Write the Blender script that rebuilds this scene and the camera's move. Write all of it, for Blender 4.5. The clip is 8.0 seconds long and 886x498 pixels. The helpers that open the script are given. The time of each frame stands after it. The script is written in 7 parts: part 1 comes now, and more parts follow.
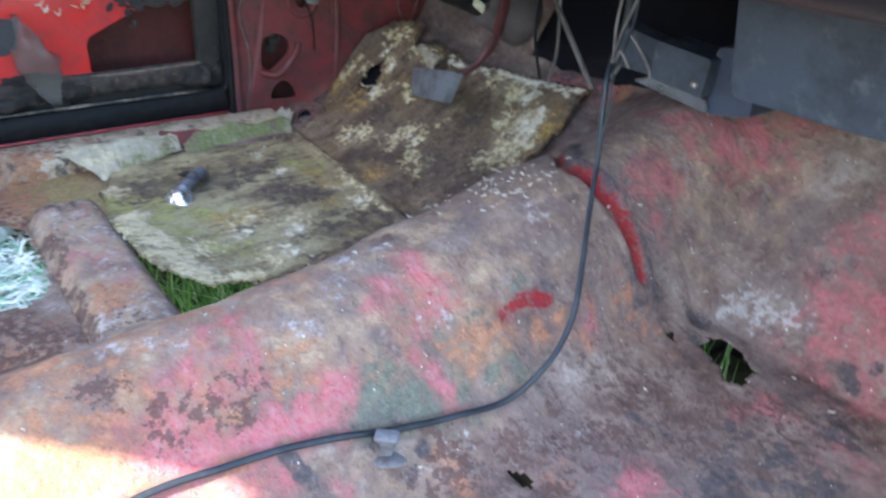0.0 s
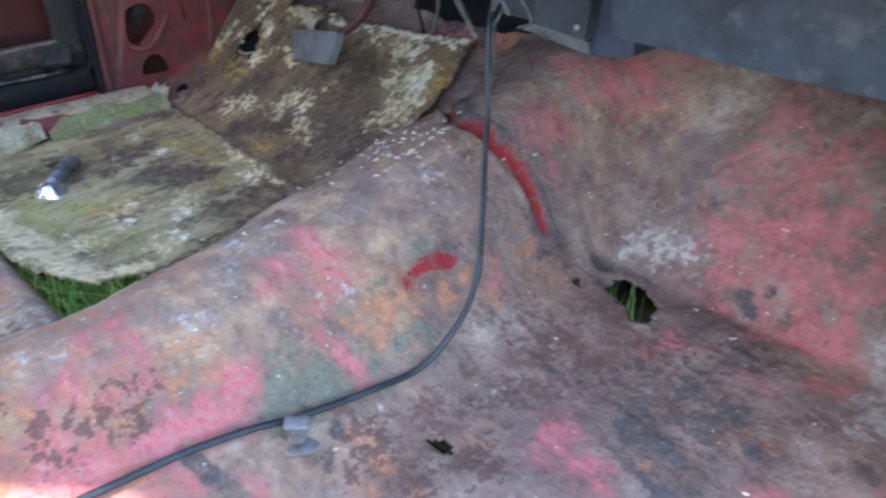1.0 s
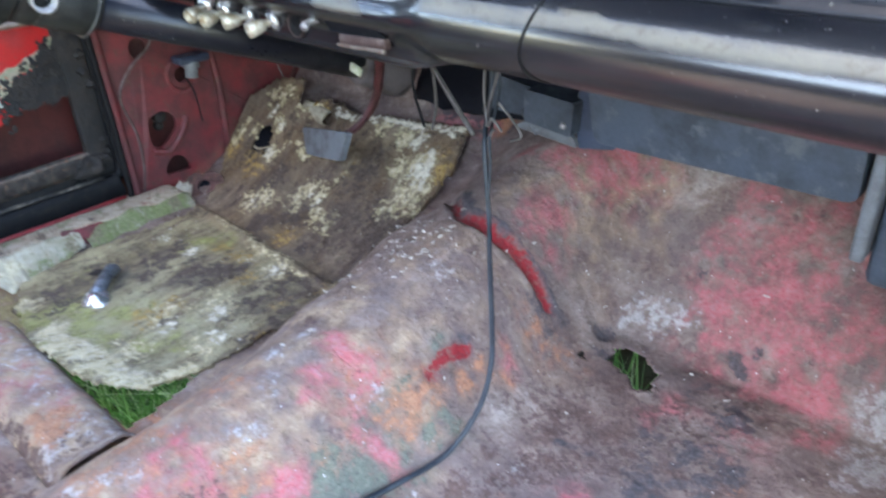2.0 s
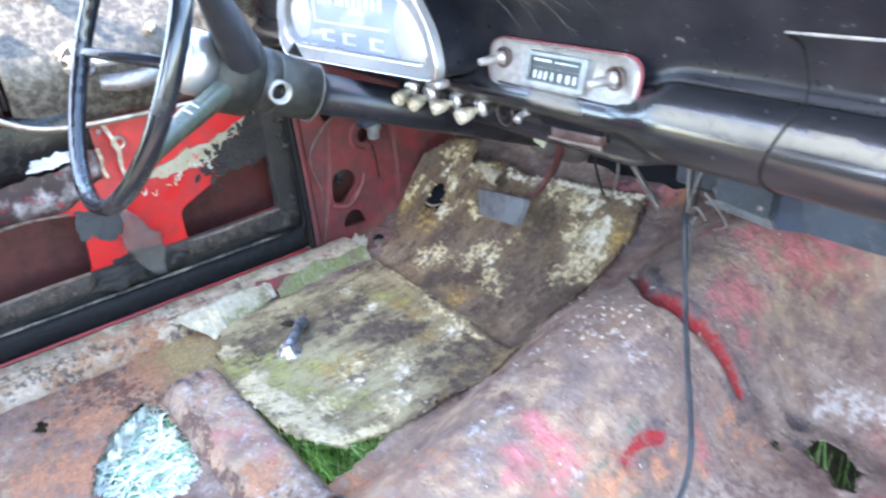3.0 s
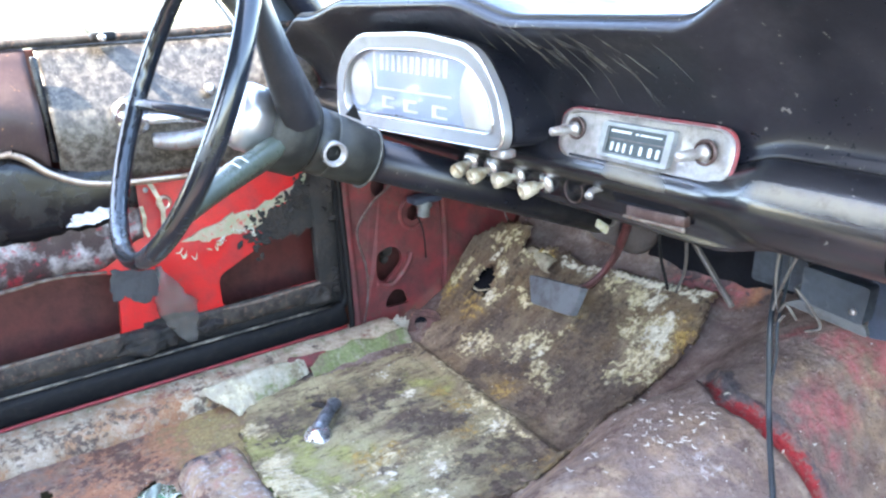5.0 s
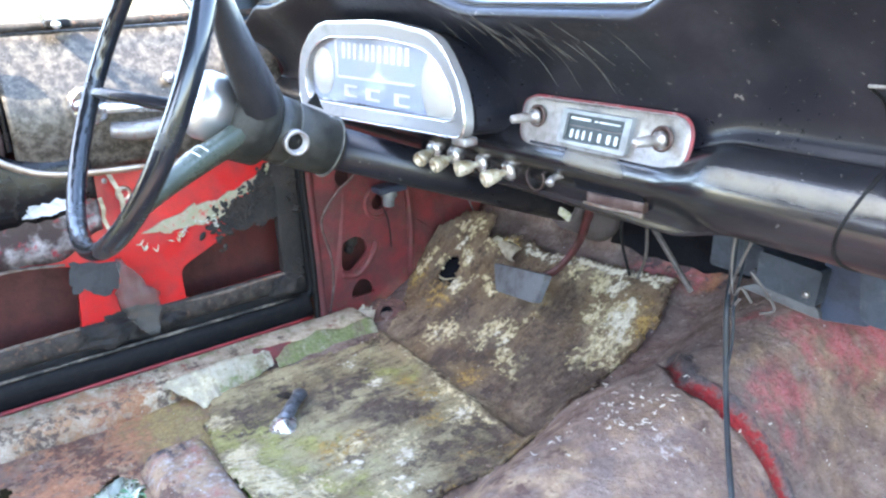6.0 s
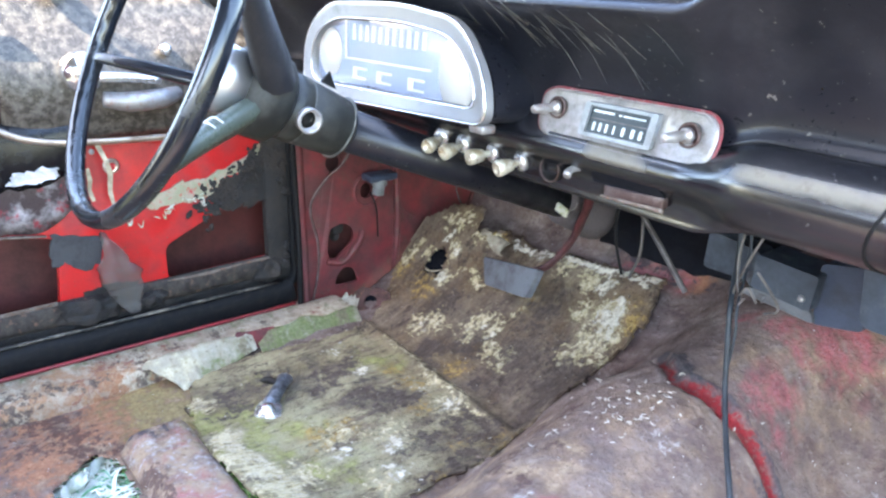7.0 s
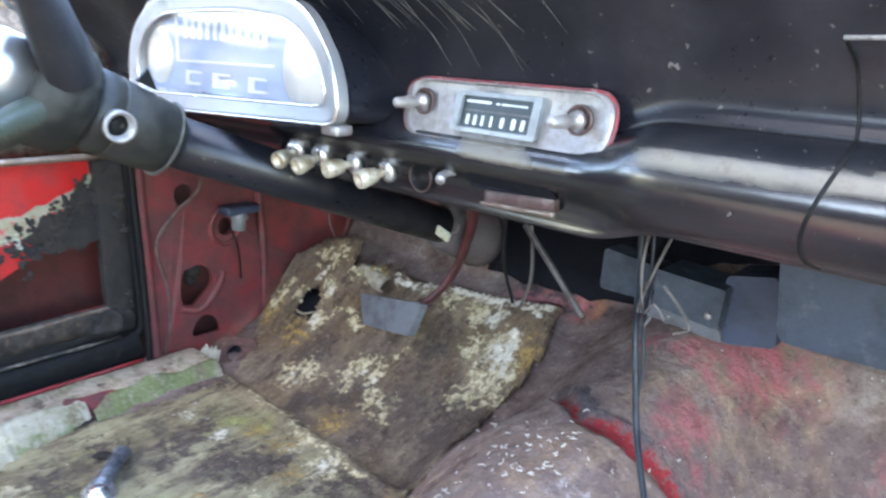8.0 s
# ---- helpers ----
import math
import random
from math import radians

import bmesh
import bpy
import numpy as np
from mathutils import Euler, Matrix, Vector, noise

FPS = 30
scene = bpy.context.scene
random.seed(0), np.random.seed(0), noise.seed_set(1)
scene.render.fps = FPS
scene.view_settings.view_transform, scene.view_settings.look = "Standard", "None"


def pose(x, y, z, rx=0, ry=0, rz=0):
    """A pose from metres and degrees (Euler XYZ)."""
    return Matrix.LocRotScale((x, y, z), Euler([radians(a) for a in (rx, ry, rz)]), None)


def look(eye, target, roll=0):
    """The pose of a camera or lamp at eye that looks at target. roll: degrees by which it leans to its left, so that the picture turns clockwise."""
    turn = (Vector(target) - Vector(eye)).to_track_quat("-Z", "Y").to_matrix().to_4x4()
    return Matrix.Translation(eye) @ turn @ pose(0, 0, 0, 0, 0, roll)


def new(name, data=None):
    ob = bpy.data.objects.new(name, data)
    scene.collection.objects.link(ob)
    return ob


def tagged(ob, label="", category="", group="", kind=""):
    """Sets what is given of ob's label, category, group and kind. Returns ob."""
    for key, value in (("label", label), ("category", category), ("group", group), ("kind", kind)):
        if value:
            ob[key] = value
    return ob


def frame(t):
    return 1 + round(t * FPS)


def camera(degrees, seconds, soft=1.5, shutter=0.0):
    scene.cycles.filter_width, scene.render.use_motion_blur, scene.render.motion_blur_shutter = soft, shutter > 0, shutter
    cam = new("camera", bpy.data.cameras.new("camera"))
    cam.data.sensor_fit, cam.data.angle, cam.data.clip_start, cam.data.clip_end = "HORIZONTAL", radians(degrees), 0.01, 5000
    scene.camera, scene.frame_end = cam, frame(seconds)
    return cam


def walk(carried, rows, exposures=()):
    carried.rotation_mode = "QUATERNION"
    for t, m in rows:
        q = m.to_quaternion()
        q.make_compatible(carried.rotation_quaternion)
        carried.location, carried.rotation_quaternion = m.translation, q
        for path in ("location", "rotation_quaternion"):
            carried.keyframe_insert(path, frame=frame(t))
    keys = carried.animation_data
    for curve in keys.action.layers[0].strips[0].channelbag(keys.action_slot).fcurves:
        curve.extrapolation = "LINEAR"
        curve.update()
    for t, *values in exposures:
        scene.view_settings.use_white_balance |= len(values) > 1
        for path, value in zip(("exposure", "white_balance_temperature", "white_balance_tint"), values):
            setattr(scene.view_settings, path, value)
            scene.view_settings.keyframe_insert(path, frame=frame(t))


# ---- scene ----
from mathutils import geometry

K = 1.18  # model units to metres
cam = camera(62.56, 8.0, soft=2.3, shutter=0.3)
PATH = [
    (0.0, 0.4979, -0.4135, 0.4369, 60.73, -3.47, 53.57),
    (0.5, 0.4785, -0.3953, 0.4210, 56.79, -0.50, 47.05),
    (1.0, 0.4894, -0.3898, 0.4326, 57.87, -1.82, 44.63),
    (1.2, 0.5052, -0.3800, 0.4451, 58.12, -2.32, 38.54),
    (2.3, 0.5155, -0.4251, 0.5748, 61.00, 5.11, 45.20),
    (2.5, 0.5223, -0.4201, 0.6005, 61.01, 7.26, 45.54),
    (3.0, 0.4550, -0.4669, 0.5899, 62.79, 4.80, 52.30),
    (3.5, 0.4153, -0.4406, 0.5637, 70.25, 4.35, 56.85),
    (4.0, 0.4048, -0.4414, 0.5610, 71.87, 4.80, 57.83),
    (4.5, 0.3967, -0.4474, 0.5579, 71.20, 3.64, 57.01),
    (4.7, 0.3983, -0.4521, 0.5554, 70.66, 2.84, 57.05),
    (6.0, 0.4064, -0.4506, 0.5504, 69.51, 2.06, 53.91),
    (6.5, 0.4100, -0.4428, 0.5631, 69.07, 0.63, 52.37),
    (7.0, 0.3766, -0.4902, 0.5392, 69.37, -1.72, 51.76),
    (7.5, 0.3657, -0.4686, 0.5119, 73.67, -0.28, 47.27),
    (8.0, 0.3164, -0.4013, 0.4832, 73.30, -1.71, 43.00),
]
EXPOSURES = [(0.0, 3.7, 6750, 8), (1.2, 3.6, 6750, 8), (2.5, 4.3, 6750, 8), (3.2, 4.54, 6800, 9), (4.0, 4.5, 6800, 9), (6.2, 4.4, 6900, 9), (6.5, 4.4, 6950, 10), (7.0, 4.36, 6950, 10), (7.5, 4.32, 6950, 10), (8.0, 4.22, 6850, 9)]
walk(cam, [(t, pose(K * x, K * y, K * z, rx, ry, rz)) for t, x, y, z, rx, ry, rz in PATH], EXPOSURES)

# ---- light: open sky and a high sun behind the car that reaches the floor through the rear window
SUN_WAY = Vector((0.0, 0.80, -1.0)).normalized()
world = bpy.data.worlds.new("world")
scene.world = world
world.use_nodes = True
wn = world.node_tree
sky = wn.nodes.new("ShaderNodeTexSky")
sky.sky_type = "NISHITA"
sky.sun_disc = False
sky.sun_elevation = math.asin(-SUN_WAY.z)
sky.sun_rotation = math.atan2(-SUN_WAY.x, -SUN_WAY.y)
wn.links.new(sky.outputs["Color"], wn.nodes["Background"].inputs["Color"])
wn.nodes["Background"].inputs["Strength"].default_value = 0.15
sun = new("sun", bpy.data.lights.new("sun", "SUN"))
sun.data.energy, sun.data.angle, sun.data.color = 2.2, radians(0.6), (1.0, 0.95, 0.88)
sun.matrix_world = look(-SUN_WAY * 10, (0, 0, 0))

# ---- materials
def ramp(nt, fac, stops):
    r = nt.nodes.new("ShaderNodeValToRGB")
    e = r.color_ramp.elements
    while len(e) < len(stops):
        e.new(0.5)
    for k, (p, c) in zip(e, stops):
        k.position, k.color = p, (*c, 1) if isinstance(c, tuple) else (c, c, c, 1)
    nt.links.new(fac, r.inputs["Fac"])
    return r.outputs["Color"]


def noise_at(nt, scale, detail=6, rough=0.6, stretch=(1, 1, 1), shift=0.0):
    tc = nt.nodes.new("ShaderNodeNewGeometry")
    m = nt.nodes.new("ShaderNodeMapping")
    m.inputs["Scale"].default_value = stretch
    m.inputs["Location"].default_value = (shift, shift * 0.7, shift * 1.3)
    n = nt.nodes.new("ShaderNodeTexNoise")
    n.inputs["Scale"].default_value, n.inputs["Detail"].default_value, n.inputs["Roughness"].default_value = scale, detail, rough
    nt.links.new(tc.outputs["Position"], m.inputs["Vector"])
    nt.links.new(m.outputs["Vector"], n.inputs["Vector"])
    return n.outputs["Fac"]


def mixc(nt, fac, a, b):
    m = nt.nodes.new("ShaderNodeMix")
    m.data_type = "RGBA"
    for s, v in ((0, fac), (6, a), (7, b)):
        if isinstance(v, (int, float)):
            m.inputs[s].default_value = v
        elif isinstance(v, tuple):
            m.inputs[s].default_value = (*v, 1)
        else:
            nt.links.new(v, m.inputs[s])
    return m.outputs[2]


def calc(nt, op, a, b=0.5, clamp=False):
    m = nt.nodes.new("ShaderNodeMath")
    m.operation, m.use_clamp = op, clamp
    for i, v in enumerate((a, b)):
        if isinstance(v, (int, float)):
            m.inputs[i].default_value = v
        else:
            nt.links.new(v, m.inputs[i])
    return m.outputs[0]


def surface(name):
    m = bpy.data.materials.new(name)
    m.use_nodes = True
    nt = m.node_tree
    return m, nt, nt.nodes["Principled BSDF"]


def put(nt, socket, v):
    if isinstance(v, (int, float)):
        socket.default_value = v
    elif isinstance(v, tuple):
        socket.default_value = (*v, 1)
    else:
        nt.links.new(v, socket)


def bump(nt, bsdf, height, strength, distance=0.002):
    b = nt.nodes.new("ShaderNodeBump")
    b.inputs["Strength"].default_value, b.inputs["Distance"].default_value = strength, distance
    nt.links.new(height, b.inputs["Height"])
    nt.links.new(b.outputs["Normal"], bsdf.inputs["Normal"])


def worn(name, base, dirt, rough=0.5, metal=0.0, scale=18, amount=0.5, rust=None, bumps=0.25, fleck=None, shift=0.0, ior=1.5, mottle=0.35):
    """A painted or bare surface with dirt in patches, fine grain, and rust or flecks where given."""
    m, nt, b = surface(name)
    big = ramp(nt, noise_at(nt, scale, 8, 0.65, shift=shift), [(0.62 - amount * 0.4, 0.0), (0.78 - amount * 0.3, 1.0)])
    fine = noise_at(nt, scale * 14, 4, 0.7, shift=shift)
    col = mixc(nt, big, base, dirt)
    col = mixc(nt, ramp(nt, fine, [(0.35, 0.0), (0.75, mottle)]), col, tuple(c * 0.45 for c in base))
    if rust:
        col = mixc(nt, ramp(nt, noise_at(nt, scale * 2.3, 9, 0.7, shift=shift + 3), [(0.55, 0.0), (0.66, 1.0)]), col, rust)
    if fleck:
        col = mixc(nt, ramp(nt, noise_at(nt, max(scale * 7, 160), 3, 0.5, shift=shift + 7), [(0.69, 0.0), (0.74, 1.0)]), col, fleck)
    put(nt, b.inputs["Base Color"], col)
    put(nt, b.inputs["Roughness"], calc(nt, "ADD", calc(nt, "MULTIPLY", big, 0.3), calc(nt, "ADD", calc(nt, "MULTIPLY", fine, 0.2), rough - 0.1), True))
    b.inputs["Metallic"].default_value = metal
    b.inputs["IOR"].default_value = ior
    bump(nt, b, calc(nt, "ADD", calc(nt, "MULTIPLY", fine, 0.4), big), bumps)
    return m


def zoned(name, base, layers, rough=0.75, bumps=0.6, scale=16, stretch=(1, 1, 1), chips=None, grit=0.0, streak=None, fine=1.0):
    """A weathered surface; layers are (attribute, channel, colour, second colour, edge scale, wash, cover) laid over the base."""
    m, nt, b = surface(name)

    def zone(attr, channel):
        at = nt.nodes.new("ShaderNodeAttribute")
        at.attribute_name = attr
        sp = nt.nodes.new("ShaderNodeSeparateColor")
        nt.links.new(at.outputs["Color"], sp.inputs["Color"])
        return sp.outputs[channel]
    n1, n2 = noise_at(nt, scale, 9, 0.72, stretch), noise_at(nt, scale * 9, 6, 0.75, stretch, 5)
    grain = (1, 1, 1)
    n3, n4 = noise_at(nt, scale * 0.45, 5, 0.6, (1, 1, 1), 2), noise_at(nt, scale * 3.2, 8, 0.75, stretch, 17)
    n5, n6 = noise_at(nt, 330, 4, 0.65, grain, 23), noise_at(nt, 95, 5, 0.62, grain, 29)
    col = ramp(nt, n1, [(0.34, base[0]), (0.45, base[1]), (0.55, base[2]), (0.66, base[3])])
    col = mixc(nt, ramp(nt, n3, [(0.42, 0.0), (0.60, 0.7)]), col, base[4])
    rgh = calc(nt, "ADD", calc(nt, "MULTIPLY", n2, 0.3), rough - 0.15, True)
    if streak:
        mask = zone(streak[0], streak[1])
        col = mixc(nt, calc(nt, "MULTIPLY", mask, 0.92, True), col, mixc(nt, ramp(nt, noise_at(nt, 18, 8, 0.66, (1.0, 0.36, 0.5), 41), [(0.36, 0.0), (0.62, 1.0)]), streak[2], streak[3]))
        lines = calc(nt, "MULTIPLY", ramp(nt, noise_at(nt, 46, 6, 0.68, (1.0, 0.22, 0.35), 3), [(0.50, 0.0), (0.62, 0.85)]), mask)
        col = mixc(nt, lines, col, base[1])
    col = mixc(nt, ramp(nt, n4, [(0.37, 0.85 * fine), (0.45, 0.0)]), col, base[0])
    col = mixc(nt, ramp(nt, n6, [(0.54, 0.0), (0.68, 0.38)]), col, base[3])
    for k, (attr, channel, c1, c2, edge, wash, cover) in enumerate(layers):
        a = zone(attr, channel)
        near = calc(nt, "MULTIPLY", a, 3.0, True)
        ne = calc(nt, "MULTIPLY", calc(nt, "SUBTRACT", noise_at(nt, edge, 5, 0.58, grain, 11 + k * 3), 0.5), 3.2)
        nf = calc(nt, "MULTIPLY", calc(nt, "SUBTRACT", noise_at(nt, edge * 4.0, 4, 0.6, grain, 31 + k), 0.5), 1.0)
        v = calc(nt, "ADD", a, calc(nt, "MULTIPLY", calc(nt, "ADD", ne, nf), near))
        flaked = ramp(nt, v, [(0.50, 0.0), (0.68, 1.0)])
        holes = ramp(nt, n6, [(0.36, 0.35), (0.46, 1.0)])
        dull = tuple(0.62 * p + 0.38 * q for p, q in zip(c1, base[1]))
        tone = mixc(nt, ramp(nt, n2, [(0.38, 0.0), (0.62, 1.0)]), c1, c2)
        tone = mixc(nt, ramp(nt, v, [(0.55, 0.85), (1.05, 0.0)]), tone, dull)
        soft = calc(nt, "MULTIPLY", ramp(nt, calc(nt, "ADD", a, calc(nt, "MULTIPLY", ne, near)), [(0.05, 0.0), (0.9, 1.0)]), wash)
        col = mixc(nt, calc(nt, "MAXIMUM", calc(nt, "MULTIPLY", calc(nt, "MULTIPLY", flaked, holes), cover), soft), col, tone)
    # fine grit: dark pits and pale specks
    col = mixc(nt, ramp(nt, n2, [(0.33 + grit, 0.9 * fine), (0.43 + grit, 0.0)]), col, base[5])
    col = mixc(nt, ramp(nt, n5, [(0.30, 0.32 * fine), (0.42, 0.0)]), col, base[5])
    col = mixc(nt, ramp(nt, n2, [(0.58, 0.0), (0.72, 0.5 * fine)]), col, base[3])
    if chips:
        col = mixc(nt, ramp(nt, noise_at(nt, 210, 2, 0.4, (1, 1, 1), 9), [(0.755, 0.0), (0.775, 1.0)]), col, chips)
    put(nt, b.inputs["Base Color"], col)
    put(nt, b.inputs["Roughness"], rgh)
    b.inputs["Specular IOR Level"].default_value = 0.4
    bump(nt, b, calc(nt, "ADD", calc(nt, "ADD", calc(nt, "ADD", calc(nt, "MULTIPLY", n2, 0.5), calc(nt, "MULTIPLY", n5, 0.25)), calc(nt, "ADD", calc(nt, "MULTIPLY", n4, 1.1), calc(nt, "MULTIPLY", n6, 0.9))), n1), bumps, 0.009)
    return m


FLOOR_BASE = ((0.060, 0.034, 0.029), (0.166, 0.110, 0.092), (0.240, 0.182, 0.157), (0.39, 0.33, 0.29), (0.158, 0.116, 0.110), (0.036, 0.024, 0.022))
floor_metal = zoned("rusted_floor_metal", FLOOR_BASE, [
    ("zones_c", "Red", (0.37, 0.255, 0.155), (0.50, 0.38, 0.255), 30, 0.75, 0.6),
    ("zones_b", "Green", (0.35, 0.135, 0.065), (0.49, 0.24, 0.13), 60, 0.7, 0.8),
    ("zones", "Green", (0.075, 0.105, 0.080), (0.15, 0.175, 0.135), 60, 0.65, 0.8),
    ("zones_c", "Blue", (0.21, 0.165, 0.065), (0.34, 0.28, 0.12), 60, 0.8, 0.7),
    ("zones", "Red", (0.50, 0.100, 0.122), (0.43, 0.18, 0.20), 38, 0.8, 0.7),
    ("zones", "Blue", (0.40, 0.38, 0.375), (0.56, 0.545, 0.54), 110, 0.3, 0.65),
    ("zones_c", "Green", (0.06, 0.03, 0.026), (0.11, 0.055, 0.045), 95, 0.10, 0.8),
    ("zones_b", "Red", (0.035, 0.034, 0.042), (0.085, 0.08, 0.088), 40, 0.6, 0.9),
    ("zones_b", "Blue", (0.27, 0.007, 0.013), (0.16, 0.007, 0.012), 45, 0.55, 0.97),
], chips=(0.7, 0.68, 0.65), bumps=0.6, grit=-0.02, fine=0.6)
MAT_BASE = ((0.048, 0.032, 0.025), (0.142, 0.100, 0.074), (0.225, 0.168, 0.125), (0.41, 0.34, 0.22), (0.180, 0.112, 0.055), (0.045, 0.030, 0.022))
mat_board = zoned("mouldy_floor_board", MAT_BASE, [
    ("zones", "Green", (0.40, 0.37, 0.23), (0.58, 0.54, 0.38), 24, 0.35, 0.35),
    ("zones", "Red", (0.30, 0.32, 0.07), (0.44, 0.43, 0.16), 40, 0.7, 0.7),
    ("zones_b", "Green", (0.42, 0.25, 0.06), (0.56, 0.40, 0.13), 90, 0.5, 0.85),
    ("zones_b", "Red", (0.050, 0.036, 0.032), (0.11, 0.085, 0.072), 60, 0.5, 0.9),
    ("zones_b", "Blue", (0.70, 0.60, 0.42), (0.86, 0.78, 0.60), 60, 0.8, 0.85),
    ("zones", "Blue", (0.54, 0.44, 0.22), (0.80, 0.73, 0.53), 110, 0.12, 1.0),
    ("zones_c", "Green", (0.64, 0.58, 0.44), (0.86, 0.82, 0.70), 95, 0.2, 1.0),
    ("zones_c", "Blue", (0.056, 0.040, 0.033), (0.14, 0.105, 0.085), 50, 0.6, 0.7),
], scale=15, stretch=(1.0, 0.32, 0.45), chips=(0.8, 0.76, 0.66), bumps=0.9, grit=0.0, streak=("zones_c", "Red", (0.225, 0.185, 0.10), (0.49, 0.435, 0.26)))
flap_paint = zoned("peeling_pale_paint", ((0.22, 0.18, 0.11), (0.31, 0.275, 0.205), (0.37, 0.34, 0.27), (0.47, 0.43, 0.34), (0.34, 0.31, 0.235), (0.15, 0.11, 0.06)), [
    ("zones", "Red", (0.54, 0.47, 0.29), (0.62, 0.58, 0.44), 50, 0.7, 0.8),
    ("zones", "Green", (0.085, 0.115, 0.026), (0.18, 0.205, 0.075), 60, 0.85, 0.9),
    ("zones_b", "Red", (0.10, 0.08, 0.045), (0.18, 0.15, 0.09), 110, 0.2, 0.9),
], scale=18, bumps=0.16)
sill_metal = zoned("flaking_sill_paint", ((0.22, 0.14, 0.085), (0.43, 0.34, 0.24), (0.56, 0.47, 0.36), (0.68, 0.60, 0.49), (0.47, 0.37, 0.265), (0.09, 0.055, 0.032)), [
    ("zones", "Green", (0.17, 0.19, 0.08), (0.27, 0.28, 0.15), 60, 0.5, 0.8),
    ("zones", "Red", (0.20, 0.035, 0.035), (0.28, 0.07, 0.05), 70, 0.3, 0.9),
    ("zones_b", "Green", (0.36, 0.15, 0.06), (0.5, 0.28, 0.15), 60, 0.6, 0.8),
    ("zones", "Blue", (0.56, 0.475, 0.34), (0.66, 0.59, 0.46), 80, 0.1, 0.9),
    ("zones_b", "Red", (0.06, 0.04, 0.035), (0.13, 0.09, 0.075), 90, 0.2, 0.9),
], scale=30, bumps=0.6, chips=(0.7, 0.68, 0.62), fine=0.55)
red_paint = worn("bright_red_paint", (0.50, 0.012, 0.014), (0.33, 0.02, 0.022), 0.32, scale=26, amount=0.42, fleck=(0.2, 0.05, 0.04), bumps=0.08)
dull_red = worn("dull_red_paint", (0.19, 0.024, 0.028), (0.10, 0.032, 0.032), 0.45, scale=22, amount=0.62, rust=(0.10, 0.045, 0.035), bumps=0.2)
red_rim = worn("red_overspray", (0.22, 0.02, 0.03), (0.12, 0.06, 0.06), 0.5, scale=60, amount=0.5, rust=(0.25, 0.2, 0.19), bumps=0.1)
lip_red = worn("dark_red_lip", (0.27, 0.018, 0.024), (0.16, 0.03, 0.03), 0.4, scale=22, amount=0.5, rust=(0.10, 0.04, 0.035), bumps=0.2)
maroon = worn("maroon_primer", (0.085, 0.018, 0.016), (0.05, 0.018, 0.015), 0.6, scale=16, amount=0.5, bumps=0.2)
firewall_red = worn("rusty_firewall_paint", (0.27, 0.15, 0.145), (0.20, 0.125, 0.118), 0.65, scale=15, amount=0.6, rust=(0.11, 0.055, 0.04), bumps=0.35)
dash_black = worn("black_dash_enamel", (0.009, 0.010, 0.015), (0.020, 0.020, 0.027), 0.30, scale=9, amount=0.35, fleck=(0.10, 0.095, 0.09), bumps=0.06, ior=1.4)


def dusty_roll(name):
    """Black enamel under dust that has settled where the attribute says."""
    m, nt, b = surface(name)
    at = nt.nodes.new("ShaderNodeAttribute")
    at.attribute_name = "dust"
    sp = nt.nodes.new("ShaderNodeSeparateColor")
    nt.links.new(at.outputs["Color"], sp.inputs["Color"])
    a = sp.outputs["Red"]
    n1, n2, n3 = noise_at(nt, 30, 8, 0.7, (0.5, 1, 1)), noise_at(nt, 260, 4, 0.6, shift=4), noise_at(nt, 90, 6, 0.7, shift=9)
    grit = calc(nt, "MULTIPLY", calc(nt, "SUBTRACT", calc(nt, "ADD", n1, calc(nt, "MULTIPLY", n3, 0.6)), 0.8), 1.1)
    cover = calc(nt, "ADD", a, calc(nt, "MULTIPLY", grit, calc(nt, "MULTIPLY", a, 2.0, True)), True)
    black = mixc(nt, ramp(nt, n1, [(0.4, 0.0), (0.65, 1.0)]), (0.005, 0.006, 0.009), (0.012, 0.012, 0.015))
    black = mixc(nt, ramp(nt, n2, [(0.67, 0.0), (0.73, 0.8)]), black, (0.13, 0.125, 0.115))
    pale = mixc(nt, ramp(nt, n3, [(0.50, 0.0), (0.68, 1.0)]), (0.120, 0.106, 0.076), (0.064, 0.049, 0.027))
    put(nt, b.inputs["Base Color"], mixc(nt, calc(nt, "MULTIPLY", cover, 0.9), black, pale))
    put(nt, b.inputs["Roughness"], calc(nt, "ADD", calc(nt, "MULTIPLY", cover, 0.3), calc(nt, "ADD", calc(nt, "MULTIPLY", n2, 0.12), 0.17), True))
    b.inputs["IOR"].default_value = 1.75
    bump(nt, b, calc(nt, "ADD", n2, n3), 0.03)
    return m


roll_black = dusty_roll("dusty_black_enamel")
flat_black = worn("flat_black_sheet", (0.006, 0.007, 0.011), (0.014, 0.014, 0.018), 0.8, scale=14, amount=0.4, bumps=0.5, ior=1.25)
rail_brown = worn("rusty_rail", (0.065, 0.036, 0.033), (0.16, 0.125, 0.115), 0.45, metal=0.2, scale=60, amount=0.45, bumps=0.2)
foam_white = worn("weathered_white_padding", (0.66, 0.70, 0.63), (0.40, 0.46, 0.32), 0.8, scale=40, amount=0.4, bumps=0.9)
bracket_grey = worn("grey_bracket_steel", (0.19, 0.20, 0.225), (0.11, 0.105, 0.11), 0.45, metal=0.3, scale=50, amount=0.5, rust=(0.2, 0.13, 0.11), bumps=0.3)
seal_edge = worn("worn_seal_edge", (0.03, 0.026, 0.022), (0.27, 0.23, 0.185), 0.5, scale=30, amount=0.42, bumps=0.3)
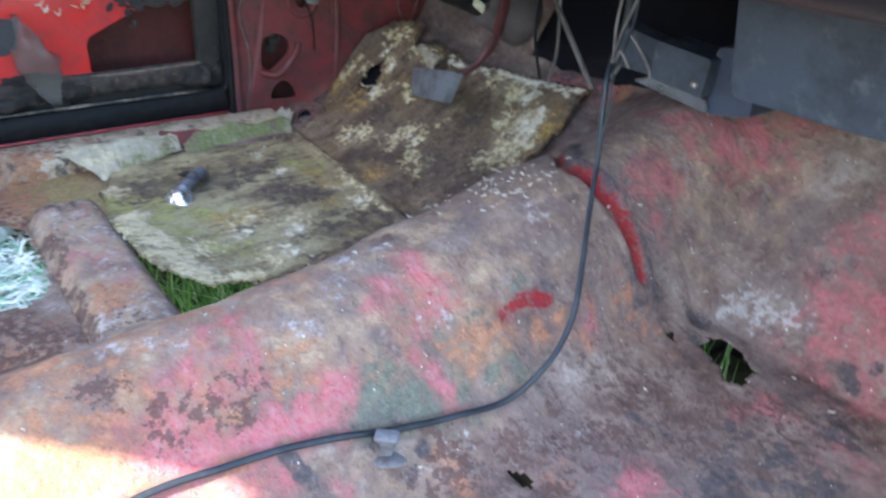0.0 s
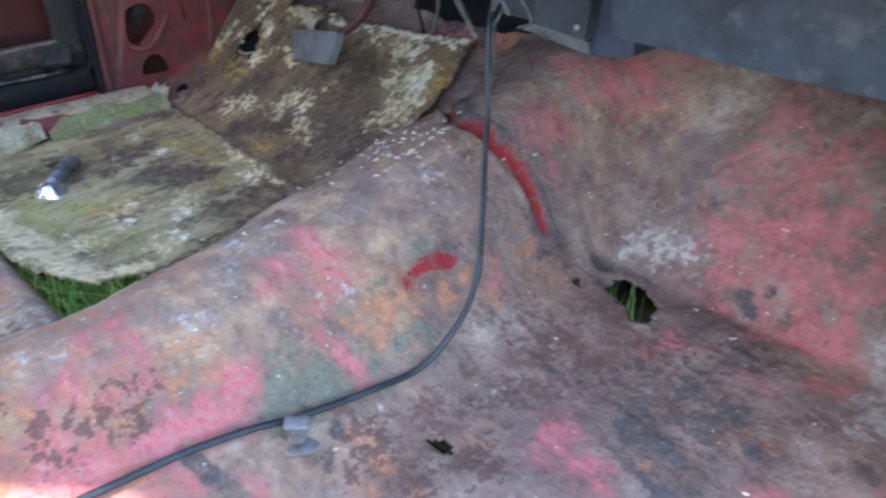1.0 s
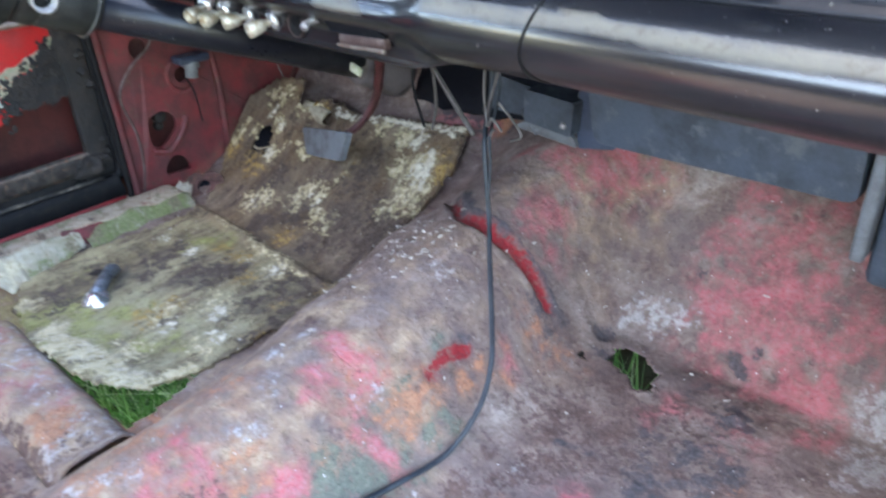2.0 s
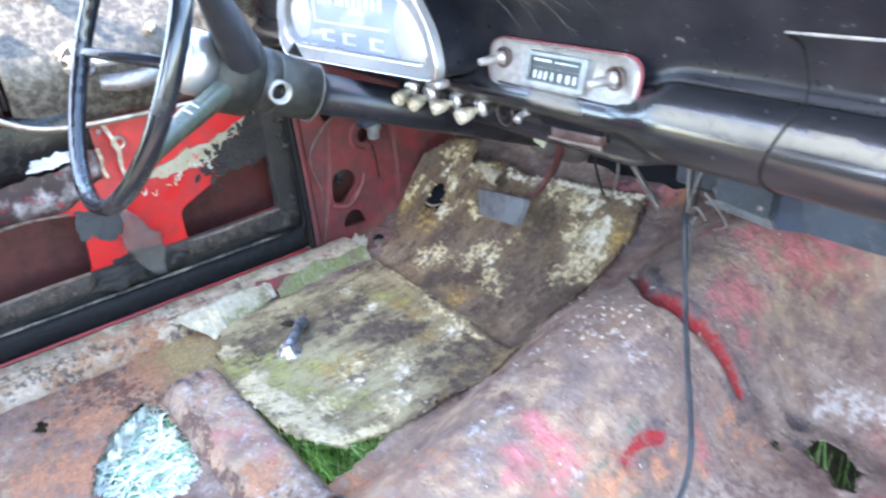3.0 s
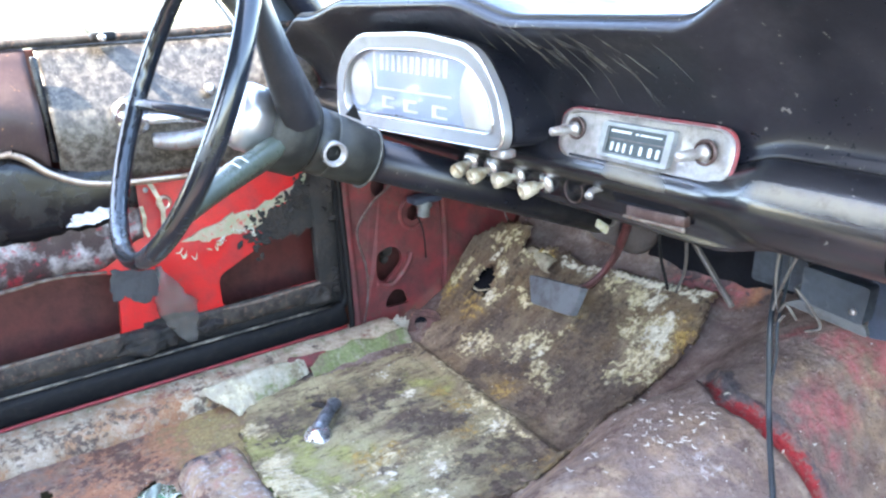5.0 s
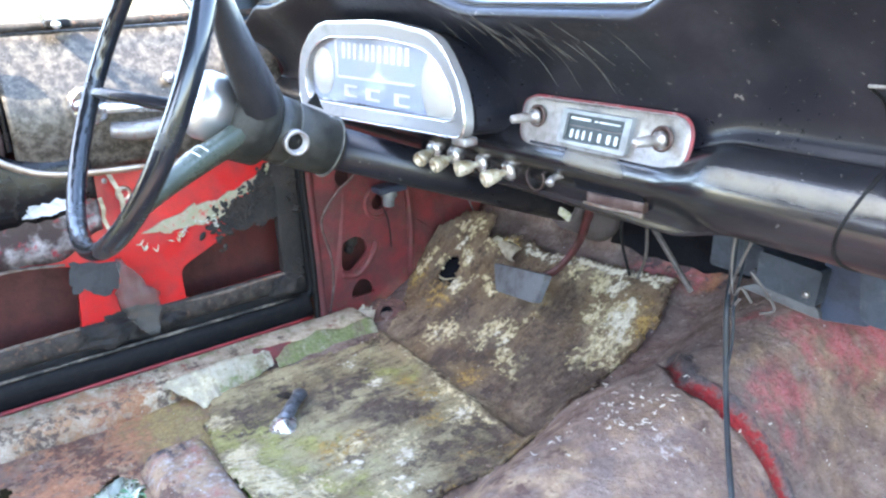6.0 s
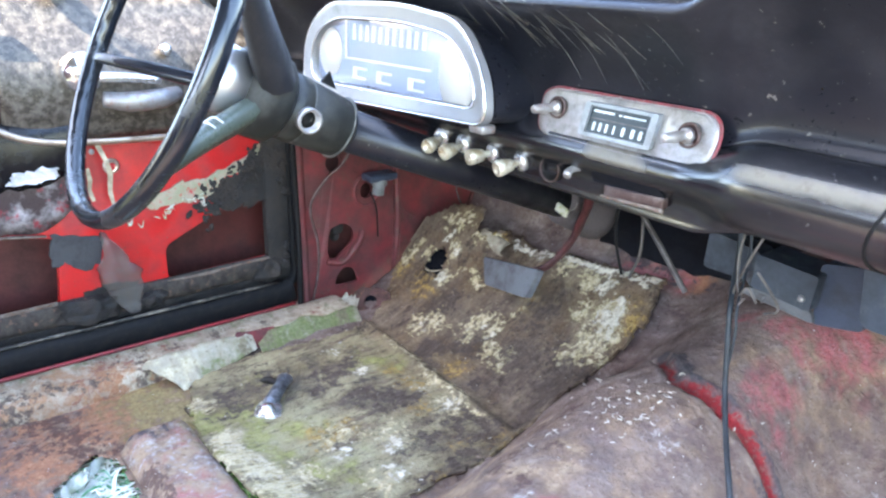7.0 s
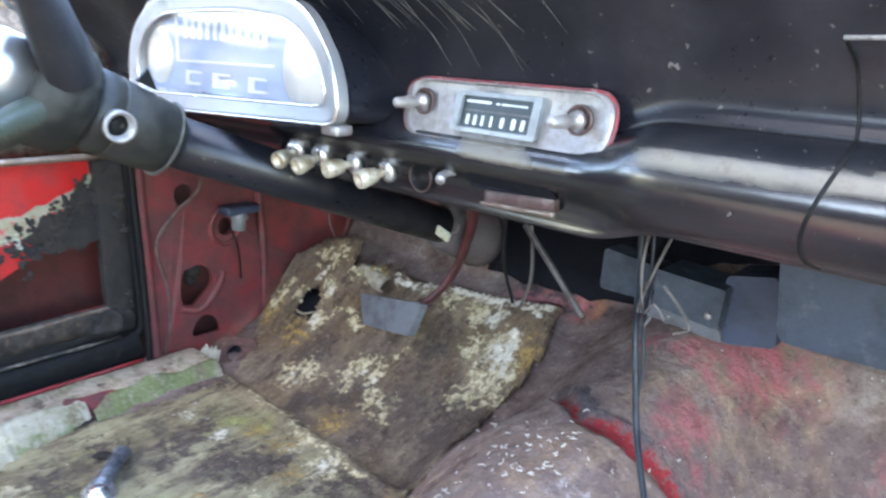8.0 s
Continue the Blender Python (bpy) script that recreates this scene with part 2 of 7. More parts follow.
heater_blue = worn("dark_blue_sheet", (0.035, 0.05, 0.085), (0.025, 0.03, 0.045), 0.5, scale=16, amount=0.45, bumps=0.15)
crank_steel = worn("blued_steel", (0.26, 0.29, 0.33), (0.10, 0.105, 0.115), 0.28, metal=0.7, scale=70, amount=0.5, bumps=0.2)
maroon_rust = worn("maroon_rust", (0.11, 0.045, 0.042), (0.07, 0.045, 0.035), 0.7, scale=40, amount=0.5, rust=(0.2, 0.1, 0.06), bumps=0.6)
shred_tan = worn("pale_torn_fibre", (0.48, 0.42, 0.30), (0.26, 0.21, 0.15), 0.8, scale=60, amount=0.45, bumps=0.5)
lip_dull = worn("dull_maroon_arm", (0.085, 0.018, 0.021), (0.05, 0.02, 0.02), 0.45, scale=40, amount=0.5, bumps=0.2)
boot_grey = worn("dusty_grey_boot", (0.085, 0.07, 0.072), (0.05, 0.042, 0.042), 0.75, scale=20, amount=0.4, bumps=0.3)
rubber = worn("black_rubber", (0.008, 0.008, 0.009), (0.02, 0.018, 0.016), 0.5, scale=70, amount=0.3, bumps=0.4, ior=1.25)
grime = worn("tarry_grime", (0.010, 0.009, 0.009), (0.045, 0.036, 0.031), 0.7, scale=38, amount=0.5, bumps=0.8)
seal_grey = worn("dirty_seal_strip", (0.042, 0.033, 0.027), (0.016, 0.013, 0.011), 0.6, scale=45, amount=0.5, rust=(0.15, 0.075, 0.05), bumps=0.5)
ledge_rust = worn("rusty_pale_edge", (0.17, 0.14, 0.115), (0.09, 0.05, 0.035), 0.6, scale=60, amount=0.55, rust=(0.22, 0.10, 0.055), bumps=0.5)
felt_grey = worn("dark_felt", (0.050, 0.050, 0.053), (0.035, 0.034, 0.036), 0.85, scale=30, amount=0.4, bumps=0.3)
polished = worn("polished_chrome", (0.80, 0.80, 0.82), (0.62, 0.61, 0.60), 0.14, metal=0.95, scale=24, amount=0.15, bumps=0.0, mottle=0.05)
satin_bezel = worn("satin_silver_bezel", (0.27, 0.275, 0.285), (0.20, 0.20, 0.20), 0.38, metal=0.6, scale=20, amount=0.2, bumps=0.0, mottle=0.05)
cap_chrome = worn("clouded_cap_chrome", (0.62, 0.62, 0.64), (0.50, 0.49, 0.49), 0.34, metal=0.9, scale=24, amount=0.15, bumps=0.0, mottle=0.05)
chrome = worn("pitted_chrome", (0.78, 0.78, 0.79), (0.62, 0.60, 0.57), 0.22, metal=0.85, scale=40, amount=0.3, bumps=0.1)
dull_chrome = worn("dull_pot_metal", (0.38, 0.37, 0.37), (0.27, 0.24, 0.225), 0.34, metal=0.6, scale=45, amount=0.4, rust=(0.30, 0.20, 0.17), bumps=0.25)
radio_plate = worn("worn_radio_chrome", (0.31, 0.30, 0.30), (0.21, 0.195, 0.19), 0.36, metal=0.7, scale=60, amount=0.42, fleck=(0.17, 0.11, 0.09), bumps=0.12, mottle=0.4)
knob_cream = worn("aged_knob_metal", (0.66, 0.62, 0.50), (0.36, 0.28, 0.17), 0.3, metal=0.4, scale=70, amount=0.5, rust=(0.24, 0.15, 0.07), bumps=0.2)
heater_grey = worn("blue_grey_sheet", (0.042, 0.057, 0.080), (0.026, 0.034, 0.047), 0.45, scale=14, amount=0.5, rust=(0.075, 0.088, 0.10), bumps=0.15)
glue_beige = worn("greenish_glue", (0.36, 0.30, 0.22), (0.26, 0.28, 0.17), 0.5, scale=44, amount=0.5, rust=(0.45, 0.03, 0.03), bumps=0.3)
pedal_rubber = worn("grey_pedal_rubber", (0.12, 0.13, 0.145), (0.085, 0.085, 0.09), 0.65, scale=30, amount=0.4, bumps=0.35)
pale_flake = worn("flaking_pale_paint", (0.56, 0.56, 0.48), (0.40, 0.41, 0.25), 0.6, scale=34, amount=0.52, fleck=(0.16, 0.13, 0.08), rust=(0.34, 0.35, 0.14), bumps=0.5)
sill_paint = worn("chalky_grey_sill", (0.36, 0.34, 0.295), (0.13, 0.10, 0.08), 0.7, scale=44, amount=0.7, rust=(0.22, 0.095, 0.055), fleck=(0.52, 0.5, 0.47), bumps=0.9)
bronze = worn("speckled_bronze_vinyl", (0.066, 0.055, 0.046), (0.19, 0.165, 0.135), 0.28, metal=0.3, scale=75, amount=0.42, fleck=(0.62, 0.56, 0.45), bumps=0.10)
brown_vinyl = worn("maroon_brown_vinyl", (0.055, 0.034, 0.034), (0.085, 0.055, 0.05), 0.38, scale=15, amount=0.5, fleck=(0.3, 0.16, 0.08), bumps=0.12, ior=1.35)
# White that paints the glare on the torn vinyl.
glare_white = worn("white_lining_glare", (0.72, 0.73, 0.76), (0.30, 0.29, 0.30), 0.22, scale=50, amount=0.45, bumps=0.5)
lid_edge = worn("worn_lid_edge", (0.30, 0.29, 0.28), (0.12, 0.115, 0.115), 0.4, metal=0.3, scale=50, amount=0.5, bumps=0.1)
seam_metal = worn("worn_seam_edge", (0.10, 0.098, 0.085), (0.03, 0.03, 0.027), 0.45, metal=0.2, scale=60, amount=0.5, bumps=0.1)
trim_metal = worn("tarnished_trim", (0.52, 0.43, 0.36), (0.35, 0.26, 0.2), 0.3, metal=0.8, scale=30, amount=0.4, bumps=0.15)
scuffed = worn("scuffed_black_panel", (0.050, 0.034, 0.036), (0.42, 0.39, 0.40), 0.30, scale=24, amount=0.38, rust=(0.30, 0.028, 0.045), bumps=0.35)
spoke_green = worn("faded_spoke_plastic", (0.075, 0.09, 0.072), (0.045, 0.055, 0.045), 0.28, scale=18, amount=0.35, bumps=0.1)
spoke_black = worn("satin_spoke_plastic", (0.016, 0.016, 0.019), (0.030, 0.028, 0.030), 0.5, scale=16, amount=0.35, bumps=0.08, ior=1.35)
wheel_black = worn("black_wheel_plastic", (0.007, 0.010, 0.015), (0.020, 0.023, 0.028), 0.2, scale=14, amount=0.3, bumps=0.03, ior=1.6)
column_black = worn("worn_column_black", (0.014, 0.015, 0.014), (0.045, 0.044, 0.038), 0.42, scale=22, amount=0.45, bumps=0.15, ior=1.4)
vinyl_black = worn("black_vinyl", (0.006, 0.006, 0.008), (0.02, 0.018, 0.018), 0.2, scale=24, amount=0.35, bumps=0.22, ior=1.4)
cable_black = worn("dusty_black_cable", (0.014, 0.019, 0.026), (0.04, 0.048, 0.058), 0.35, scale=30, amount=0.4, bumps=0.15, ior=1.4)
wire_grey = worn("dull_grey_wire", (0.13, 0.12, 0.115), (0.07, 0.06, 0.055), 0.5, metal=0.2, scale=40, amount=0.4, bumps=0.1)
plastic_sheet = worn("torn_plastic_sheet", (0.17, 0.16, 0.15), (0.075, 0.065, 0.06), 0.22, scale=40, amount=0.4, bumps=0.3)
plastic_sheet.node_tree.nodes["Principled BSDF"].inputs["Alpha"].default_value = 0.45
gauge_face = worn("blue_grey_gauge_face", (0.40, 0.48, 0.66), (0.50, 0.56, 0.68), 0.35, scale=20, amount=0.3, bumps=0.03)
gauge_white = worn("cream_gauge_print", (0.92, 0.91, 0.85), (0.84, 0.82, 0.75), 0.4, scale=40, amount=0.3, bumps=0.03)
frame_grey = worn("satin_grey_frame", (0.25, 0.27, 0.28), (0.17, 0.18, 0.19), 0.4, metal=0.35, scale=50, amount=0.4, bumps=0.05)
print_dim = worn("faded_dial_print", (0.62, 0.68, 0.70), (0.42, 0.47, 0.49), 0.5, scale=90, amount=0.5, bumps=0.03)
radio_black = worn("black_radio_dial", (0.018, 0.03, 0.036), (0.035, 0.05, 0.058), 0.4, scale=50, amount=0.3, bumps=0.03)
print_white = worn("white_dial_print", (0.72, 0.76, 0.76), (0.6, 0.63, 0.63), 0.5, scale=60, amount=0.3, bumps=0.03)
roof_cloth = worn("dusty_roof_lining", (0.20, 0.18, 0.165), (0.14, 0.12, 0.11), 0.85, scale=10, amount=0.5, bumps=0.3)
debris_mat = worn("pale_debris", (0.50, 0.48, 0.43), (0.32, 0.29, 0.25), 0.6, scale=90, amount=0.4, bumps=0.2)
scratch_grey = worn("scratched_primer", (0.085, 0.082, 0.08), (0.03, 0.03, 0.03), 0.5, scale=60, amount=0.5, bumps=0.1)
soil = worn("trodden_grass", (0.10, 0.105, 0.05), (0.06, 0.055, 0.032), 0.9, scale=14, amount=0.5, bumps=0.8)

grass_mat, nt, b = surface("grass_blades")
geo = nt.nodes.new("ShaderNodeNewGeometry")
put(nt, b.inputs["Base Color"], ramp(nt, geo.outputs["Random Per Island"], [(0.0, (0.04, 0.13, 0.02)), (0.4, (0.13, 0.36, 0.06)), (0.75, (0.30, 0.60, 0.16)), (1.0, (0.66, 0.76, 0.46))]))
b.inputs["Roughness"].default_value = 0.5
b.inputs["Subsurface Weight"].default_value = 0.0

pale_grass, nt, b = surface("pale_matted_grass")
geo = nt.nodes.new("ShaderNodeNewGeometry")
put(nt, b.inputs["Base Color"], ramp(nt, geo.outputs["Random Per Island"], [(0.0, (0.12, 0.42, 0.18)), (0.22, (0.30, 0.62, 0.40)), (0.3, (0.74, 0.82, 0.74)), (1.0, (0.90, 0.91, 0.87))]))
b.inputs["Roughness"].default_value = 0.5

glass, nt, b = surface("gauge_lens_glass")
b.inputs["Base Color"].default_value = (1, 1, 1, 1)
b.inputs["Roughness"].default_value = 0.06
b.inputs["Transmission Weight"].default_value = 1.0
b.inputs["IOR"].default_value = 1.45


# ---- building helpers: all shapes are drawn in model units and scaled by K
def thing(name, at, label, category, group="", kind=""):
    e = new(name)
    e.empty_display_size = 0.02
    e.location = Vector(at) * K
    return tagged(e, label, category, group, kind)


def origin(ob):
    p = Vector((0, 0, 0))
    while ob:
        p += ob.location
        ob = ob.parent
    return p


def part(name, bm, material, parent=None, label="", smooth=True):
    """One mesh object, scaled to metres, under a thing, a part or none."""
    shift = origin(parent)
    for v in bm.verts:
        v.co = v.co * K - shift
    me = bpy.data.meshes.new(name)
    bm.to_mesh(me)
    bm.free()
    for p in me.polygons:
        p.use_smooth = smooth
    me.materials.append(material)
    ob = new(name, me)
    ob.parent = parent
    if label:
        ob["label"] = label
    return ob


def whole(name, bm, material, label, category, kind="", group="", smooth=True):
    return tagged(part(name, bm, material, smooth=smooth), label, category, group, kind)


def bevelled(bm, width=0.002, segments=2, angle=30):
    edges = [e for e in bm.edges if len(e.link_faces) == 2 and e.calc_face_angle(0) > radians(angle)]
    if edges:
        bmesh.ops.bevel(bm, geom=edges, offset=width, segments=segments, profile=0.5, affect="EDGES", clamp_overlap=True)
    return bm


def box(lo, hi, bevel=0.002, turn=None, bm=None):
    own = bm is None
    bm = bm or bmesh.new()
    made = bmesh.ops.create_cube(bm, size=1)["verts"]
    mid, size = [(a + b) / 2 for a, b in zip(lo, hi)], [b - a for a, b in zip(lo, hi)]
    m = Matrix.Translation(mid) @ (turn or Matrix()) @ Matrix.Diagonal((*size, 1))
    bmesh.ops.transform(bm, matrix=m, verts=made)
    if own and bevel:
        bevelled(bm, bevel)
    return bm


def smooth_path(points, per=8):
    """A Catmull-Rom line through the points."""
    p = [Vector(q) for q in points]
    p = [p[0] * 2 - p[1], *p, p[-1] * 2 - p[-2]]
    out = []
    for a, b, c, d in zip(p, p[1:], p[2:], p[3:]):
        for i in range(per):
            t = i / per
            out.append(0.5 * ((2 * b) + (c - a) * t + (2 * a - 5 * b + 4 * c - d) * t * t + (3 * b - a - 3 * c + d) * t ** 3))
    out.append(p[-2])
    return out


def tube(points, radius, sides=10, per=8, closed=False, flat=1.0, bm=None):
    """A round bar along a smooth line; radius may be a number or one for each point."""
    bm = bm or bmesh.new()
    line = smooth_path(points, per) if per > 1 else [Vector(q) for q in points]
    n = len(line)
    up = Vector((0.13, 0.21, 0.97))
    rings = []
    for i, p in enumerate(line):
        way = (line[min(i + 1, n - 1)] - line[max(i - 1, 0)]).normalized()
        if closed:
            way = (line[(i + 1) % n] - line[i - 1]).normalized()
        side = way.cross(up)
        side = side.normalized() if side.length > 1e-4 else way.orthogonal().normalized()
        other = side.cross(way)
        up = other
        if isinstance(radius, (int, float)):
            r = radius
        else:
            f = i / (n - 1) * (len(radius) - 1)
            k = min(int(f), len(radius) - 2)
            r = radius[k] + (radius[k + 1] - radius[k]) * (f - k)
        rings.append([bm.verts.new(p + side * math.cos(a) * r + other * math.sin(a) * r * flat) for a in (2 * math.pi * j / sides for j in range(sides))])
    for i in range(n if closed else n - 1):
        a, b = rings[i], rings[(i + 1) % n]
        for j in range(sides):
            bm.faces.new((a[j], a[(j + 1) % sides], b[(j + 1) % sides], b[j]))
    if not closed:
        bm.faces.new(rings[0][::-1])
        bm.faces.new(rings[-1])
    bmesh.ops.recalc_face_normals(bm, faces=bm.faces)
    return bm


def lathe(profile, at, axis, sides=24, bm=None):
    """Turns (radius, height) pairs about an axis that starts at a point."""
    bm = bm or bmesh.new()
    z = Vector(axis).normalized()
    x = z.orthogonal().normalized()
    y = z.cross(x)
    rings = []
    for r, h in profile:
        rings.append([bm.verts.new(Vector(at) + z * h + (x * math.cos(a) + y * math.sin(a)) * max(r, 1e-5)) for a in (2 * math.pi * j / sides for j in range(sides))])
    for a, b in zip(rings, rings[1:]):
        for j in range(sides):
            bm.faces.new((a[j], a[(j + 1) % sides], b[(j + 1) % sides], b[j]))
    bm.faces.new(rings[0][::-1])
    bm.faces.new(rings[-1])
    bmesh.ops.recalc_face_normals(bm, faces=bm.faces)
    return bm


def plate(outer, holes, place, thick, bm=None):
    """A sheet with holes cut through it. Outlines are 2D; place(a, b, d) gives the point at depth d."""
    bm = bm or bmesh.new()
    loops = [outer, *holes]
    flat = [q for l in loops for q in l]
    tris = geometry.tessellate_polygon([[Vector((*q, 0)) for q in l] for l in loops])
    front = [bm.verts.new(place(*q, 0.0)) for q in flat]
    back = [bm.verts.new(place(*q, thick)) for q in flat]
    for t in tris:
        for vs in ([front[i] for i in t], [back[i] for i in reversed(t)]):
            try:
                bm.faces.new(vs)
            except ValueError:
                pass
    k = 0
    for l in loops:
        for i in range(len(l)):
            a, c = k + i, k + (i + 1) % len(l)
            bm.faces.new((front[a], front[c], back[c], back[a]))
        k += len(l)
    bmesh.ops.recalc_face_normals(bm, faces=bm.faces)
    return bm


def rounded(points, radius=0.008, per=4):
    """A closed outline with its corners rounded."""
    out = []
    n = len(points)
    for i, p in enumerate(points):
        p, a, b = Vector(p), Vector(points[i - 1]), Vector(points[(i + 1) % n])
        r = min(radius, (a - p).length * 0.45, (b - p).length * 0.45)
        s, e = p + (a - p).normalized() * r, p + (b - p).normalized() * r
        for k in range(per + 1):
            t = k / per
            out.append(tuple(s * (1 - t) ** 2 + p * 2 * t * (1 - t) + e * t * t))
    return out


def oval(cx, cy, rx, ry, n=20, rough=0.0, seed=0):
    rnd = random.Random(seed)
    return [(cx + rx * math.cos(a) * (1 + rnd.uniform(-rough, rough)), cy + ry * math.sin(a) * (1 + rnd.uniform(-rough, rough))) for a in (2 * math.pi * i / n for i in range(n))]


def inside(poly, x, y):
    hit = False
    for (ax, ay), (bx, by) in zip(poly, (*poly[1:], poly[0])):
        if (ay > y) != (by > y) and x < (bx - ax) * (y - ay) / (by - ay) + ax:
            hit = not hit
    return hit


def sstep(a, b, x):
    t = min(1.0, max(0.0, (x - a) / (b - a)))
    return t * t * (3 - 2 * t)


def table(tab, x):
    if x <= tab[0][0]:
        return tab[0][1]
    for (a, p), (b, q) in zip(tab, tab[1:]):
        if x <= b:
            return p + (q - p) * (x - a) / (b - a)
    return tab[-1][1]


def smax(a, b, k):
    h = max(k - abs(a - b), 0) / k
    return max(a, b) + h * h * k * 0.25


def tint(ob, attr, red=(), green=(), blue=(), bend=1.0):
    """Paint patches: each is x, y, radius, strength in model units, kept as an attribute of the mesh."""
    me = ob.data
    n = len(me.vertices)
    co = np.empty(n * 3)
    me.vertices.foreach_get("co", co)
    xy = (co.reshape(n, 3) + np.array(origin(ob)))[:, :2] / K
    warp = np.array([[noise.noise(Vector((x * f + s, y * f - s, s))) * a for s in (1.3, 8.7)] for f, a in ((22, 0.016), (60, 0.010), (150, 0.005)) for x, y in xy]).reshape(3, n, 2).sum(0)
    xy = xy + warp * bend
    out = np.zeros((n, 4))
    out[:, 3] = 1
    for c, blobs in enumerate((red, green, blue)):
        for x, y, r, s in blobs:
            d2 = ((xy[:, 0] - x) ** 2 + (xy[:, 1] - y) ** 2) / (r * r)
            out[:, c] = np.maximum(out[:, c], s * np.exp(-0.5 * d2))
    at = me.color_attributes.new(attr, "FLOAT_COLOR", "POINT")
    at.data.foreach_set("color", out.ravel())


def along(points, radius, strength, step=0.006):
    """Patches strung along a line."""
    out = []
    for a, b in zip(points, points[1:]):
        a, b = Vector(a[:2]), Vector(b[:2])
        k = max(1, int((b - a).length / step))
        out += [(*(a + (b - a) * i / k), radius, strength) for i in range(k + 1)]
    return out


# ---- the ground below and round the car
def build_ground():
    bm = bmesh.new()
    bmesh.ops.create_grid(bm, x_segments=60, y_segments=60, size=30)
    for v in bm.verts:
        v.co.z = -0.175 + 0.02 * noise.noise(v.co * 0.8) if v.co.length > 2 else -0.175
    whole("ground", bm, soil, "trodden dry grass field round the car", "ground", "structure")
    rnd = random.Random(4)
    bm = bmesh.new()
    spots = [(-0.62, 0.56, -0.9, 0.4, 4500, 0.65), (-0.34, -0.10, -0.28, -0.05, 1000, 1.6), (0.15, 0.25, 0.17, 0.30, 130, 1.5)]
    for x0, x1, y0, y1, count, tall in spots:
        for i in range(count):
            x, y = rnd.uniform(x0, x1), rnd.uniform(y0, y1)
            if count > 4000 and x > 0.05 and y > -0.25:
                continue
            h, a, lean = rnd.uniform(0.05, 0.12) * tall, rnd.uniform(0, 6.28), rnd.uniform(0.2, 1.1)
            w = rnd.uniform(0.0014, 0.0032)
            dx, dy = math.cos(a), math.sin(a)
            base, prev = Vector((x, y, -0.178)), None
            for k in range(4):
                t = k / 3
                c = base + Vector((dx * lean * h * t * t, dy * lean * h * t * t, h * t * (1 - 0.3 * lean * t)))
                ww = w * (1 - t * 0.9)
                pair = [bm.verts.new(c + Vector((-dy * ww, dx * ww, 0))), bm.verts.new(c - Vector((-dy * ww, dx * ww, 0)))]
                if prev:
                    bm.faces.new((prev[0], prev[1], pair[1], pair[0]))
                prev = pair
    pale = bmesh.new()
    for i in range(1500):
        x, y = rnd.uniform(-0.43, -0.2), rnd.uniform(-0.46, -0.335)
        a, r, z = rnd.gauss(0.9, 0.7), rnd.uniform(0.03, 0.07), rnd.uniform(-0.055, -0.018)
        bend, rise = rnd.uniform(-0.9, 0.9), rnd.uniform(0.004, 0.022)
        prev = None
        for k in range(6):
            q = k / 5
            t = a + bend * q
            c = Vector((x + r * (q - 0.5) * math.cos(t), y + r * (q - 0.5) * math.sin(t), z + rise * math.sin(q * 2.6)))
            w = 0.0021 * (1.05 - q)
            pair = [pale.verts.new(c - Vector((-math.sin(t), math.cos(t), 0)) * w), pale.verts.new(c + Vector((-math.sin(t), math.cos(t), 0.3)) * w)]
            if prev:
                pale.faces.new((prev[0], prev[1], pair[1], pair[0]))
            prev = pair
    # Added walls that keep daylight off the ground under the floor holes.
    under = bmesh.new()
    for lo, hi in (((0.06, 0.02, -0.19), (0.08, 0.46, -0.02)), ((0.50, 0.02, -0.19), (0.52, 0.46, -0.02)), ((0.081, 0.44, -0.19), (0.499, 0.46, -0.02)), ((0.081, 0.02, -0.19), (0.499, 0.04, -0.02)), ((-0.66, -0.95, -0.16), (-0.645, 0.40, -0.025))):
        box(lo, hi, 0, None, under)
    whole("hole_shade_walls", under, grime, "added walls that darken the ground below the floor holes", "underbody", "structure", smooth=False)
    whole("pale_tuft", pale, pale_grass, "pale matted grass pushing through the floor hole", "grass", "stuff")
    whole("grass", bm, grass_mat, "long green grass growing under the rusted floor", "grass", "stuff")


build_ground()

# ---- floor pan with tunnel and toe boards
TUNNEL_TOP = ((-0.9, 0.09), (-0.4, 0.105), (-0.1, 0.122), (0.0, 0.126), (0.125, 0.152), (0.2, 0.175), (0.3, 0.20), (0.42, 0.24))
TUNNEL_LEFT = ((-0.9, 0.14), (-0.25, 0.15), (-0.04, 0.17), (0.05, 0.19), (0.18, 0.235), (0.3, 0.28), (0.42, 0.3))
TUNNEL_RIGHT = ((-0.9, 0.20), (-0.2, 0.21), (0.0, 0.19), (0.1, 0.17), (0.2, 0.15), (0.3, 0.18), (0.42, 0.2))


def floor_z(x, y):
    base = -0.012 * sstep(-0.1, -0.5, x) * sstep(0.0, -0.25, y) + 0.008 * sstep(0.1, 0.3, x) * sstep(0.1, -0.1, y)
    u = abs((x - 0.04) / table(TUNNEL_LEFT if x < 0.04 else TUNNEL_RIGHT, y))
    tunnel = 0.5 + 0.5 * math.cos(math.pi * u ** 1.1) if u < 1 else 0.0
    if x < 0.04 and u < 1:
        steep = sstep(0.21, 0.10, y) * sstep(-0.19, -0.05, y)
        tunnel += (1 - u ** 2.2 - tunnel) * steep
    tunnel *= table(TUNNEL_TOP, y)
    s = sstep(-0.15, 0.12, x)
    toe = max(0.0, (y - 0.085) * 0.55) * (1 - s) + max(0.0, (y - 0.215) * 1.3) * s
    if y > 0.36:
        toe += (y - 0.36) * 1.2
    return base + smax(tunnel, toe, 0.05)


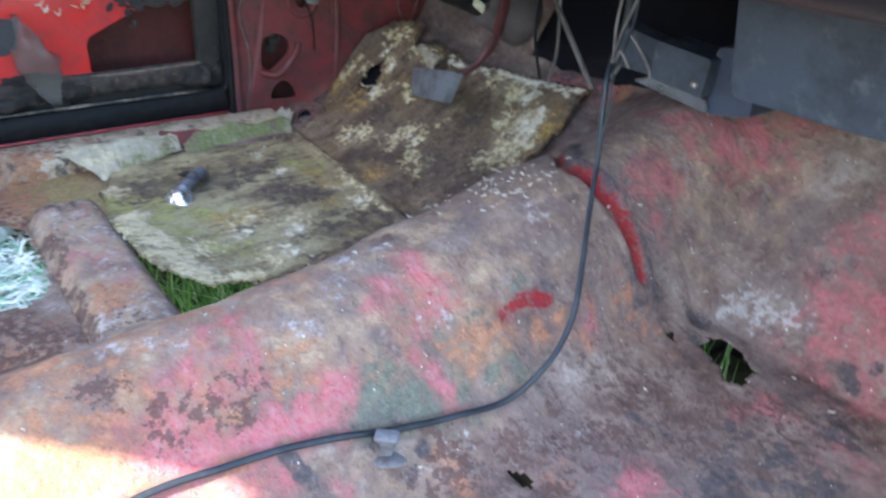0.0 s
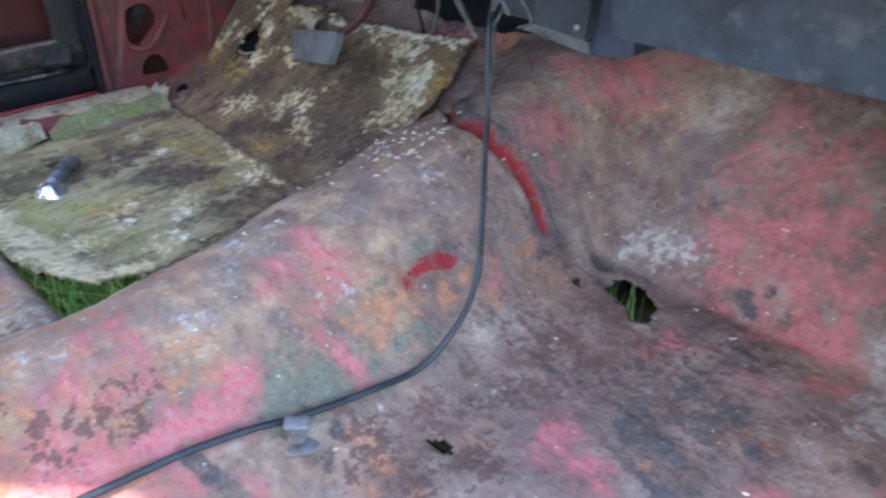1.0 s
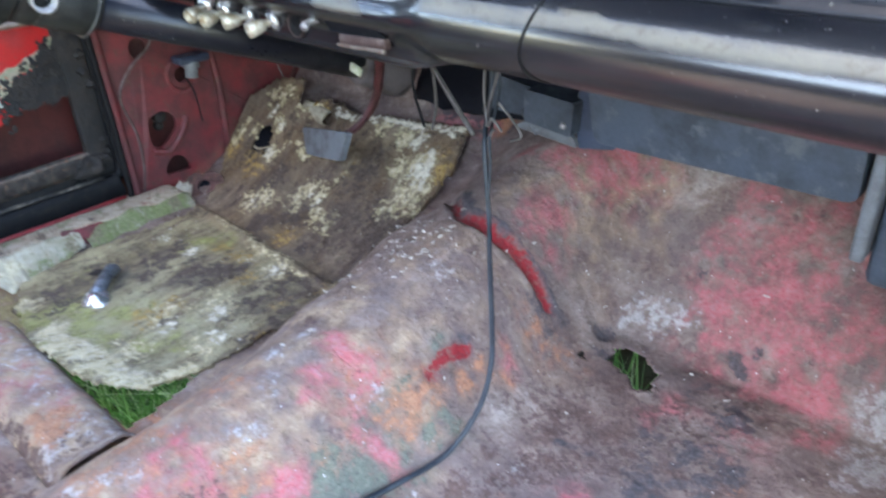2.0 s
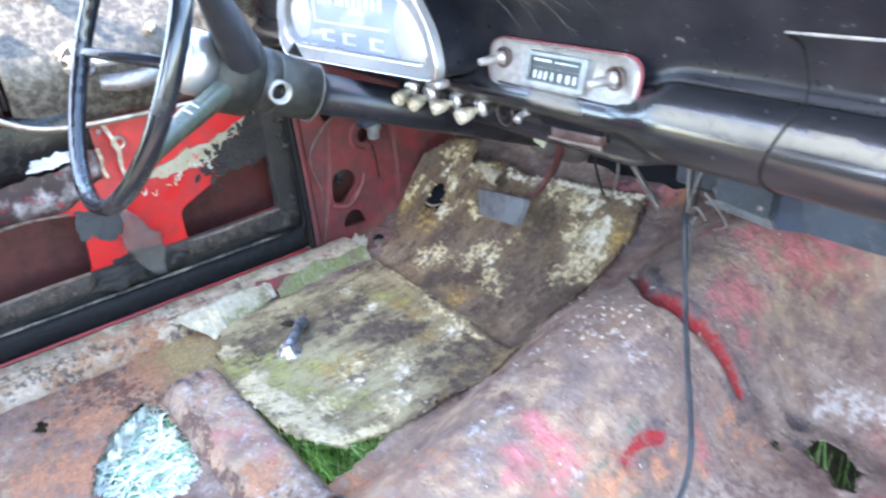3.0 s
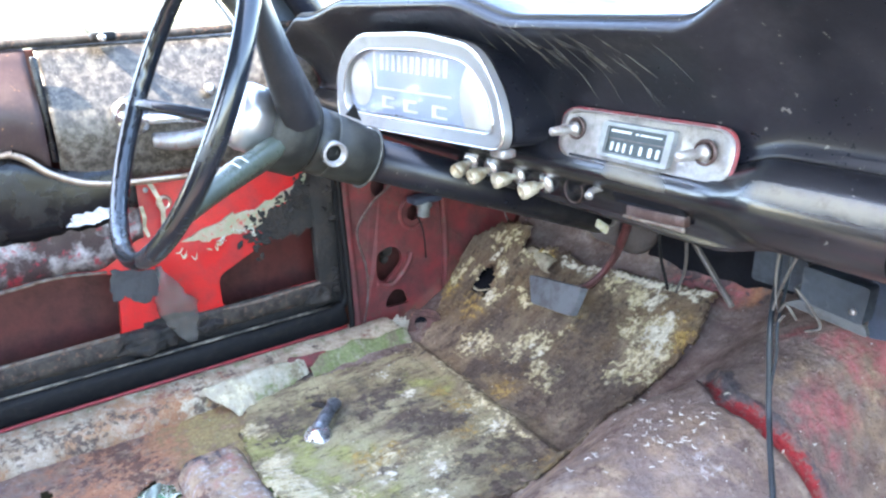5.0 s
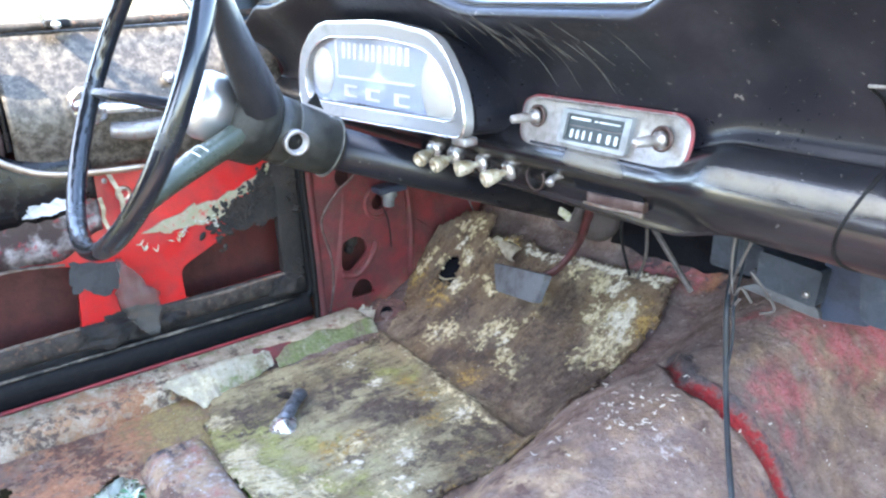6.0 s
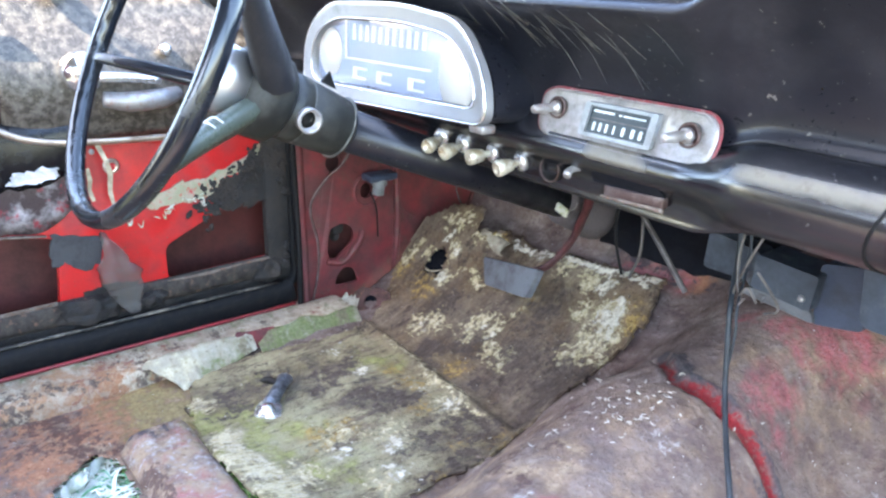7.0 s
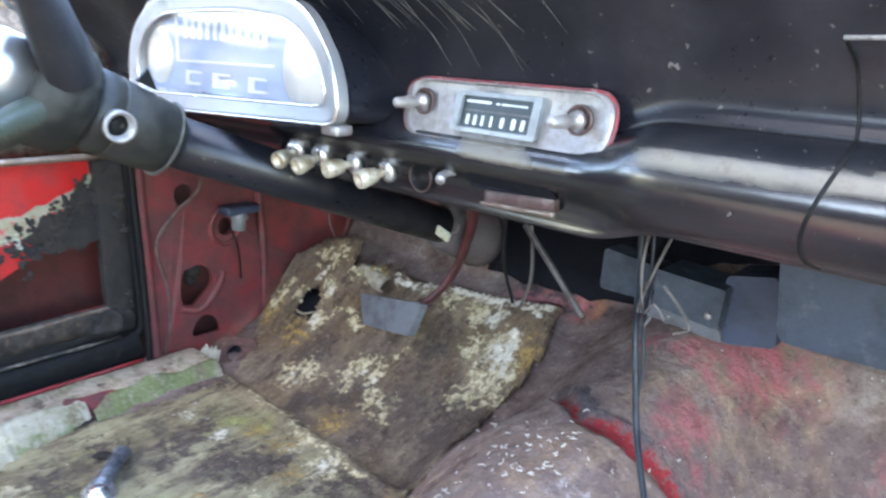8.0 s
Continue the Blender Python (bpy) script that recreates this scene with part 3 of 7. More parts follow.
SLIT = ((-0.058, 0.189), (-0.02, 0.150), (0.012, 0.127), (0.042, 0.123), (0.068, 0.123), (0.094, 0.128), (0.113, 0.134), (0.127, 0.133))
DASH_CUT = ((0.121, -0.045), (0.119, -0.023), (0.12, 0.007))
GAP = ((-0.33, -0.252), (-0.22, -0.25), (-0.118, -0.246), (-0.125, -0.19), (-0.148, -0.12), (-0.17, -0.06), (-0.3, -0.08), (-0.34, -0.17))
REAR_HOLE = ((-0.425, -0.358), (-0.40, -0.337), (-0.33, -0.334), (-0.268, -0.336), (-0.235, -0.345), (-0.215, -0.37), (-0.225, -0.40), (-0.29, -0.452), (-0.35, -0.43), (-0.396, -0.396))
RUST_HOLE = ((0.193, 0.163), (0.191, 0.19), (0.203, 0.197), (0.222, 0.193), (0.246, 0.175), (0.256, 0.145), (0.24, 0.139), (0.222, 0.152))
FLOOR_HOLES = (GAP, REAR_HOLE, RUST_HOLE, oval(0.229, -0.108, 0.009, 0.008, 9, 0.35, 3), oval(0.172, 0.142, 0.004, 0.005, 7, 0.3, 5), oval(-0.572, 0.13, 0.017, 0.014, 12, 0.2, 8), oval(-0.23, -0.36, 0.006, 0.006, 7, 0.3, 2), oval(-0.47, -0.47, 0.014, 0.007, 9, 0.4, 12))


def sheet(x0, x1, y0, y1, step, height, keep):
    """A height field with its holes left out."""
    bm = bmesh.new()
    nx, ny = round((x1 - x0) / step), round((y1 - y0) / step)
    used = {}

    def vert(i, j):
        if (i, j) not in used:
            x, y = x0 + i * step, y0 + j * step
            used[i, j] = bm.verts.new((x, y, height(x, y)))
        return used[i, j]
    for i in range(nx):
        for j in range(ny):
            if keep(x0 + (i + 0.5) * step, y0 + (j + 0.5) * step):
                bm.faces.new((vert(i, j), vert(i + 1, j), vert(i + 1, j + 1), vert(i, j + 1)))
    return bm


def thicken(ob, thick, offset=-1):
    s = ob.modifiers.new("thickness", "SOLIDIFY")
    s.thickness, s.offset = thick * K, offset


RED_TUNNEL = (
    (0.139, -0.296, 0.022, 1.0), (0.125, -0.325, 0.024, 1.0), (0.142, -0.278, 0.014, 1.0), (0.123, -0.297, 0.01, 0.9), (0.138, -0.263, 0.012, 0.9),
    (0.143, -0.254, 0.006, 1.0), (0.131, -0.223, 0.006, 1.0), (0.138, -0.233, 0.006, 1.0), (0.141, -0.224, 0.006, 1.0), (0.126, -0.208, 0.006, 1.0),
    (0.149, -0.127, 0.006, 0.9), (0.121, -0.134, 0.006, 0.8), (0.071, -0.101, 0.007, 0.9), (0.09, -0.099, 0.007, 0.9), (0.05, -0.097, 0.007, 0.8),
    (0.079, -0.141, 0.011, 0.75), (0.084, -0.154, 0.006, 0.7), (0.1, -0.13, 0.009, 0.55), (0.052, -0.268, 0.012, 0.85), (0.068, -0.264, 0.012, 0.8),
    (0.088, -0.271, 0.016, 0.6), (0.087, -0.294, 0.018, 0.6), (0.186, -0.24, 0.01, 0.7), (0.086, -0.312, 0.016, 0.5))
RED_RIGHT = (
    (0.289, -0.039, 0.017, 1.0), (0.313, -0.046, 0.013, 1.0), (0.333, -0.054, 0.011, 0.9), (0.277, -0.043, 0.009, 0.9), (0.078, 0.168, 0.016, 0.6),
    (0.088, 0.201, 0.014, 0.65), (0.095, 0.168, 0.014, 0.5), (0.074, 0.271, 0.019, 0.9), (0.095, 0.316, 0.024, 0.85), (0.127, 0.35, 0.027, 0.7),
    (0.279, 0.27, 0.03, 0.95), (0.315, 0.284, 0.036, 0.9), (0.255, 0.314, 0.017, 0.7), (0.265, 0.334, 0.019, 0.6), (0.284, 0.138, 0.013, 0.8),
    (0.274, 0.108, 0.008, 0.7), (0.295, 0.217, 0.006, 0.9), (0.333, 0.209, 0.017, 0.6), (0.361, 0.23, 0.02, 0.65), (0.354, 0.141, 0.019, 0.55),
    (0.279, 0.236, 0.024, 0.45), (0.145, 0.042, 0.007, 0.7))
RED_FAR = (
    (0.329, 0.278, 0.045, 0.85), (0.274, 0.27, 0.021, 0.8), (0.393, 0.224, 0.02, 0.85), (0.263, 0.311, 0.022, 0.7), (0.246, 0.3, 0.014, 0.6),
    (0.089, 0.31, 0.023, 0.9), (0.07, 0.259, 0.016, 0.8), (0.394, 0.257, 0.029, 0.55), (0.27, 0.336, 0.025, 0.5), (0.406, 0.192, 0.014, 0.7),
    (0.418, 0.029, 0.009, 0.7), (0.49, 0.08, 0.015, 0.8), (0.417, 0.278, 0.023, 0.5), (0.356, 0.23, 0.018, 0.5), (0.083, 0.175, 0.018, 0.5))
RUST = (
    (0.13, -0.081, 0.017, 0.8), (0.13, -0.057, 0.012, 0.8), (0.129, -0.105, 0.009, 0.8), (0.142, -0.015, 0.008, 0.7), (0.138, 0.011, 0.007, 0.8),
    (0.154, 0.032, 0.006, 0.6), (-0.155, -0.302, 0.016, 0.95), (0.021, -0.319, 0.009, 0.8), (0.13, -0.144, 0.01, 0.6), (0.125, -0.176, 0.008, 0.5),
    (0.143, 0.101, 0.015, 0.55), (0.164, 0.123, 0.015, 0.45), (0.137, 0.05, 0.007, 0.6), (0.346, -0.016, 0.006, 0.8), (0.395, 0.068, 0.011, 0.55),
    (0.376, 0.073, 0.007, 0.5), (0.2, -0.155, 0.017, 0.55), (0.223, -0.181, 0.008, 0.7), (0.247, -0.156, 0.008, 0.7), (0.243, -0.082, 0.012, 0.5),
    (0.112, -0.373, 0.023, 0.95), (0.122, -0.349, 0.019, 0.9), (0.147, -0.301, 0.014, 0.7), (0.038, -0.353, 0.017, 0.7))
RUST_REAR = (
    (-0.505, -0.32, 0.026, 1.0), (-0.545, -0.30, 0.022, 0.95), (-0.455, -0.315, 0.016, 0.9), (-0.56, -0.255, 0.014, 1.0), (-0.449, -0.386, 0.042, 0.55), (-0.546, -0.259, 0.023, 0.9),
    (-0.463, -0.433, 0.051, 0.45), (-0.34, -0.454, 0.031, 0.9), (-0.359, -0.487, 0.031, 0.8), (-0.133, -0.264, 0.016, 0.85), (-0.096, -0.228, 0.016, 0.8))
GREEN = (
    (0.144, -0.181, 0.017, 0.95), (0.152, -0.146, 0.016, 0.95), (0.146, -0.202, 0.012, 0.95), (0.155, -0.116, 0.011, 0.8), (0.129, -0.24, 0.009, 0.8),
    (0.143, -0.219, 0.007, 0.8), (0.151, -0.057, 0.009, 0.75), (0.151, -0.082, 0.007, 0.7), (0.107, -0.079, 0.009, 0.5), (0.113, -0.021, 0.009, 0.6),
    (0.115, -0.115, 0.009, 0.55), (0.117, -0.265, 0.009, 0.4))
PALE = (
    (0.182, 0.234, 0.012, 1), (0.21, 0.241, 0.015, 1), (0.227, 0.249, 0.011, 0.9), (0.182, 0.217, 0.007, 0.8), (0.243, 0.245, 0.008, 0.7),
    (0.031, -0.336, 0.006, 1), (0.042, -0.318, 0.008, 0.6), (0.022, -0.144, 0.01, 0.7), (0.019, -0.109, 0.008, 0.6), (0.024, -0.095, 0.006, 0.9),
    (0.078, -0.213, 0.011, 0.6), (0.182, -0.128, 0.006, 0.8), (0.221, -0.025, 0.006, 0.8), (0.05, -0.302, 0.009, 0.5), (0.055, -0.17, 0.011, 0.5),
    (-0.209, 0.165, 0.012, 0.6), (0.053, 0.044, 0.021, 0.45), (0.108, -0.098, 0.007, 0.6), (0.106, -0.124, 0.006, 0.7), (0.449, 0.236, 0.015, 1.0),
    (0.456, 0.178, 0.019, 1.0), (0.444, 0.141, 0.008, 0.9), (0.47, 0.274, 0.013, 0.9))
DARK = (
    (0.167, 0.193, 0.01, 0.95), (0.18, 0.17, 0.008, 0.9), (0.122, 0.14, 0.008, 0.9), (0.128, 0.125, 0.008, 0.9), (0.141, 0.144, 0.008, 0.6),
    (0.115, 0.012, 0.006, 0.95), (0.115, 0.001, 0.006, 0.9), (0.337, 0.157, 0.012, 0.95), (0.284, 0.18, 0.01, 0.8), (0.264, 0.185, 0.008, 0.7),
    (0.238, 0.276, 0.009, 0.6), (0.296, 0.079, 0.017, 0.55), (0.331, 0.098, 0.015, 0.6), (0.353, 0.083, 0.017, 0.5), (0.319, 0.005, 0.014, 0.45),
    (0.158, -0.183, 0.006, 0.8), (0.165, -0.203, 0.007, 0.85), (0.26, -0.119, 0.009, 0.4), (0.169, -0.068, 0.006, 0.4), (0.424, 0.305, 0.006, 0.95),
    (0.332, 0.16, 0.013, 0.9), (0.342, 0.006, 0.021, 0.6), (0.34, 0.087, 0.02, 0.5), (0.378, -0.014, 0.018, 0.6))
TAN = (
    (0.107, 0.121, 0.017, 0.6), (0.134, 0.085, 0.018, 0.7), (0.164, 0.086, 0.022, 0.6), (0.092, 0.243, 0.037, 0.6), (0.13, 0.316, 0.039, 0.55),
    (0.044, 0.18, 0.024, 0.6), (0.026, -0.067, 0.015, 0.4), (0.081, -0.08, 0.011, 0.4), (0.107, -0.201, 0.016, 0.55), (0.101, -0.168, 0.015, 0.55),
    (0.094, -0.228, 0.014, 0.5), (0.087, -0.331, 0.02, 0.55), (0.087, -0.351, 0.02, 0.5), (0.112, -0.249, 0.01, 0.45), (0.193, -0.22, 0.016, 0.6),
    (0.219, -0.203, 0.016, 0.6))
PITTED = (
    (0.193, -0.15, 0.023, 0.8), (0.203, -0.095, 0.022, 0.8), (0.229, -0.059, 0.02, 0.8), (0.233, -0.015, 0.021, 0.75), (0.262, -0.103, 0.017, 0.8),
    (0.243, -0.152, 0.016, 0.8), (0.214, 0.042, 0.02, 0.7), (0.185, 0.029, 0.02, 0.6), (0.204, -0.18, 0.016, 0.7), (0.258, 0.012, 0.019, 0.6),
    (0.19, -0.036, 0.014, 0.6), (0.117, -0.281, 0.016, 0.6), (0.109, -0.325, 0.016, 0.6), (0.068, -0.359, 0.016, 0.7))

TOE_RED = ((-0.174, 0.358, 0.015, 1.2), (-0.205, 0.352, 0.013, 1.2), (-0.232, 0.348, 0.010, 1.0), (-0.146, 0.360, 0.013, 1.1), (0.012, 0.25, 0.011, 0.9), (0.048, 0.255, 0.012, 0.8), (0.081, 0.295, 0.015, 1.0), (0.102, 0.333, 0.013, 1.0))
TOE_DARK = ((-0.215, 0.376, 0.022, 1.0), (-0.168, 0.378, 0.021, 1.0), (-0.258, 0.379, 0.019, 1.0), (-0.13, 0.375, 0.013, 0.8), (-0.22, 0.394, 0.022, 1.0), (-0.092, 0.357, 0.009, 0.7))
CRACKS = tuple(along(((0.151, -0.264), (0.17, -0.257), (0.192, -0.253)), 0.005, 1.0) + along(((0.19, -0.188), (0.185, -0.176), (0.178, -0.165)), 0.004, 0.9) + along(((0.225, 0.02), (0.245, 0.03), (0.262, 0.026)), 0.004, 0.9) + along(((0.30, 0.235), (0.322, 0.23), (0.328, 0.252)), 0.005, 0.8))


def build_floor():
    rnd = random.Random(2)

    def near_line(line, x, y):
        best = 1.0
        for a, b in zip(line, line[1:]):
            a, b = Vector(a), Vector(b)
            d = b - a
            t = max(0, min(1, (Vector((x, y)) - a).dot(d) / d.length_squared))
            best = min(best, (a + d * t - Vector((x, y))).length)
        return best

    def height(x, y):
        z = floor_z(x, y)
        p = Vector((x, y, 0.3))
        z += 0.0035 * noise.noise(p * 14) + 0.002 * noise.noise(p * 45) + 0.0006 * noise.noise(p * 110)
        if -0.1 < x < 0.16 and 0.08 < y < 0.22:
            d = near_line(SLIT, x, y)
            z -= 0.013 * sstep(0.013, 0.003, d)
            if y > 0.12 + 0.1 * max(0, -x):
                z += 0.004 * sstep(0.02, 0.005, d)
        if 0.08 < x < 0.16 and -0.08 < y < 0.04:
            z -= 0.006 * sstep(0.012, 0.002, near_line(DASH_CUT, x, y))
        for hx, hy, r, h in ((0.165, 0.196, 0.02, -0.008), (0.338, 0.165, 0.012, 0.006), (-0.14, -0.01, 0.025, 0.006), (-0.13, -0.04, 0.012, -0.008)):
            d = math.hypot(x - hx, y - hy)
            z += h * sstep(r, 0, d)
        return z

    def keep(x, y):
        p = Vector((x * 90, y * 90, 1.0))
        jx, jy = x + 0.004 * noise.noise(p), y + 0.004 * noise.noise(p + Vector((7, 3, 1)))
        return not any(inside(h, jx, jy) for h in FLOOR_HOLES)
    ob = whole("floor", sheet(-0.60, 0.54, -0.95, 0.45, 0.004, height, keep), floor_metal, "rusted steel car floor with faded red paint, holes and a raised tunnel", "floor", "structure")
    crusts = tuple((x, y, r * 1.5, v * 1.15) if r < 0.008 else (x, y, r, v) for x, y, r, v in RED_TUNNEL)
    tint(ob, "zones", crusts + tuple((x, y, r * 1.1, v * 0.8) for x, y, r, v in RED_RIGHT + RED_FAR) + TOE_RED, tuple((x, y, r * 1.1, v * 1.2) for x, y, r, v in GREEN), [(x, y, r, v * (1.2 if x > 0.4 else 0.9)) for x, y, r, v in PALE], 0.6)
    # Dark line along the slit's far side: its shadow, put into the colour.
    edge = [(x + 0.004, y + 0.0085) for x, y in SLIT]
    # Right floor's mauve tone and its shade, put into the colour together.
    mauve_shade = tuple((x, y, 0.05, 0.17) for x in (0.10, 0.17, 0.24, 0.31) for y in (0.0, 0.06, 0.13, 0.19, 0.25))
    hot = ((0.095, -0.30, 0.035, 0.6), (0.06, -0.33, 0.04, 0.55), (0.10, -0.24, 0.03, 0.5), (0.03, -0.27, 0.03, 0.5), (0.09, -0.38, 0.04, 0.7), (0.0, -0.25, 0.03, 0.45), (0.10, -0.10, 0.03, 0.5), (-0.122, 0.366, 0.014, 1.3), (0.02, -0.20, 0.03, 0.4), (-0.477, -0.341, 0.022, 1.1), (-0.47, -0.388, 0.024, 1.0), (-0.437, -0.418, 0.024, 1.1), (-0.525, -0.402, 0.022, 0.9), (-0.529, -0.322, 0.018, 1.0), (-0.417, -0.387, 0.016, 0.9), (0.027, -0.385, 0.02, 0.9), (0.11, -0.40, 0.03, 0.9), (0.099, -0.345, 0.014, 0.6), (0.092, -0.37, 0.014, 0.7))
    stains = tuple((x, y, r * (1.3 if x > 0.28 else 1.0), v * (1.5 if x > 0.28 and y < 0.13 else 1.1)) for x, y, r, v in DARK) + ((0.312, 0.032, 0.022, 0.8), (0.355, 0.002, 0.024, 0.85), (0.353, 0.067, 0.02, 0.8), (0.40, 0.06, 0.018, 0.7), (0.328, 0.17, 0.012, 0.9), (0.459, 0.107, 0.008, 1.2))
    tint(ob, "zones_b", stains + TOE_DARK + mauve_shade + tuple(along(edge, 0.0055, 1.2)) + tuple(along(((0.118, 0.128), (0.130, 0.126), (0.142, 0.120)), 0.010, 0.85)) + CRACKS, hot + RUST + RUST_REAR + tuple((x, y, r * 1.4, min(1.0, v * 1.15)) for x, y, r, v in RUST_REAR) + ((-0.14, -0.42, 0.05, 0.55), (-0.12, -0.5, 0.06, 0.6), (-0.2, -0.56, 0.06, 0.6)), along(SLIT[:3], 0.0036, 0.9) + along(SLIT[2:4], 0.0050, 1.3) + along(SLIT[3:7], 0.0056, 1.6) + along(SLIT[6:], 0.0050, 0.9) + along(DASH_CUT, 0.0037, 1.4), 0.3)
    warm = tuple((x, y, 0.055, 0.62) for x in (-0.1, 0.0, 0.09) for y in (-0.55, -0.42, -0.3, -0.2, -0.08)) + ((-0.3, -0.6, 0.15, 0.6), (-0.45, -0.35, 0.08, 0.8), (-0.5, -0.28, 0.06, 0.8), (-0.1, 0.0, 0.05, 0.45), (0.04, 0.06, 0.05, 0.4))
    rear = ((-0.50, -0.44, 0.05, 0.4), (-0.43, -0.34, 0.03, 0.4), (-0.12, -0.40, 0.05, 0.8), (-0.16, -0.47, 0.06, 0.9), (-0.10, -0.55, 0.07, 0.8), (-0.25, -0.58, 0.07, 0.8))
    dull = tuple((x, y, r, v * (0.35 if x > 0.13 else 0.8) if y > 0.05 else v) for x, y, r, v in TAN)
    olive = ((-0.55, -0.265, 0.03, 1.1), (-0.51, -0.265, 0.036, 1.2), (-0.47, -0.265, 0.034, 1.2), (-0.425, -0.25, 0.022, 1.1), (-0.46, -0.30, 0.02, 0.7))
    brown = ((-0.153, -0.373, 0.022, 1.0), (-0.184, -0.386, 0.022, 1.0), (-0.536, -0.374, 0.018, 0.8), (-0.485, -0.409, 0.016, 0.8), (0.103, -0.292, 0.014, 0.6), (0.102, -0.265, 0.014, 0.6), (0.105, -0.33, 0.016, 0.6), (-0.44, -0.362, 0.022, 0.9), (-0.475, -0.375, 0.028, 0.9), (-0.52, -0.385, 0.035, 0.8), (-0.42, -0.33, 0.012, 0.7))
    # More shade on the right floor, put into the colour as dark flecks.
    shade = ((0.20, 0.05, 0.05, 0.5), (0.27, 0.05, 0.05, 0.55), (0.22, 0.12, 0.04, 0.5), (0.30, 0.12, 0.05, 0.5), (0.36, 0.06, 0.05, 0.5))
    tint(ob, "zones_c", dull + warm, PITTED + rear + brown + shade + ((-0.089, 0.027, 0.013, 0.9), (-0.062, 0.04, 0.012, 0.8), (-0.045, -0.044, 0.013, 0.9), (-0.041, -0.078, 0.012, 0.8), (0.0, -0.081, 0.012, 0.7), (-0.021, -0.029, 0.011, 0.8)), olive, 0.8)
    thicken(ob, 0.0015)


build_floor()


def build_crossmember():
    def height(x, y):
        t = (y + 0.29) / 0.04
        z = floor_z(x, y) + 0.004 + 0.02 * (1 - min(1, abs(t)) ** 6)
        return z + 0.0015 * noise.noise(Vector((x, y, 0)) * 60)
    ob = whole("seat_crossmember", sheet(-0.405, -0.06, -0.333, -0.249, 0.004, height, lambda x, y: True), floor_metal, "pitted rusty seat crossmember between the floor holes", "car frame", "structure")
    tint(ob, "zones", ((-0.36, -0.285, 0.03, 0.35), (-0.25, -0.30, 0.03, 0.35), (-0.18, -0.27, 0.02, 0.3)), (), ((-0.106, -0.318, 0.009, 1.2), (-0.119, -0.323, 0.008, 1.2), (-0.30, -0.27, 0.06, 0.45), (-0.36, -0.30, 0.05, 0.45), (-0.22, -0.265, 0.05, 0.4), (-0.10, -0.27, 0.04, 0.5)))
    tint(ob, "zones_b", tuple(along(((-0.404, -0.318), (-0.395, -0.30), (-0.385, -0.293)), 0.005, 1.0)), ((-0.148, -0.30, 0.016, 1.1), (-0.125, -0.31, 0.01, 0.9), (-0.165, -0.30, 0.008, 0.8)), ())
    tint(ob, "zones_c", ((-0.15, -0.29, 0.06, 1.0), (-0.25, -0.29, 0.06, 1.0), (-0.35, -0.29, 0.06, 1.0)), tuple(along(((-0.33, -0.328), (-0.215, -0.331), (-0.14, -0.331), (-0.09, -0.33)), 0.007, 1.0)) + ((-0.1, -0.3, 0.02, 0.5),), ((-0.39, -0.27, 0.02, 0.6), (-0.36, -0.256, 0.012, 0.8)))
    thicken(ob, 0.003)


build_crossmember()

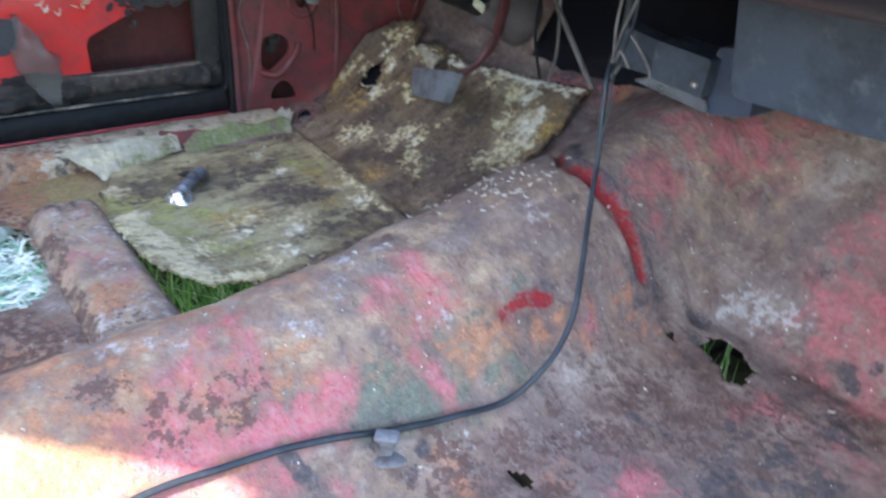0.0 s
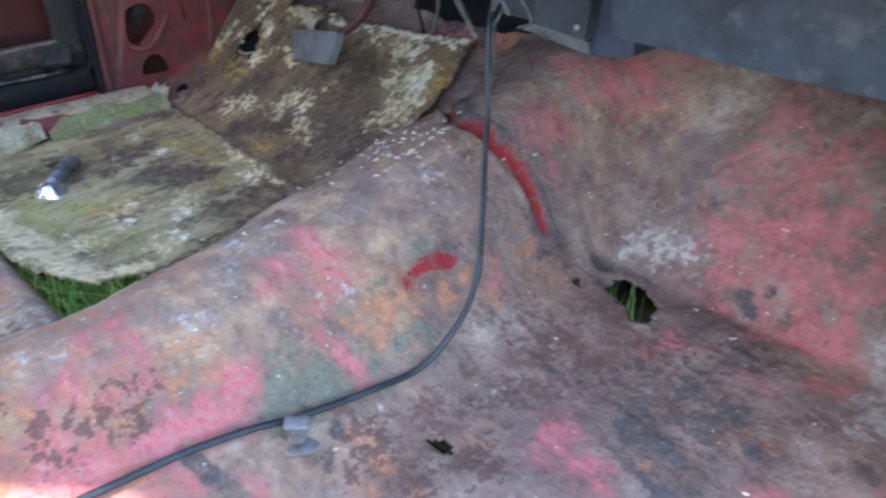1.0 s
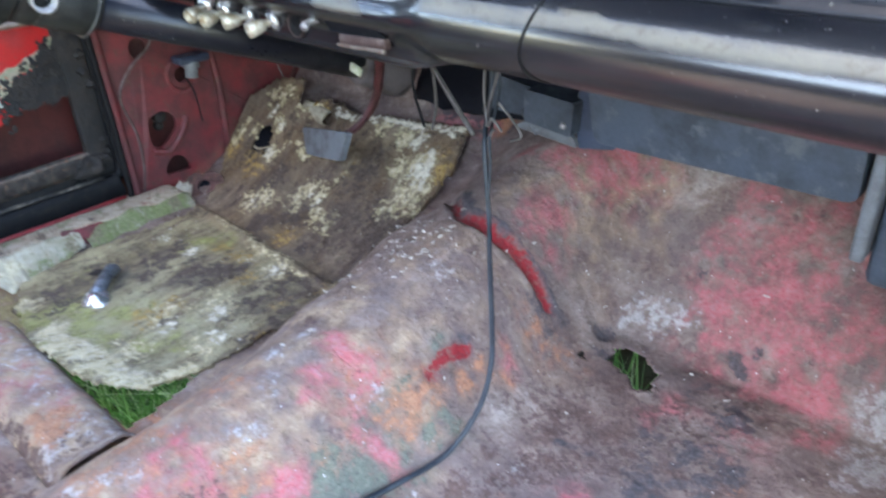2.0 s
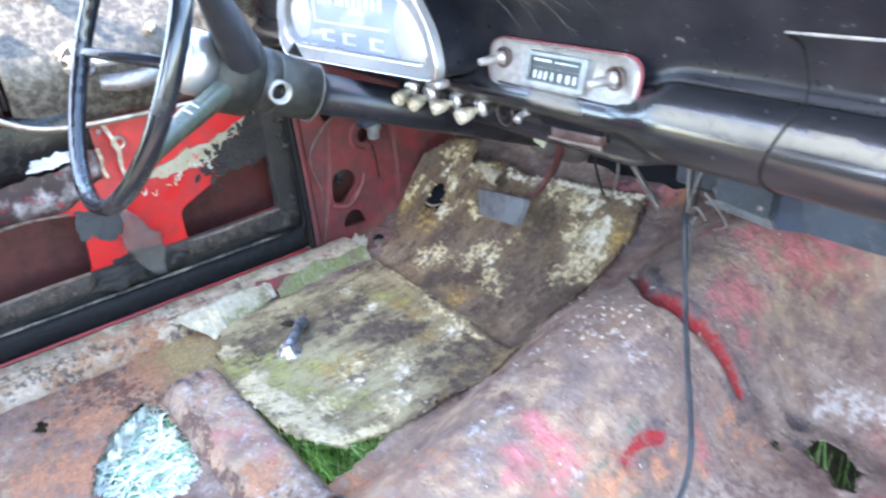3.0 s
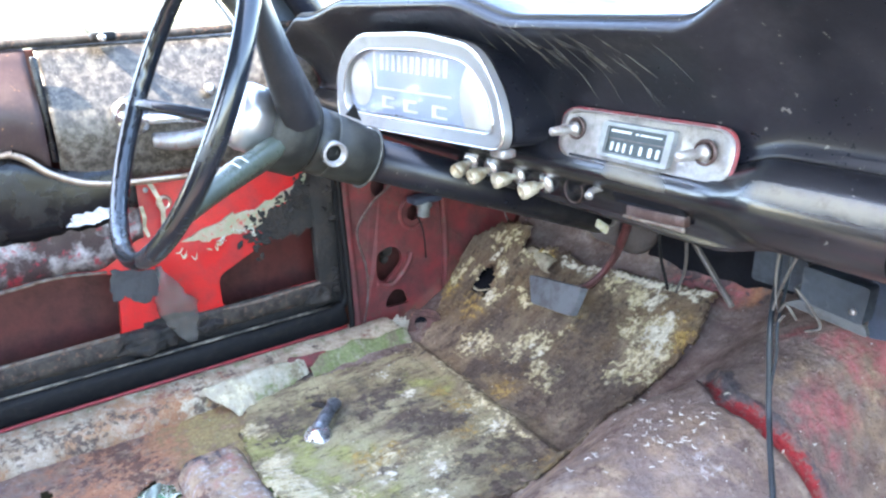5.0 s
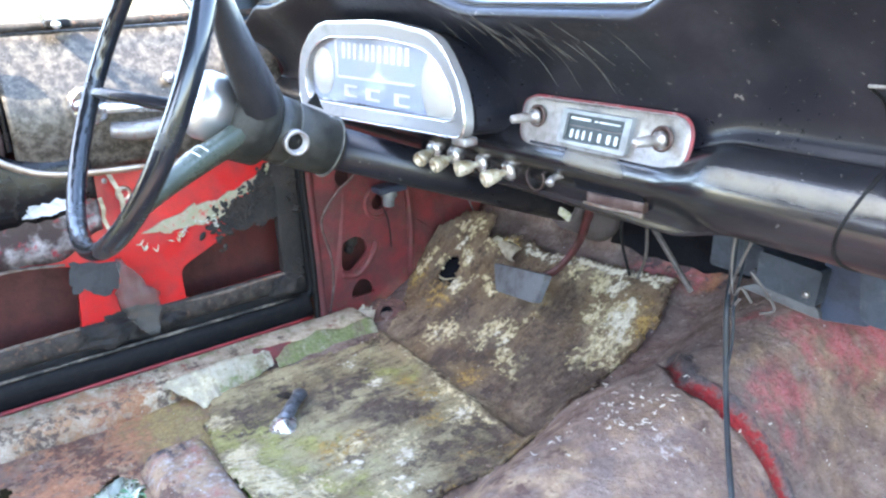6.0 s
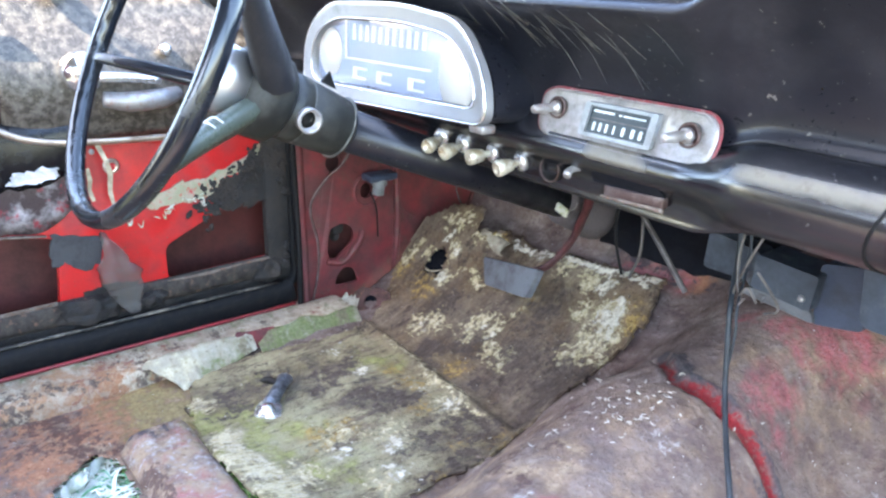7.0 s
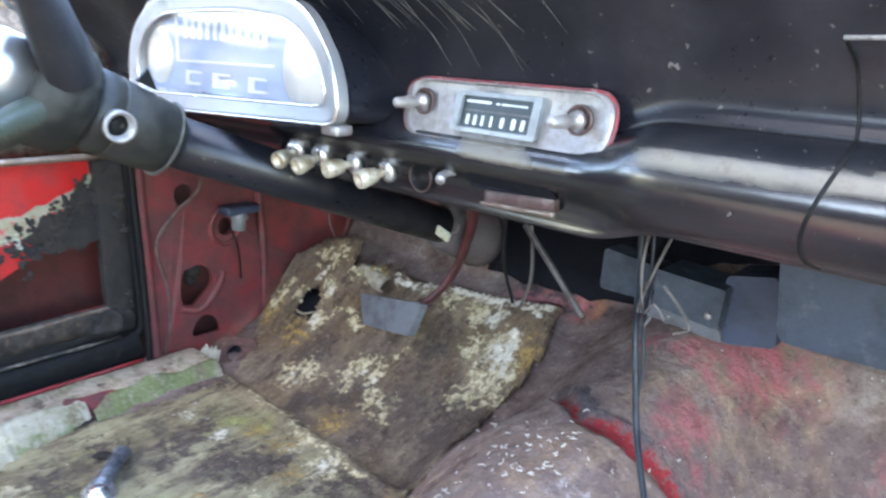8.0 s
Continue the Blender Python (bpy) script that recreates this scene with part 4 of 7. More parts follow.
# ---- firewall, side walls, sills, roof
def build_shell():
    def wavy(x, z):
        return 0.405 + 0.004 * noise.noise(Vector((x * 9, z * 9, 4))) + 0.03 * sstep(0.3, 0.52, z)
    bm = bmesh.new()
    nx, nz = 60, 24
    rows = [[bm.verts.new((-0.62 + 1.16 * i / nx, wavy(-0.62 + 1.16 * i / nx, 0.12 + 0.37 * j / nz), 0.12 + 0.37 * j / nz)) for i in range(nx + 1)] for j in range(nz + 1)]
    for j in range(nz):
        for i in range(nx):
            bm.faces.new((rows[j][i], rows[j][i + 1], rows[j + 1][i + 1], rows[j + 1][i]))
    ob = whole("wall_front", bm, firewall_red, "rusty red firewall of the car under the dash", "firewall", "structure")
    thicken(ob, 0.004, 1)
    # Ragged black sheet in front of the firewall above the toe board.
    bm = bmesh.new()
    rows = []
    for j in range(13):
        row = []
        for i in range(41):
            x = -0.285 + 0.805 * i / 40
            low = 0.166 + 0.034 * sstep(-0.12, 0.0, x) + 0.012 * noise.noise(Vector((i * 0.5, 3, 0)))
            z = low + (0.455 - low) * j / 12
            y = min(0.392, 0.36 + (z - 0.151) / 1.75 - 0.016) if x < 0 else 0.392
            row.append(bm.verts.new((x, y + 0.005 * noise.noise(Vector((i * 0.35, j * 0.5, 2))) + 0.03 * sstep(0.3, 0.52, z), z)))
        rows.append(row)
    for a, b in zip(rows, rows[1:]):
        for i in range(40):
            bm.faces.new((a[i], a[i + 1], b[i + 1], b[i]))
    pad = part("firewall_sheet", bm, flat_black, ob, "ragged black sheet over the upper firewall")
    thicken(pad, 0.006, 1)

    # left kick panel in front of the door, with its access holes
    outer = [(0.03, -0.01), (0.42, -0.01), (0.42, 0.52), (0.03, 0.52)]
    holes = [oval(0.145, 0.197, 0.012, 0.013), rounded([(0.066, 0.098), (0.082, 0.086), (0.118, 0.116), (0.116, 0.138), (0.098, 0.150), (0.070, 0.142)], 0.01), rounded([(0.078, 0.040), (0.128, 0.038), (0.118, 0.064), (0.10, 0.072), (0.085, 0.06)], 0.01), oval(0.085, 0.252, 0.014, 0.016)]
    bm = plate(outer, holes, lambda a, b, d: (-0.618 - d - 0.02 * sstep(0.1, 0.5, b), a, b), 0.006)
    wall = whole("wall_left", bm, dull_red, "dull red kick panel with access holes beside the pedals", "kick panel", "structure", smooth=False)
    part("backing", box((-0.70, 0.02, -0.02), (-0.665, 0.44, 0.53), 0), maroon, wall, "dark cavity behind the kick panel")
    for (y, z), r in (((0.105, 0.13), 0.012), ((0.10, 0.115), 0.008)):
        part("bolt", lathe([(0.0, 0.0), (r, 0.0), (r, 0.006), (r * 0.6, 0.01)], (-0.655, y, z), (1, 0, 0), 10), grime, wall)
    part("hole_rim", tube([(-0.620, 0.145 + 0.024 * math.cos(a * 0.5236), 0.197 + 0.026 * math.sin(a * 0.5236)) for a in range(13)], 0.004, 8, 3), dull_red, wall, "pressed ring round the vent hole")
    part("rib", tube([(-0.618, 0.066, 0.088), (-0.614, 0.095, 0.083), (-0.614, 0.125, 0.112), (-0.618, 0.135, 0.13)], 0.006, 8), dull_red, wall, "worn red pressed rib")
    part("rib", tube([(-0.618, 0.20, 0.02), (-0.615, 0.205, 0.15), (-0.622, 0.20, 0.30)], 0.006, 8), dull_red, wall)
    # hinge pillar edge
    bm = tube([(-0.615, 0.022, -0.0), (-0.622, 0.024, 0.12), (-0.632, 0.026, 0.3), (-0.64, 0.03, 0.52)], 0.009, 8)
    part("pillar_edge", bm, dull_red, wall, "rounded red edge of the hinge pillar")
    part("rubber_seal", tube([(-0.606, 0.008, 0.002), (-0.612, 0.012, 0.13), (-0.624, 0.014, 0.3), (-0.632, 0.018, 0.5)], 0.005, 8), rubber, wall, "black rubber door seal")

    # left sill: top strip, red lip, inner flange
    bm = bmesh.new()
    prof = ((-0.66, -0.02), (-0.64, 0.02), (-0.606, 0.030), (-0.600, 0.033), (-0.575, 0.030), (-0.552, 0.028), (-0.545, 0.022), (-0.540, -0.015))
    prev = None
    for i in range(161):
        y = -0.95 + 1.035 * i / 160
        sag = sstep(0.07, 0.09, y)
        ring = [bm.verts.new((x + 0.003 * noise.noise(Vector((y * 25, k, 0))) + 0.0, y, z * (1 - 0.5 * sag) + 0.004 * noise.noise(Vector((y * 18, k * 1.7, 3))))) for k, (x, z) in enumerate(prof)]
        if prev:
            for a, b, c, d in zip(prev, prev[1:], ring[1:], ring):
                bm.faces.new((a, b, c, d))
        prev = ring
    sill = whole("sill_left", bm, sill_metal, "chalky grey door sill with flaking paint and rust", "door sill", "structure")
    rnd = random.Random(52)
    spots = [[(rnd.uniform(-0.60, -0.545), rnd.uniform(-0.7, 0.18), rnd.uniform(0.005, 0.014), rnd.uniform(0.5, 0.95)) for i in range(n)] for n in (16, 18, 90, 24)]
    tint(sill, "zones", spots[0] + [(-0.56, -0.30, 0.03, 0.9), (-0.565, 0.13, 0.03, 0.7)], spots[1] + [(-0.60, -0.62 + 0.012 * i, 0.007, 0.55 + 0.3 * math.sin(i * 2.1)) for i in range(44)] + [(-0.548, -0.245, 0.010, 1.0), (-0.546, -0.262, 0.008, 1.0)], spots[2] + [(-0.56, 0.07, 0.02, 1.0), (-0.57, 0.04, 0.02, 0.8)], 0.5)
    tint(sill, "zones_b", spots[3] + [(-0.57, -0.60 + 0.037 * i, 0.012, 0.65) for i in range(6)] + along(((-0.548, -0.60), (-0.552, -0.50), (-0.547, -0.42), (-0.553, -0.36), (-0.548, -0.30)), 0.006, 0.75, 0.011), [(-0.546, -0.40, 0.02, 0.9), (-0.55, -0.43, 0.016, 0.8), (-0.56, -0.52, 0.02, 0.7), *((-0.578, -0.62 + 0.045 * i, 0.028, 0.42) for i in range(6)), (-0.55, -0.30, 0.03, 1.0), (-0.56, -0.36, 0.03, 0.8), (-0.555, -0.24, 0.02, 0.8)], (), 0.5)
    thicken(sill, 0.002)
    part("red_lip", tube([(-0.607, -0.95, 0.034), (-0.607, -0.3, 0.034), (-0.607, 0.0, 0.034)], 0.0028, 6, 12), lip_red, sill, "thin bright red painted sill lip")

    # right side: kick panel and sill below the open door
    outer = [(0.02, -0.02), (0.42, -0.02), (0.42, 0.52), (0.10, 0.52), (0.02, 0.35)]
    bm = plate(outer, [], lambda a, b, d: (0.525 + d, a, b), 0.02)
    whole("wall_right", bm, heater_grey, "blue-grey painted kick panel on the passenger side", "kick panel", "structure", smooth=False)
    bm = box((0.515, -0.95, -0.03), (0.60, 0.10, 0.028), 0.008)
    # Unseen panel, added to cut the light coming in from the right.
    whole("right_light_block", box((0.54, -0.98, 0.029), (0.60, -0.66, 0.50), 0.012), dull_red, "unseen red panel added to block light from the right", "body side", "structure")
    right = whole("sill_right", bm, sill_paint, "chalky grey passenger door sill", "door sill", "structure")
    part("red_stripe", tube([(0.512, -0.3, 0.012), (0.512, 0.1, 0.012), (0.515, 0.3, 0.06)], 0.007, 8), red_paint, right, "bright red painted seam")

    # roof, pillars and rear bulkhead, mostly unseen and added to shade the cabin
    bm = bmesh.new()
    for i in range(13):
        for j in range(13):
            x, y = -0.62 + 1.16 * i / 12, -1.02 + 0.64 * j / 12
            bm.verts.new((x, y, 0.93 + 0.03 * (1 - ((i - 6) / 6) ** 2) + 0.02 * (1 - ((j - 6) / 6) ** 2)))
    bm.verts.ensure_lookup_table()
    for i in range(12):
        for j in range(12):
            a = i * 13 + j
            bm.faces.new([bm.verts[k] for k in (a, a + 13, a + 14, a + 1)])
    ob = whole("ceiling", bm, roof_cloth, "unseen dusty grey roof lining added to shade the cabin", "ceiling", "structure")
    thicken(ob, 0.02, 1)
    bm = box((-0.62, -1.4, -0.05), (0.55, -1.36, 0.62), 0.01)
    whole("wall_back", bm, maroon, "dark maroon bulkhead behind the cabin", "bulkhead", "structure")
    # Unseen cowl, added to close the gap where sun leaked behind the dash.
    whole("cowl", box((-0.66, 0.12, 0.455), (0.58, 0.50, 0.512), 0.01), dash_black, "unseen black cowl that stops sun behind the dashboard", "cowl", "structure")
    whole("bonnet", box((-0.62, 0.51, 0.30), (0.54, 1.6, 0.34), 0.02, Matrix.Rotation(radians(-4), 4, "X")), red_paint, "faded red bonnet beyond the windscreen", "bonnet", "structure")
    # Unseen panels, shaped so that their edges cut the sun patch.
    for loop in (((-0.66, 0.0), (-0.34, 0.0), (0.035, 0.87), (0.17, 1.12), (-0.66, 1.12)), ((0.60, 0.0), (0.42, 0.0), (0.30, 1.12), (0.60, 1.12))):
        bm = plate(loop, [], lambda a, b, d: (a, -1.38 + 0.33 * b, 0.58 + 0.37 * b - d), 0.02)
        whole("sun_trim_panel", bm, dull_red, "unseen red panel that trims the sun patch on the floor", "pillar", "structure", smooth=False)
    for k, (a, c, r) in enumerate((((-0.655, 0.03, 0.50), (-0.53, -0.38, 0.95), 0.017), ((0.57, 0.03, 0.50), (0.42, -0.38, 0.95), 0.017), ((-0.64, -0.86, 0.0), (-0.55, -0.92, 0.95), 0.035), ((0.58, -0.86, 0.0), (0.43, -0.92, 0.95), 0.035))):
        whole("pillar", tube([a, tuple((p + q) / 2 + o for p, q, o in zip(a, c, (0, 0, 0.02))), c], r, 12, flat=1.3), dash_black, "black painted window pillar", "pillar", "structure")


build_shell()


# ---- driver's door
BOSS = (-0.268, 0.412)  # window crank on the door: y and height


def build_door():
    door = thing("door_1", (-0.66, -0.3, 0.03), "stripped red driver's door with cut-outs and torn trim, closed", "car door", kind="structure")
    holes = [rounded([(-0.186, 0.106), (-0.018, 0.110), (-0.021, 0.216), (-0.07, 0.216), (-0.115, 0.193), (-0.186, 0.160)], 0.012), rounded([(-0.62, 0.108), (-0.332, 0.101), (-0.322, 0.199), (-0.41, 0.215), (-0.50, 0.205), (-0.62, 0.20)], 0.012)]
    outer = [(-0.80, 0.08), (0.006, 0.08), (0.006, 0.345), (-0.80, 0.345)]
    part("inner_panel", plate(outer, holes, lambda a, b, d: (-0.64 - d - 0.012 * sstep(0.2, 0.34, b), a, b), 0.012), red_paint, door, "bright red inner sheet with two cut-outs", smooth=False)
    part("outer_skin", box((-0.725, -0.86, 0.02), (-0.715, 0.02, 0.5), 0.002), maroon, door, "dark maroon outer door skin")
    part("lower_rail", box((-0.70, -0.86, 0.015), (-0.645, 0.012, 0.079), 0.006), grime, door, "grimy black lower door rail")
    # rubber band along the bottom of the door, turning up its front edge
    def band(line, width, depth, sides=10):
        bm = bmesh.new()
        rings = []
        for i, p in enumerate(line):
            way = (line[min(i + 1, len(line) - 1)] - line[max(i - 1, 0)]).normalized()
            across = way.cross(Vector((1, 0, 0))).normalized()
            w = width * (1 + 0.05 * noise.noise(p * 30))
            ring = []
            for j in range(sides):
                a = 2 * math.pi * j / sides
                ca, sa = math.cos(a), math.sin(a)
                ring.append(bm.verts.new(p + across * w * math.copysign(abs(ca) ** 0.6, ca) + Vector((depth * math.copysign(abs(sa) ** 0.8, sa), 0, 0))))
            rings.append(ring)
        for a, b in zip(rings, rings[1:]):
            for j in range(sides):
                bm.faces.new((a[j], a[(j + 1) % sides], b[(j + 1) % sides], b[j]))
        bm.faces.new(rings[0][::-1])
        bm.faces.new(rings[-1])
        bmesh.ops.recalc_face_normals(bm, faces=bm.faces)
        return bm
    part("bottom_seal", band(smooth_path([(-0.628, -0.86, 0.048), (-0.628, -0.5, 0.047), (-0.627, -0.2, 0.046), (-0.626, -0.05, 0.047), (-0.626, -0.012, 0.049), (-0.626, 0.004, 0.052)], 10), 0.0215, 0.012), rubber, door, "wide black rubber seal round the door")
    part("front_seal", band(smooth_path([(-0.628, -0.004, 0.058), (-0.630, 0.011, 0.075), (-0.634, 0.013, 0.12), (-0.639, 0.014, 0.22), (-0.645, 0.016, 0.34)], 10), 0.0065, 0.008), rubber, door, "thin black seal up the front edge")
    part("seal_lip", band(smooth_path([(-0.640, -0.86, 0.093), (-0.640, -0.4, 0.0925), (-0.640, -0.2, 0.094), (-0.640, -0.03, 0.096)], 16), 0.0175, 0.006), seal_grey, door, "dirty grey rail along the cut-outs")
    for y0, y1 in ((-0.63, -0.335), (-0.188, -0.02)):
        part("ledge_edge", tube([(-0.637, y0, 0.1075), (-0.636, (2 * y0 + y1) / 3, 0.1062), (-0.637, (y0 + 2 * y1) / 3, 0.1085), (-0.637, y1, 0.1095)], [0.0016, 0.0028, 0.0022, 0.003], 7, 8), ledge_rust, door, "pale rusty edge below the cut-out")
    part("seal_bead", tube([(-0.622, -0.86, 0.071), (-0.622, -0.4, 0.070), (-0.622, -0.02, 0.070)], 0.0022, 6, 16), seal_edge, door, "worn pale edge of the seal")
    part("front_strip", box((-0.652, -0.029, 0.07), (-0.634, 0.0085, 0.345), 0.003), grime, door, "tar-stained front edge of the door")
    for k, (loop, m, lab) in enumerate((
        (((-0.23, 0.226), (-0.152, 0.251), (-0.115, 0.253), (-0.054, 0.272), (-0.027, 0.292), (-0.04, 0.262), (-0.093, 0.247), (-0.118, 0.222), (-0.186, 0.219)), glue_beige, "greenish beige glue residue"),
        (((-0.118, 0.228), (-0.107, 0.198), (-0.094, 0.203), (-0.081, 0.196), (-0.068, 0.207), (-0.055, 0.194), (-0.04, 0.205), (-0.022, 0.206), (-0.018, 0.296), (-0.04, 0.29), (-0.056, 0.257), (-0.095, 0.241)), grime, "crumbling black tar sheet"),
        (((-0.332, 0.205), (-0.268, 0.193), (-0.275, 0.154), (-0.295, 0.146), (-0.318, 0.164), (-0.334, 0.160)), felt_grey, "dark grey felt patch"),
        (((-0.30, 0.118), (-0.26, 0.122), (-0.23, 0.116), (-0.22, 0.09), (-0.31, 0.09)), grime, "black grease at the drain"),
    )):
        rnd = random.Random(k + 30)
        dense = []
        for (a0, b0), (a1, b1) in zip(loop, (*loop[1:], loop[0])):
            for i in range(7):
                t = i / 7
                dense.append((a0 + (a1 - a0) * t + rnd.gauss(0, 0.0016), b0 + (b1 - b0) * t + rnd.gauss(0, 0.0016)))
        part("residue", plate(dense, [], lambda a, b, d: (-0.6355 - d - 0.012 * sstep(0.2, 0.34, b) - 0.0012 * k, a, b), 0.003), m, door, lab, smooth=False)
    rnd = random.Random(77)
    for i in range(22):
        t = rnd.random()
        y, z = -0.245 + 0.125 * t, 0.212 - 0.012 * math.sin(t * 6) + rnd.gauss(0, 0.003)
        w = rnd.uniform(0.004, 0.012)
        part("paint_curl", tube([(-0.6375, y, z), (-0.634, y + w * 0.5, z + rnd.gauss(0, 0.004)), (-0.6375, y + w, z + rnd.gauss(0, 0.005))], [0.0004, 0.0013, 0.0004], 5, 4), pale_flake, door, "pale curled paint shreds" if i == 0 else "")
    # tar remains over the front cut-out
    bm = bmesh.new()
    rnd = random.Random(9)
    for i in range(170):
        t = rnd.random()
        y, z = -0.13 + 0.125 * t + rnd.gauss(0, 0.008), 0.205 + 0.075 * t + rnd.gauss(0, 0.014)
        bmesh.ops.create_icosphere(bm, subdivisions=1, radius=1, matrix=Matrix.Translation((-0.637, y, z)) @ Euler((rnd.random() * 3, 0, 0)).to_matrix().to_4x4() @ Matrix.Diagonal((rnd.uniform(0.001, 0.003), rnd.uniform(0.002, 0.009), rnd.uniform(0.002, 0.005), 1)))
    part("tar_residue", bm, grime, door, "crumbly black tar residue", smooth=False)
    # torn padding between the cut-outs and the upper trim
    bm = bmesh.new()
    prev = None
    for i in range(101):
        y = -0.80 + 0.52 * i / 100
        low = 0.214 + 0.010 * noise.noise(Vector((y * 22, 1, 0))) + 0.03 * sstep(-0.34, -0.28, y)
        ring = [bm.verts.new((-0.640 + 0.006 * math.sin(k / 5 * math.pi) + 0.003 * noise.noise(Vector((y * 40, k, 2))), y, low + (0.335 - low) * k / 5)) for k in range(6)]
        if prev:
            for a, b, c, d in zip(prev, prev[1:], ring[1:], ring):
                bm.faces.new((a, b, c, d))
        prev = ring
    ob = part("torn_padding", bm, scuffed, door, "scuffed black padding with torn white edges")
    thicken(ob, 0.004)
    bm = bmesh.new()
    prev = None
    for i in range(121):
        y = -0.80 + 0.52 * i / 120
        low = 0.272 + 0.004 * noise.noise(Vector((y * 18, 7, 0))) + 0.005 * noise.noise(Vector((y * 80, 7, 0))) + 0.02 * sstep(-0.34, -0.28, y)
        ring = [bm.verts.new((-0.631 + 0.005 * math.sin(k / 5 * math.pi) + 0.001 * noise.noise(Vector((y * 40, k, 6))), y, low + (0.352 + 0.03 * sstep(-0.35, -0.42, y) - low) * k / 5)) for k in range(6)]
        if prev:
            for a, b, c, d in zip(prev, prev[1:], ring[1:], ring):
                bm.faces.new((a, b, c, d))
        prev = ring
    ob = part("vinyl_strip", bm, vinyl_black, door, "glossy black vinyl strip under the trim")
    thicken(ob, 0.003)
    # pressed upper panel in two finishes
    for name, y0, y1, m, lab in (("upper_panel_front", -0.362, 0.0, bronze, "speckled bronze upper panel"), ("upper_panel_rear", -0.86, -0.372, brown_vinyl, "maroon-brown upper panel")):
        bm = bmesh.new()
        prev = None
        for i in range(61):
            y = y0 + (y1 - y0) * i / 60
            low = 0.322 + 0.058 * sstep(-0.33, -0.41, y)
            ring = []
            for k in range(13):
                t = k / 12
                z = low + (0.497 - low) * t
                ring.append(bm.verts.new((-0.642 + 0.022 * math.sin(min(1, t * 1.15) * math.pi) ** 0.8 - 0.02 * t * t, y, z)))
            ring.append(bm.verts.new((-0.685, y, 0.506)))
            ring.append(bm.verts.new((-0.71, y, 0.502)))
            if prev:
                for a, b, c, d in zip(prev, prev[1:], ring[1:], ring):
                    bm.faces.new((a, b, c, d))
            prev = ring
        ob = part(name, bm, m, door, lab)
        thicken(ob, 0.003)
    part("divider", box((-0.640, -0.371, 0.365), (-0.627, -0.362, 0.495), 0.003), vinyl_black, door, "black strip between the trim panels")
    part("trim_strip", tube([(-0.624, -0.86, 0.384), (-0.624, -0.46, 0.384), (-0.624, -0.41, 0.381), (-0.624, -0.375, 0.352), (-0.624, -0.33, 0.332), (-0.624, -0.25, 0.324), (-0.624, -0.02, 0.318)], 0.006, 8, 10, flat=0.8), trim_metal, door, "tarnished metal trim strip with a step")
    part("window_ledge", tube([(-0.668, -0.86, 0.508), (-0.668, -0.3, 0.510), (-0.668, 0.0, 0.512)], 0.006, 8, 6), seal_grey, door, "worn window seal")
    part("rail_edge", tube([(-0.632, -0.86, 0.206), (-0.633, -0.5, 0.209), (-0.634, -0.40, 0.214), (-0.635, -0.335, 0.206)], [0.004, 0.005, 0.004, 0.003], 8, 8, flat=0.5), ledge_rust, door, "pale worn edge below the torn padding")
    rnd = random.Random(3)
    # White patch on the torn lining, with the glare put into its colour.
    loop = [(-0.372, 0.279), (-0.34, 0.281), (-0.312, 0.286), (-0.310, 0.296), (-0.33, 0.300), (-0.362, 0.297)]
    dense = [(a0 + (a1 - a0) * i / 6 + rnd.gauss(0, 0.0018), b0 + (b1 - b0) * i / 6 + rnd.gauss(0, 0.0018)) for (a0, b0), (a1, b1) in zip(loop, (*loop[1:], loop[0])) for i in range(6)]
    part("lining_glare", plate(dense, [], lambda a, b, d: (-0.622 - d + 0.004 * noise.noise(Vector((a * 60, b * 90, 1))), a, b), 0.003), glare_white, door, "white patch for the glare on the torn lining", smooth=False)
    for path, w in ((((-0.262, 0.322), (-0.255, 0.300), (-0.251, 0.280), (-0.253, 0.258), (-0.252, 0.236)), 0.0042), (((-0.279, 0.292), (-0.276, 0.274), (-0.278, 0.260), (-0.275, 0.247)), 0.003)):
        left, right = [], []
        for i, (a, b) in enumerate(path):
            ww = w * (1.0 - 0.13 * i) * rnd.uniform(0.75, 1.2)
            left.append((a - ww, b + rnd.gauss(0, 0.001)))
            right.append((a + ww, b + rnd.gauss(0, 0.001)))
        part("torn_strip", plate(left + right[::-1], [], lambda a, b, d: (-0.621 - d + 0.005 * math.sin(b * 90), a, b), 0.0014), shred_tan, door, "torn pale strip of lining hanging down", smooth=False)
    part("brass_boss", lathe([(0.0, 0.0), (0.011, 0.0), (0.011, 0.004), (0.0075, 0.006), (0.006, 0.003), (0.0, 0.003)], (-0.650, -0.243, 0.285), (1, 0, 0), 16), trim_metal, door, "dull brass fastener")
    for y, z, r in ((-0.003, 0.097, 0.011), (0.002, 0.110, 0.008), (-0.020, 0.092, 0.008), (0.0, 0.128, 0.007), (0.004, 0.215, 0.009), (-0.004, 0.235, 0.008), (0.0, 0.26, 0.009)):
        bm = bmesh.new()
        bmesh.ops.create_icosphere(bm, subdivisions=3, radius=1.0)
        for v in bm.verts:
            v.co = Vector((-0.634, y, z)) + v.co * r * (1 + 0.8 * noise.noise(v.co * 1.7 + Vector((y * 90, z * 50, 0)))) * (0.75 if v.co.x else 1)
        part("tar_lump", bm, grime, door, "lump of black tar")
    # chrome window crank and handle bars on the upper panel
    crank = part("crank_boss", lathe([(0.0, 0.0), (0.027, 0.0), (0.027, 0.006), (0.023, 0.016), (0.013, 0.022), (0.0, 0.024)], (-0.628, BOSS[0], BOSS[1]), (1, 0.1, 0.1), 24), polished, door, "round chrome crank boss")
